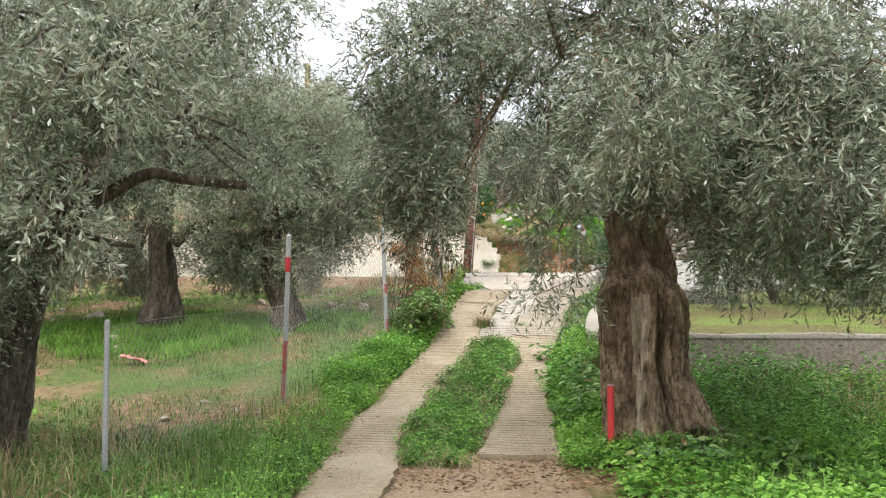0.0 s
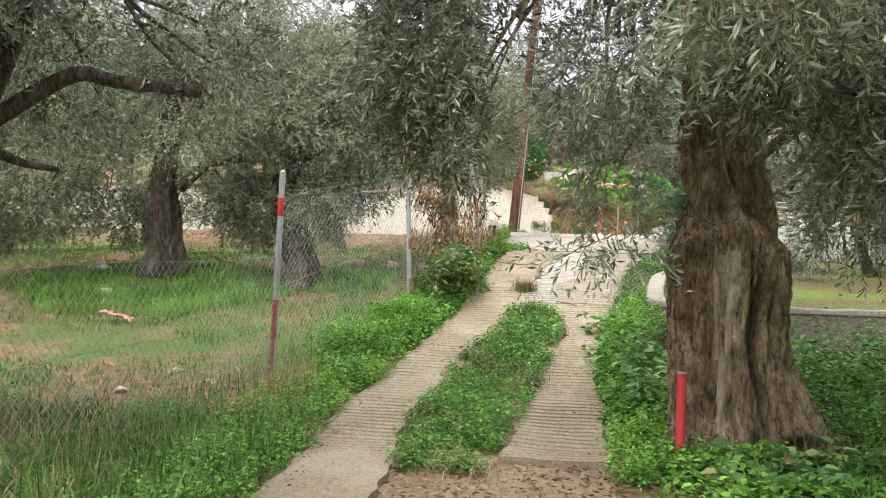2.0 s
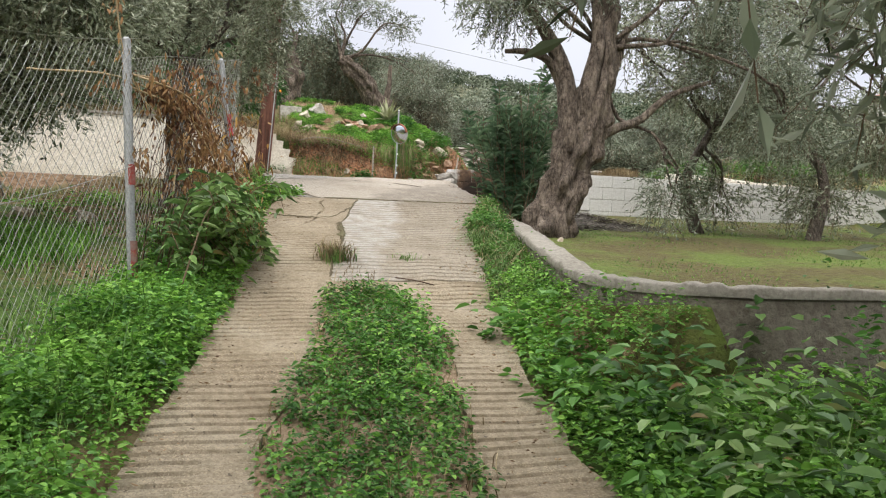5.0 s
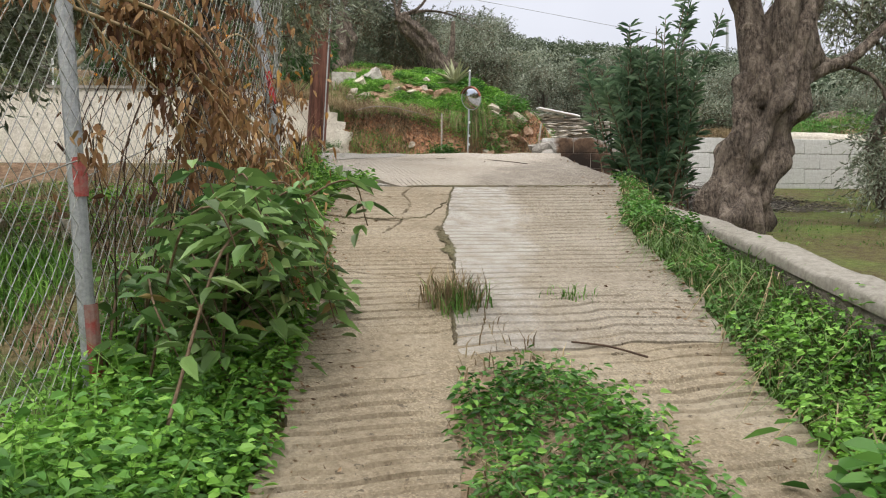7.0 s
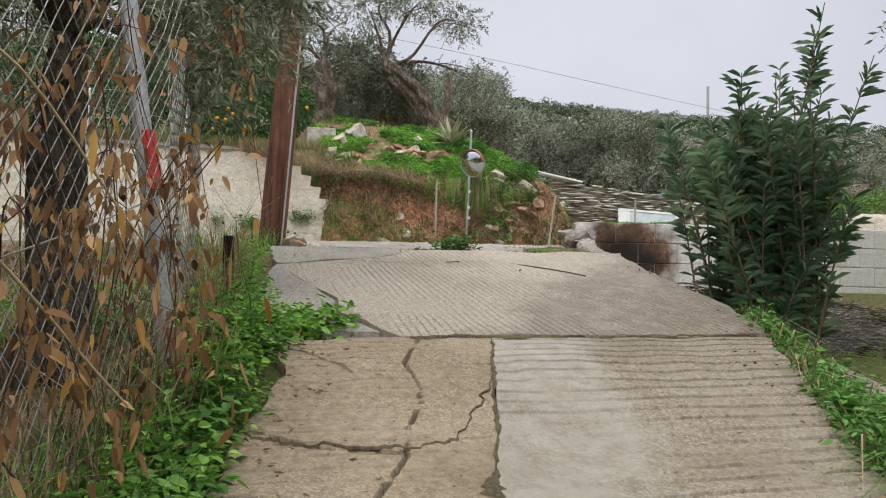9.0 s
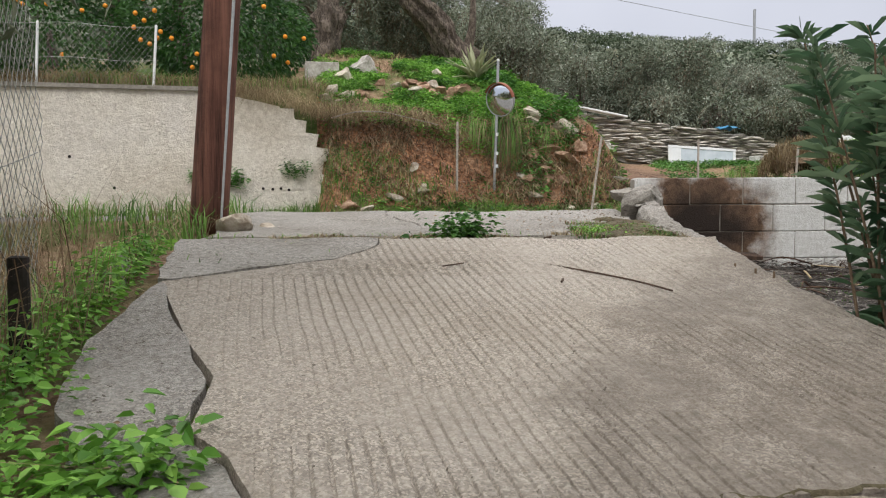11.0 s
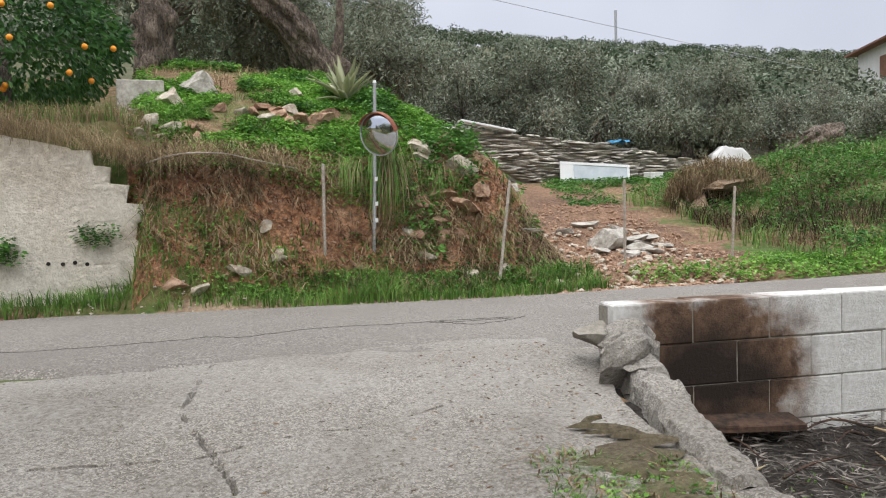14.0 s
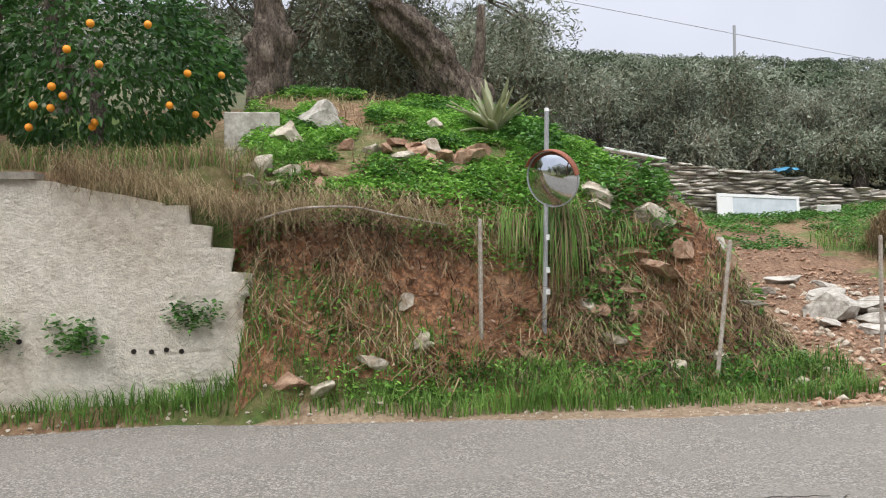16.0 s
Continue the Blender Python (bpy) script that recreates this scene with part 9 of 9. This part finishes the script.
def hill_woods():
    """The wooded slope: crowns of leaf clumps, one joined mesh for each shade."""
    r = np.random.default_rng(5)
    cx, cy = [], []
    y = 46.0
    while y < 258:
        step = 4.3 + (y - 46) * 0.022
        half0, half1 = -30 - (y - 46) * 0.55, 45 + (y - 46) * 1.1
        n = int((half1 - half0) / step)
        cx.extend(half0 + (np.arange(n) + r.uniform(-0.4, 0.4, n)) * step)
        cy.extend(y + r.uniform(-0.45, 0.45, n) * step)
        y += step * 0.95
    cx, cy = np.array(cx), np.array(cy)
    keep = r.uniform(0, 1, len(cx)) < 0.93
    cx, cy = cx[keep], cy[keep]
    cz = on(cx, cy)
    dark = (lattice(cx / 13, cy / 13, 3) + r.normal(0, 0.35, len(cx)) > 0.2) | (cy > 205) & (r.uniform(0, 1, len(cx)) < 0.75)
    for flag, mt, lab in ((False, M_HILL, "Dense grey-green olive woods over the hillside"), (True, M_HILL_DARK, "Dark evergreen scrub along the hillside and ridge")):
        P, D, S = [], [], []
        for x, y_, z in zip(cx[dark == flag], cy[dark == flag], cz[dark == flag]):
            far = max(0.0, (y_ - 46) / 212)
            m = int(430 - 290 * far ** 0.5)
            w, h = r.uniform(1.7, 2.4) * (1 + 0.35 * far), r.uniform(2.9, 4.4)
            u = r.normal(0, 1, (m, 3))
            u /= np.linalg.norm(u, axis=1, keepdims=True)
            u[:, 2] = np.abs(u[:, 2]) * 1.1 - 0.35
            bump = 1 + 0.3 * lattice(u[:, 0] * 2.2 + x, u[:, 1] * 2.2 + u[:, 2] * 2 + y_, 4)
            P.append(np.array([x, y_, z + h * 0.5]) + u * (r.uniform(0.55, 1, m) ** 0.4 * bump)[:, None] * np.array([w, w, h * 0.5]))
            D.append(u + np.array([0, 0, 0.25]) + r.normal(0, 0.35, u.shape))
            S.append(np.full(m, 0.27 * (1 + 1.2 * far)))
        P, D, S = np.concatenate(P), np.concatenate(D), np.concatenate(S)
        nrm = D + r.normal(0, 0.25, D.shape)
        tang = np.cross(nrm, r.normal(0, 1, D.shape))
        tang /= np.linalg.norm(tang, axis=1, keepdims=True)
        side = np.cross(nrm / np.linalg.norm(nrm, axis=1, keepdims=True), tang)
        a_, b_ = tang * (S * r.uniform(0.5, 1.2, len(S)))[:, None] * 0.6, side * (S * r.uniform(0.5, 1.0, len(S)))[:, None] * 0.36
        v, q = np.stack([P - a_, P - b_, P + a_, P + b_], 1).reshape(-1, 3), np.arange(4 * len(P)).reshape(-1, 4)
        thing("hillside_woods", mesh_data("hillside_woods", v, q, mt), lab, "woods", kind="stuff")


hill_woods()


def dead_stump():
    """A cut olive stump, hollow and forked, at the edge of the grove."""
    z = float(on(20.4, 36.5)) + 0.25
    tree("tree_stump", [(20.4, 36.5, z - 0.3), (20.45, 36.5, z + 0.3), (20.3, 36.5, z + 0.8), (20.15, 36.5, z + 1.1)], [0.9, 0.6, 0.5, 0.3], [], "Gnarled dark stump of a cut olive tree", bark=M_BARK_MID, seed=87, flutes=4, knots=2.2, sides=36, rings=24, category="tree stump", group="stumps",
         limbs=[([(20.6, 36.5, z + 0.4), (20.95, 36.45, z + 0.9), (21.0, 36.45, z + 1.25)], 0.3, 0.16), ([(20.3, 36.4, z + 0.5), (19.85, 36.4, z + 0.9)], 0.22, 0.12)])


dead_stump()


# ---- beyond the road ----
def stone_wall():
    """Dry-laid schist slabs in rough courses."""
    r = random.Random(17)
    root = thing("dry_stone_wall", None, "Dry wall of flat grey schist slabs below the grove", "wall", kind="structure")
    shapes = [stone_mesh("slab_stone", r.uniform(0.6, 1.05), 0.42, r.uniform(0.085, 0.125), M_SCHIST if k % 3 else M_SLATE, 400 + k, 1, 0.1) for k in range(9)]

    def top(x):
        return float(np.interp(x, [8.6, 10.1, 13.6, 16.4, 19], [6.0, 5.9, 5.55, 5.12, 4.9]))

    def low(x):
        return float(np.interp(x, [8.6, 10.6, 12, 16.3, 19], [5.2, 4.7, 4.3, 4.2, 4.2]))

    x = 8.6
    while x < 18.2:
        z = low(x)
        w = r.uniform(0.36, 0.48)
        while z < top(x):
            ob = part("slab_stone", r.choice(shapes), root)
            ob.matrix_world = pose(x + r.uniform(-0.2, 0.2), 38.1 + r.uniform(-0.09, 0.09), z, r.uniform(-3, 3), r.uniform(-4, 4), r.uniform(-12, 12))
            z += r.uniform(0.07, 0.1)
        x += w
    v, q = wall_sheet((8.5, 18.4), lambda x: np.interp(x, [8.6, 10.6, 12, 19], [5.0, 4.5, 4.0, 4.0]), lambda x: np.interp(x, [8.6, 10.1, 13.6, 16.4, 19], [5.93, 5.83, 5.48, 5.05, 4.84]), lambda x: 38.1 + 0 * x, 0.4, 0.3, 0.2, 0.03, 3)
    part("core", mesh_data("core", v, q, M_COPING), root, "grey rubble core")


stone_wall()


def framed_panel():
    root = thing("glazed_door_leaf", None, "White framed glazed door leaf lying against the stone wall", "door leaf")
    root.matrix_world = pose(13.12, 37.62, 4.28, -10, 3.2, -3)
    W, H = 2.25, 0.68
    for nm, lo, hi in (("rail", (-W / 2, 0, 0), (W / 2, 0.05, 0.08)), ("rail", (-W / 2, 0, H - 0.08), (W / 2, 0.05, H)), ("stile", (-W / 2, 0.002, 0.08), (-W / 2 + 0.42, 0.048, H - 0.08)), ("stile", (W / 2 - 0.09, 0.002, 0.08), (W / 2, 0.048, H - 0.08))):
        part(nm, box_mesh(nm, lo, hi, M_WHITE, 0.006), root)
    part("pane", box_mesh("pane", (-W / 2 + 0.42, 0.02, 0.08), (W / 2 - 0.09, 0.03, H - 0.08), M_PANE, 0), root, "dull reflecting glass pane")


framed_panel()


def oddments():
    thing("white_plank", box_mesh("white_plank", (-0.85, -0.15, -0.03), (0.85, 0.15, 0.03), M_WHITE, 0.01), "Long white board lying on the bank", "board", at=pose(9.85, 37.9, 6.0, 0, 9, 4))
    thing("white_block", box_mesh("white_block", (-0.25, -0.15, 0), (0.25, 0.15, 0.2), M_BLOCK, 0.015), "White concrete block lying by the stone wall", "concrete block", at=pose(14.85, 37.3, float(on(14.85, 37.3)), 0, 0, 8))
    bm = bmesh.new()
    bmesh.ops.create_grid(bm, x_segments=10, y_segments=8, size=0.35)
    for vtx in bm.verts:
        vtx.co.z = 0.14 - 0.5 * (vtx.co.x ** 2 + vtx.co.y ** 2) + 0.06 * noise.noise(vtx.co * 6)
    me = bpy.data.meshes.new("blue_tarpaulin")
    bm.to_mesh(me)
    bm.free()
    me.materials.append(M_BLUE)
    thing("blue_tarpaulin", me, "Crumpled blue tarpaulin on the stone wall", "tarpaulin", at=pose(14.2, 38.15, 5.52))
    # crumpled cloth in the yard
    bm = bmesh.new()
    bmesh.ops.create_grid(bm, x_segments=16, y_segments=6, size=0.5)
    for vtx in bm.verts:
        c = vtx.co.copy()
        vtx.co = Vector((c.x * 0.42, c.y * 0.16, 0.05 + 0.07 * noise.noise(Vector((c.x * 7, c.y * 5, 1)))))
    me = bpy.data.meshes.new("red_cloth")
    bm.to_mesh(me)
    bm.free()
    me.materials.append(M_PINK)
    zc = float(on(-5.2, 11.9))
    thing("red_cloth", me, "Crumpled faded red cloth on the yard", "cloth", at=pose(-5.2, 11.9, zc + 0.05, 0, 15, 15))
    # sticks on the slab
    for pts, rad, lab in (([(1.70, 18.76, 2.635), (1.85, 18.60, 2.61), (2.02, 18.40, 2.575), (2.13, 18.21, 2.54)], 0.0045, "Long thin dry stick lying on the slab"), ([(1.17, 18.74, 2.635), (1.29, 18.79, 2.645)], 0.0035, "Short brown twig on the slab"), ([(1.67, 18.40, 2.575), (1.69, 18.44, 2.583)], 0.006, "Dark bark scrap on the slab"),
                          ([(2.2, 19.2, 2.70), (2.5, 19.12, 2.70)], 0.004, "Thin twig on the slab"), ([(0.62, 13.0, 1.33), (0.78, 12.95, 1.31), (0.9, 12.8, 1.28)], 0.005, "Thin dry twig on the drive"), ([(1.95, 19.5, 2.74), (2.0, 19.53, 2.75)], 0.009, "Dark bark scrap in the joint")):
        v, q = tube(smooth_path(pts, 10) if len(pts) > 2 else np.array(pts), [rad] * (10 if len(pts) > 2 else 2), 6, 0.3)
        thing("stick", mesh_data("stick", v, q, M_VINE), lab, "stick", "fallen sticks")
    for x, y, z in ((2.68, 18.62, 2.56), (2.72, 18.5, 2.54), (2.77, 18.42, 2.53)):
        post("rebar_stub", (x, y, z), (x + 0.01, y, z + 0.07), 0.006, M_STEM, "Rusty rebar stub in the slab edge", category="rebar", group="rebar stubs", sides=6)
    # charred board along the foot of the sooty wall
    thing("charred_board", box_mesh("charred_board", (-0.42, -0.09, -0.02), (0.42, 0.09, 0.025), M_SOOT, 0.008, 0.01, 4), "Charred brown board leaning at the sooty wall foot", "board", at=pose(4.12, 21.33, float(on(4.12, 21.3)) + 0.13, 8, 3, -8))
    rb = random.Random(77)
    for k in range(34):
        x, y = rb.uniform(3.35, 5.2), rb.uniform(18.9, 21.2)
        if x < edge_r(y) + 0.25:
            continue
        a, L = rb.uniform(0, 6.28), rb.uniform(0.2, 0.6)
        z = float(on(x, y)) + 0.03
        dx, dy = math.cos(a) * L / 2, math.sin(a) * L / 2
        v, q = tube(smooth_path([(x - dx, y - dy, z + 0.02), (x, y + 0.03, z + rb.uniform(0.02, 0.1)), (x + dx, y + dy, z + 0.03)], 7), [0.008, 0.009, 0.008, 0.007, 0.006, 0.005, 0.003], 5, 0.4, 0, k)
        thing("burnt_twig", mesh_data("burnt_twig", v, q, M_SOOT if k % 3 else M_STRAW), "Half-burnt twig lying in the ash" if k % 3 else "Pale dry twig lying in the ash", "twig", "pit twigs")
    # bleached board over the bank lip
    v, q = tube(smooth_path([(1.05, 27.02, 4.36), (1.35, 26.98, 4.44), (1.6, 26.95, 4.46), (1.9, 26.98, 4.45), (2.2, 26.95, 4.38), (2.7, 27.0, 4.28)], 18), np.linspace(0.011, 0.005, 18), 8, 0.9)
    thing("fallen_branch", mesh_data("fallen_branch", v, q, M_STAKE), "Bleached fallen branch along the lip of the bank", "branch")
    # concrete steps by the orange tree
    root = thing("concrete_steps", None, "Weathered grey concrete steps beside the orange tree", "steps")
    root.location = (1.0, 28.75, 4.75)
    for k in range(2):
        part("step", box_mesh("step", (-0.3, k * 0.3, k * 0.42 - 0.4), (0.3, k * 0.3 + 0.3, k * 0.42 + 0.42), M_SLATE, 0.012), root)


oddments()


def right_wall():
    v, q = wall_sheet((11.1, 30), lambda x: 2.5 + 0 * x, lambda x: 3.9 - 0.05 * (x - 11) + 0.03 * rough(x, x * 0, 0.6, 2), lambda x: 25.75 - 0.05 * (x - 11), 0.3, 0.12, 0.1, 0.014, 9)
    thing("retaining_wall", mesh_data("retaining_wall", v, q, M_PLASTER, True), "Cream plastered retaining wall under green brambles", "wall", kind="structure")


right_wall()


def house():
    """A white two-storey house above the grove."""
    root = thing("house", None, "White two-storey house with brown shutters and tiled roof", "house")
    root.matrix_world = pose(52.0, 60, 6.8, 0, 0, -28)
    part("wall", box_mesh("wall", (0, 0, 0), (9, 8, 8.6), M_WHITE, 0.03), root)
    part("floor_band", box_mesh("floor_band", (-0.25, -0.25, 4.6), (9.25, 8.2, 4.85), M_DARK, 0.02), root, "dark slab edge")
    bm = bmesh.new()
    vs = [bm.verts.new(c) for c in ((-0.8, -0.8, 8.5), (9.8, -0.8, 8.5), (9.8, 8.8, 8.5), (-0.8, 8.8, 8.5), (3, 4, 10.1), (6, 4, 10.1), (-0.8, -0.8, 8.65), (9.8, -0.8, 8.65), (9.8, 8.8, 8.65), (-0.8, 8.8, 8.65))]
    for f in ((3, 2, 1, 0), (0, 1, 7, 6), (1, 2, 8, 7), (2, 3, 9, 8), (3, 0, 6, 9), (6, 7, 5, 4), (7, 8, 5), (8, 9, 4, 5), (9, 6, 4)):
        bm.faces.new([vs[k] for k in f])
    me = bpy.data.meshes.new("roof")
    bm.to_mesh(me)
    bm.free()
    me.materials.append(M_ROOF)
    part("roof", me, root, "red clay tile roof")
    part("chimney", box_mesh("chimney", (4.2, 1.6, 9), (5.0, 2.4, 10.8), M_WHITE, 0.02), root, "white chimney")
    for x in (1.6, 5.6):
        w = part("window", box_mesh("window", (x, -0.06, 5.9), (x + 1.5, 0.05, 7.6), M_WINDOW, 0.02), root, "brown shuttered window")
        part("sill", box_mesh("sill", (x - 0.1, -0.15, 5.78), (x + 1.6, 0.05, 5.9), M_WHITE, 0.01), w)
    w = part("window", box_mesh("window", (-0.06, 2.2, 5.9), (0.05, 3.6, 7.6), M_WINDOW, 0.02), root, "brown shuttered window")
    part("sill", box_mesh("sill", (-0.15, 2.1, 5.78), (0.05, 3.7, 5.9), M_WHITE, 0.01), w)


house()


def shed(x0, x1, y, z0, z1, roof_mat, label):
    root = thing("shed", None, label, "shed")
    root.location = (x0, y, z0)
    w, h = x1 - x0, z1 - z0
    part("wall", box_mesh("wall", (0, 0, -0.6), (w, 2.2, h), M_PLASTER, 0.02), root)
    part("roof", box_mesh("roof", (-0.25, -0.3, h), (w + 0.25, 2.4, h + 0.16), roof_mat, 0.03), root, "flat overhanging roof")
    # no opening in the wall: a dark panel paints the doorway's inner shade
    part("door", box_mesh("door", (w * 0.35, -0.03, -0.05), (w * 0.35 + 0.5, 0.03, h * 0.75), M_DARK, 0.01), root, "panel painted dark as the shade of an open doorway")


v, q = wall_sheet((17.85, 19.4), lambda x: 4.2 + 0 * x, lambda x: np.interp(x, [17.8, 18.3, 18.9, 19.5], [5.2, 5.5, 5.45, 4.9]) + 0.08 * rough(x, x * 0, 0.25, 6), lambda x: 38.3 + 0 * x, 0.3, 0.08, 0.08, 0.02, 12)
thing("ruined_wall", mesh_data("ruined_wall", v, q, M_WHITE, True), "Broken whitewashed wall stub beside the stone wall", "wall")
shed(24.2, 26.4, 42, 4.6, 6.1, M_ROOF, "Low outbuilding with a faded red roof")


def mound():
    """A hump of earth with a dark cavity under a stone lip, and a dead stump beside it."""
    r = np.random.default_rng(88)
    root = thing("earth_mound", None, "Grassy earth mound with a dark hollow under it", "mound")
    root.location = (12.4, 31.55, float(on(12.2, 30.9)) - 0.02)
    part("body", stone_mesh("body", 2.3, 1.5, 1.5, M_DIRT, 501, 3), root).location = (0.4, 0.55, 0.15)
    part("cheek", stone_mesh("cheek", 0.5, 0.9, 0.8, M_DIRT, 504, 3), root).location = (-0.75, -0.35, 0.0)
    part("cheek", stone_mesh("cheek", 0.6, 0.9, 0.9, M_DIRT, 505, 3), root).location = (0.95, -0.35, 0.05)
    part("lip", stone_mesh("lip", 1.9, 1.0, 0.3, M_DIRT, 502, 3), root, "overhanging earth lip").location = (0.1, -0.3, 0.55)
    # near-black back wall: the cavity's deep shade is put into its colour
    part("hollow", stone_mesh("hollow", 1.4, 0.5, 0.75, M_DARK, 503, 3), root, "back of the cavity, painted dark for its shade").location = (0.1, -0.05, 0.1)
    n = 3200
    u = r.normal(0, 1, (n, 3))
    u /= np.linalg.norm(u, axis=1, keepdims=True)
    u[:, 2] = np.abs(u[:, 2])
    p = u * np.array([1.25, 0.95, 0.8]) + np.array([0.35, 0.3, 0.2])
    v, q = blades(p, r, 0.35, 0.006, 0.9, 0.7)
    part("dry_grass", mesh_data("dry_grass", v, q, M_DRY), root, "straw-coloured dry grass")["kind"] = "stuff"


mound()
post("mast", (118, 200, 45), (118, 200, 55), 0.35, M_GALV, "Thin distant mast on the ridge", category="mast")
lamp = thing("street_lamp", None, "Pale thin street lamp with a curved arm among the trees", "street lamp")
lamp.location = (43, 60, 4.5)
v, q = tube(smooth_path([(0, 0, -0.3), (0, 0, 3.0), (0, 0, 4.9), (-0.15, 0, 5.45), (-0.65, 0, 5.6), (-1.0, 0, 5.5)], 22), np.linspace(0.09, 0.06, 22), 10)
part("pole", mesh_data("pole", v, q, M_WHITE, True), lamp)
part("lantern", box_mesh("lantern", (-1.6, -0.14, 5.38), (-0.95, 0.14, 5.52), M_WHITE, 0.03), lamp)
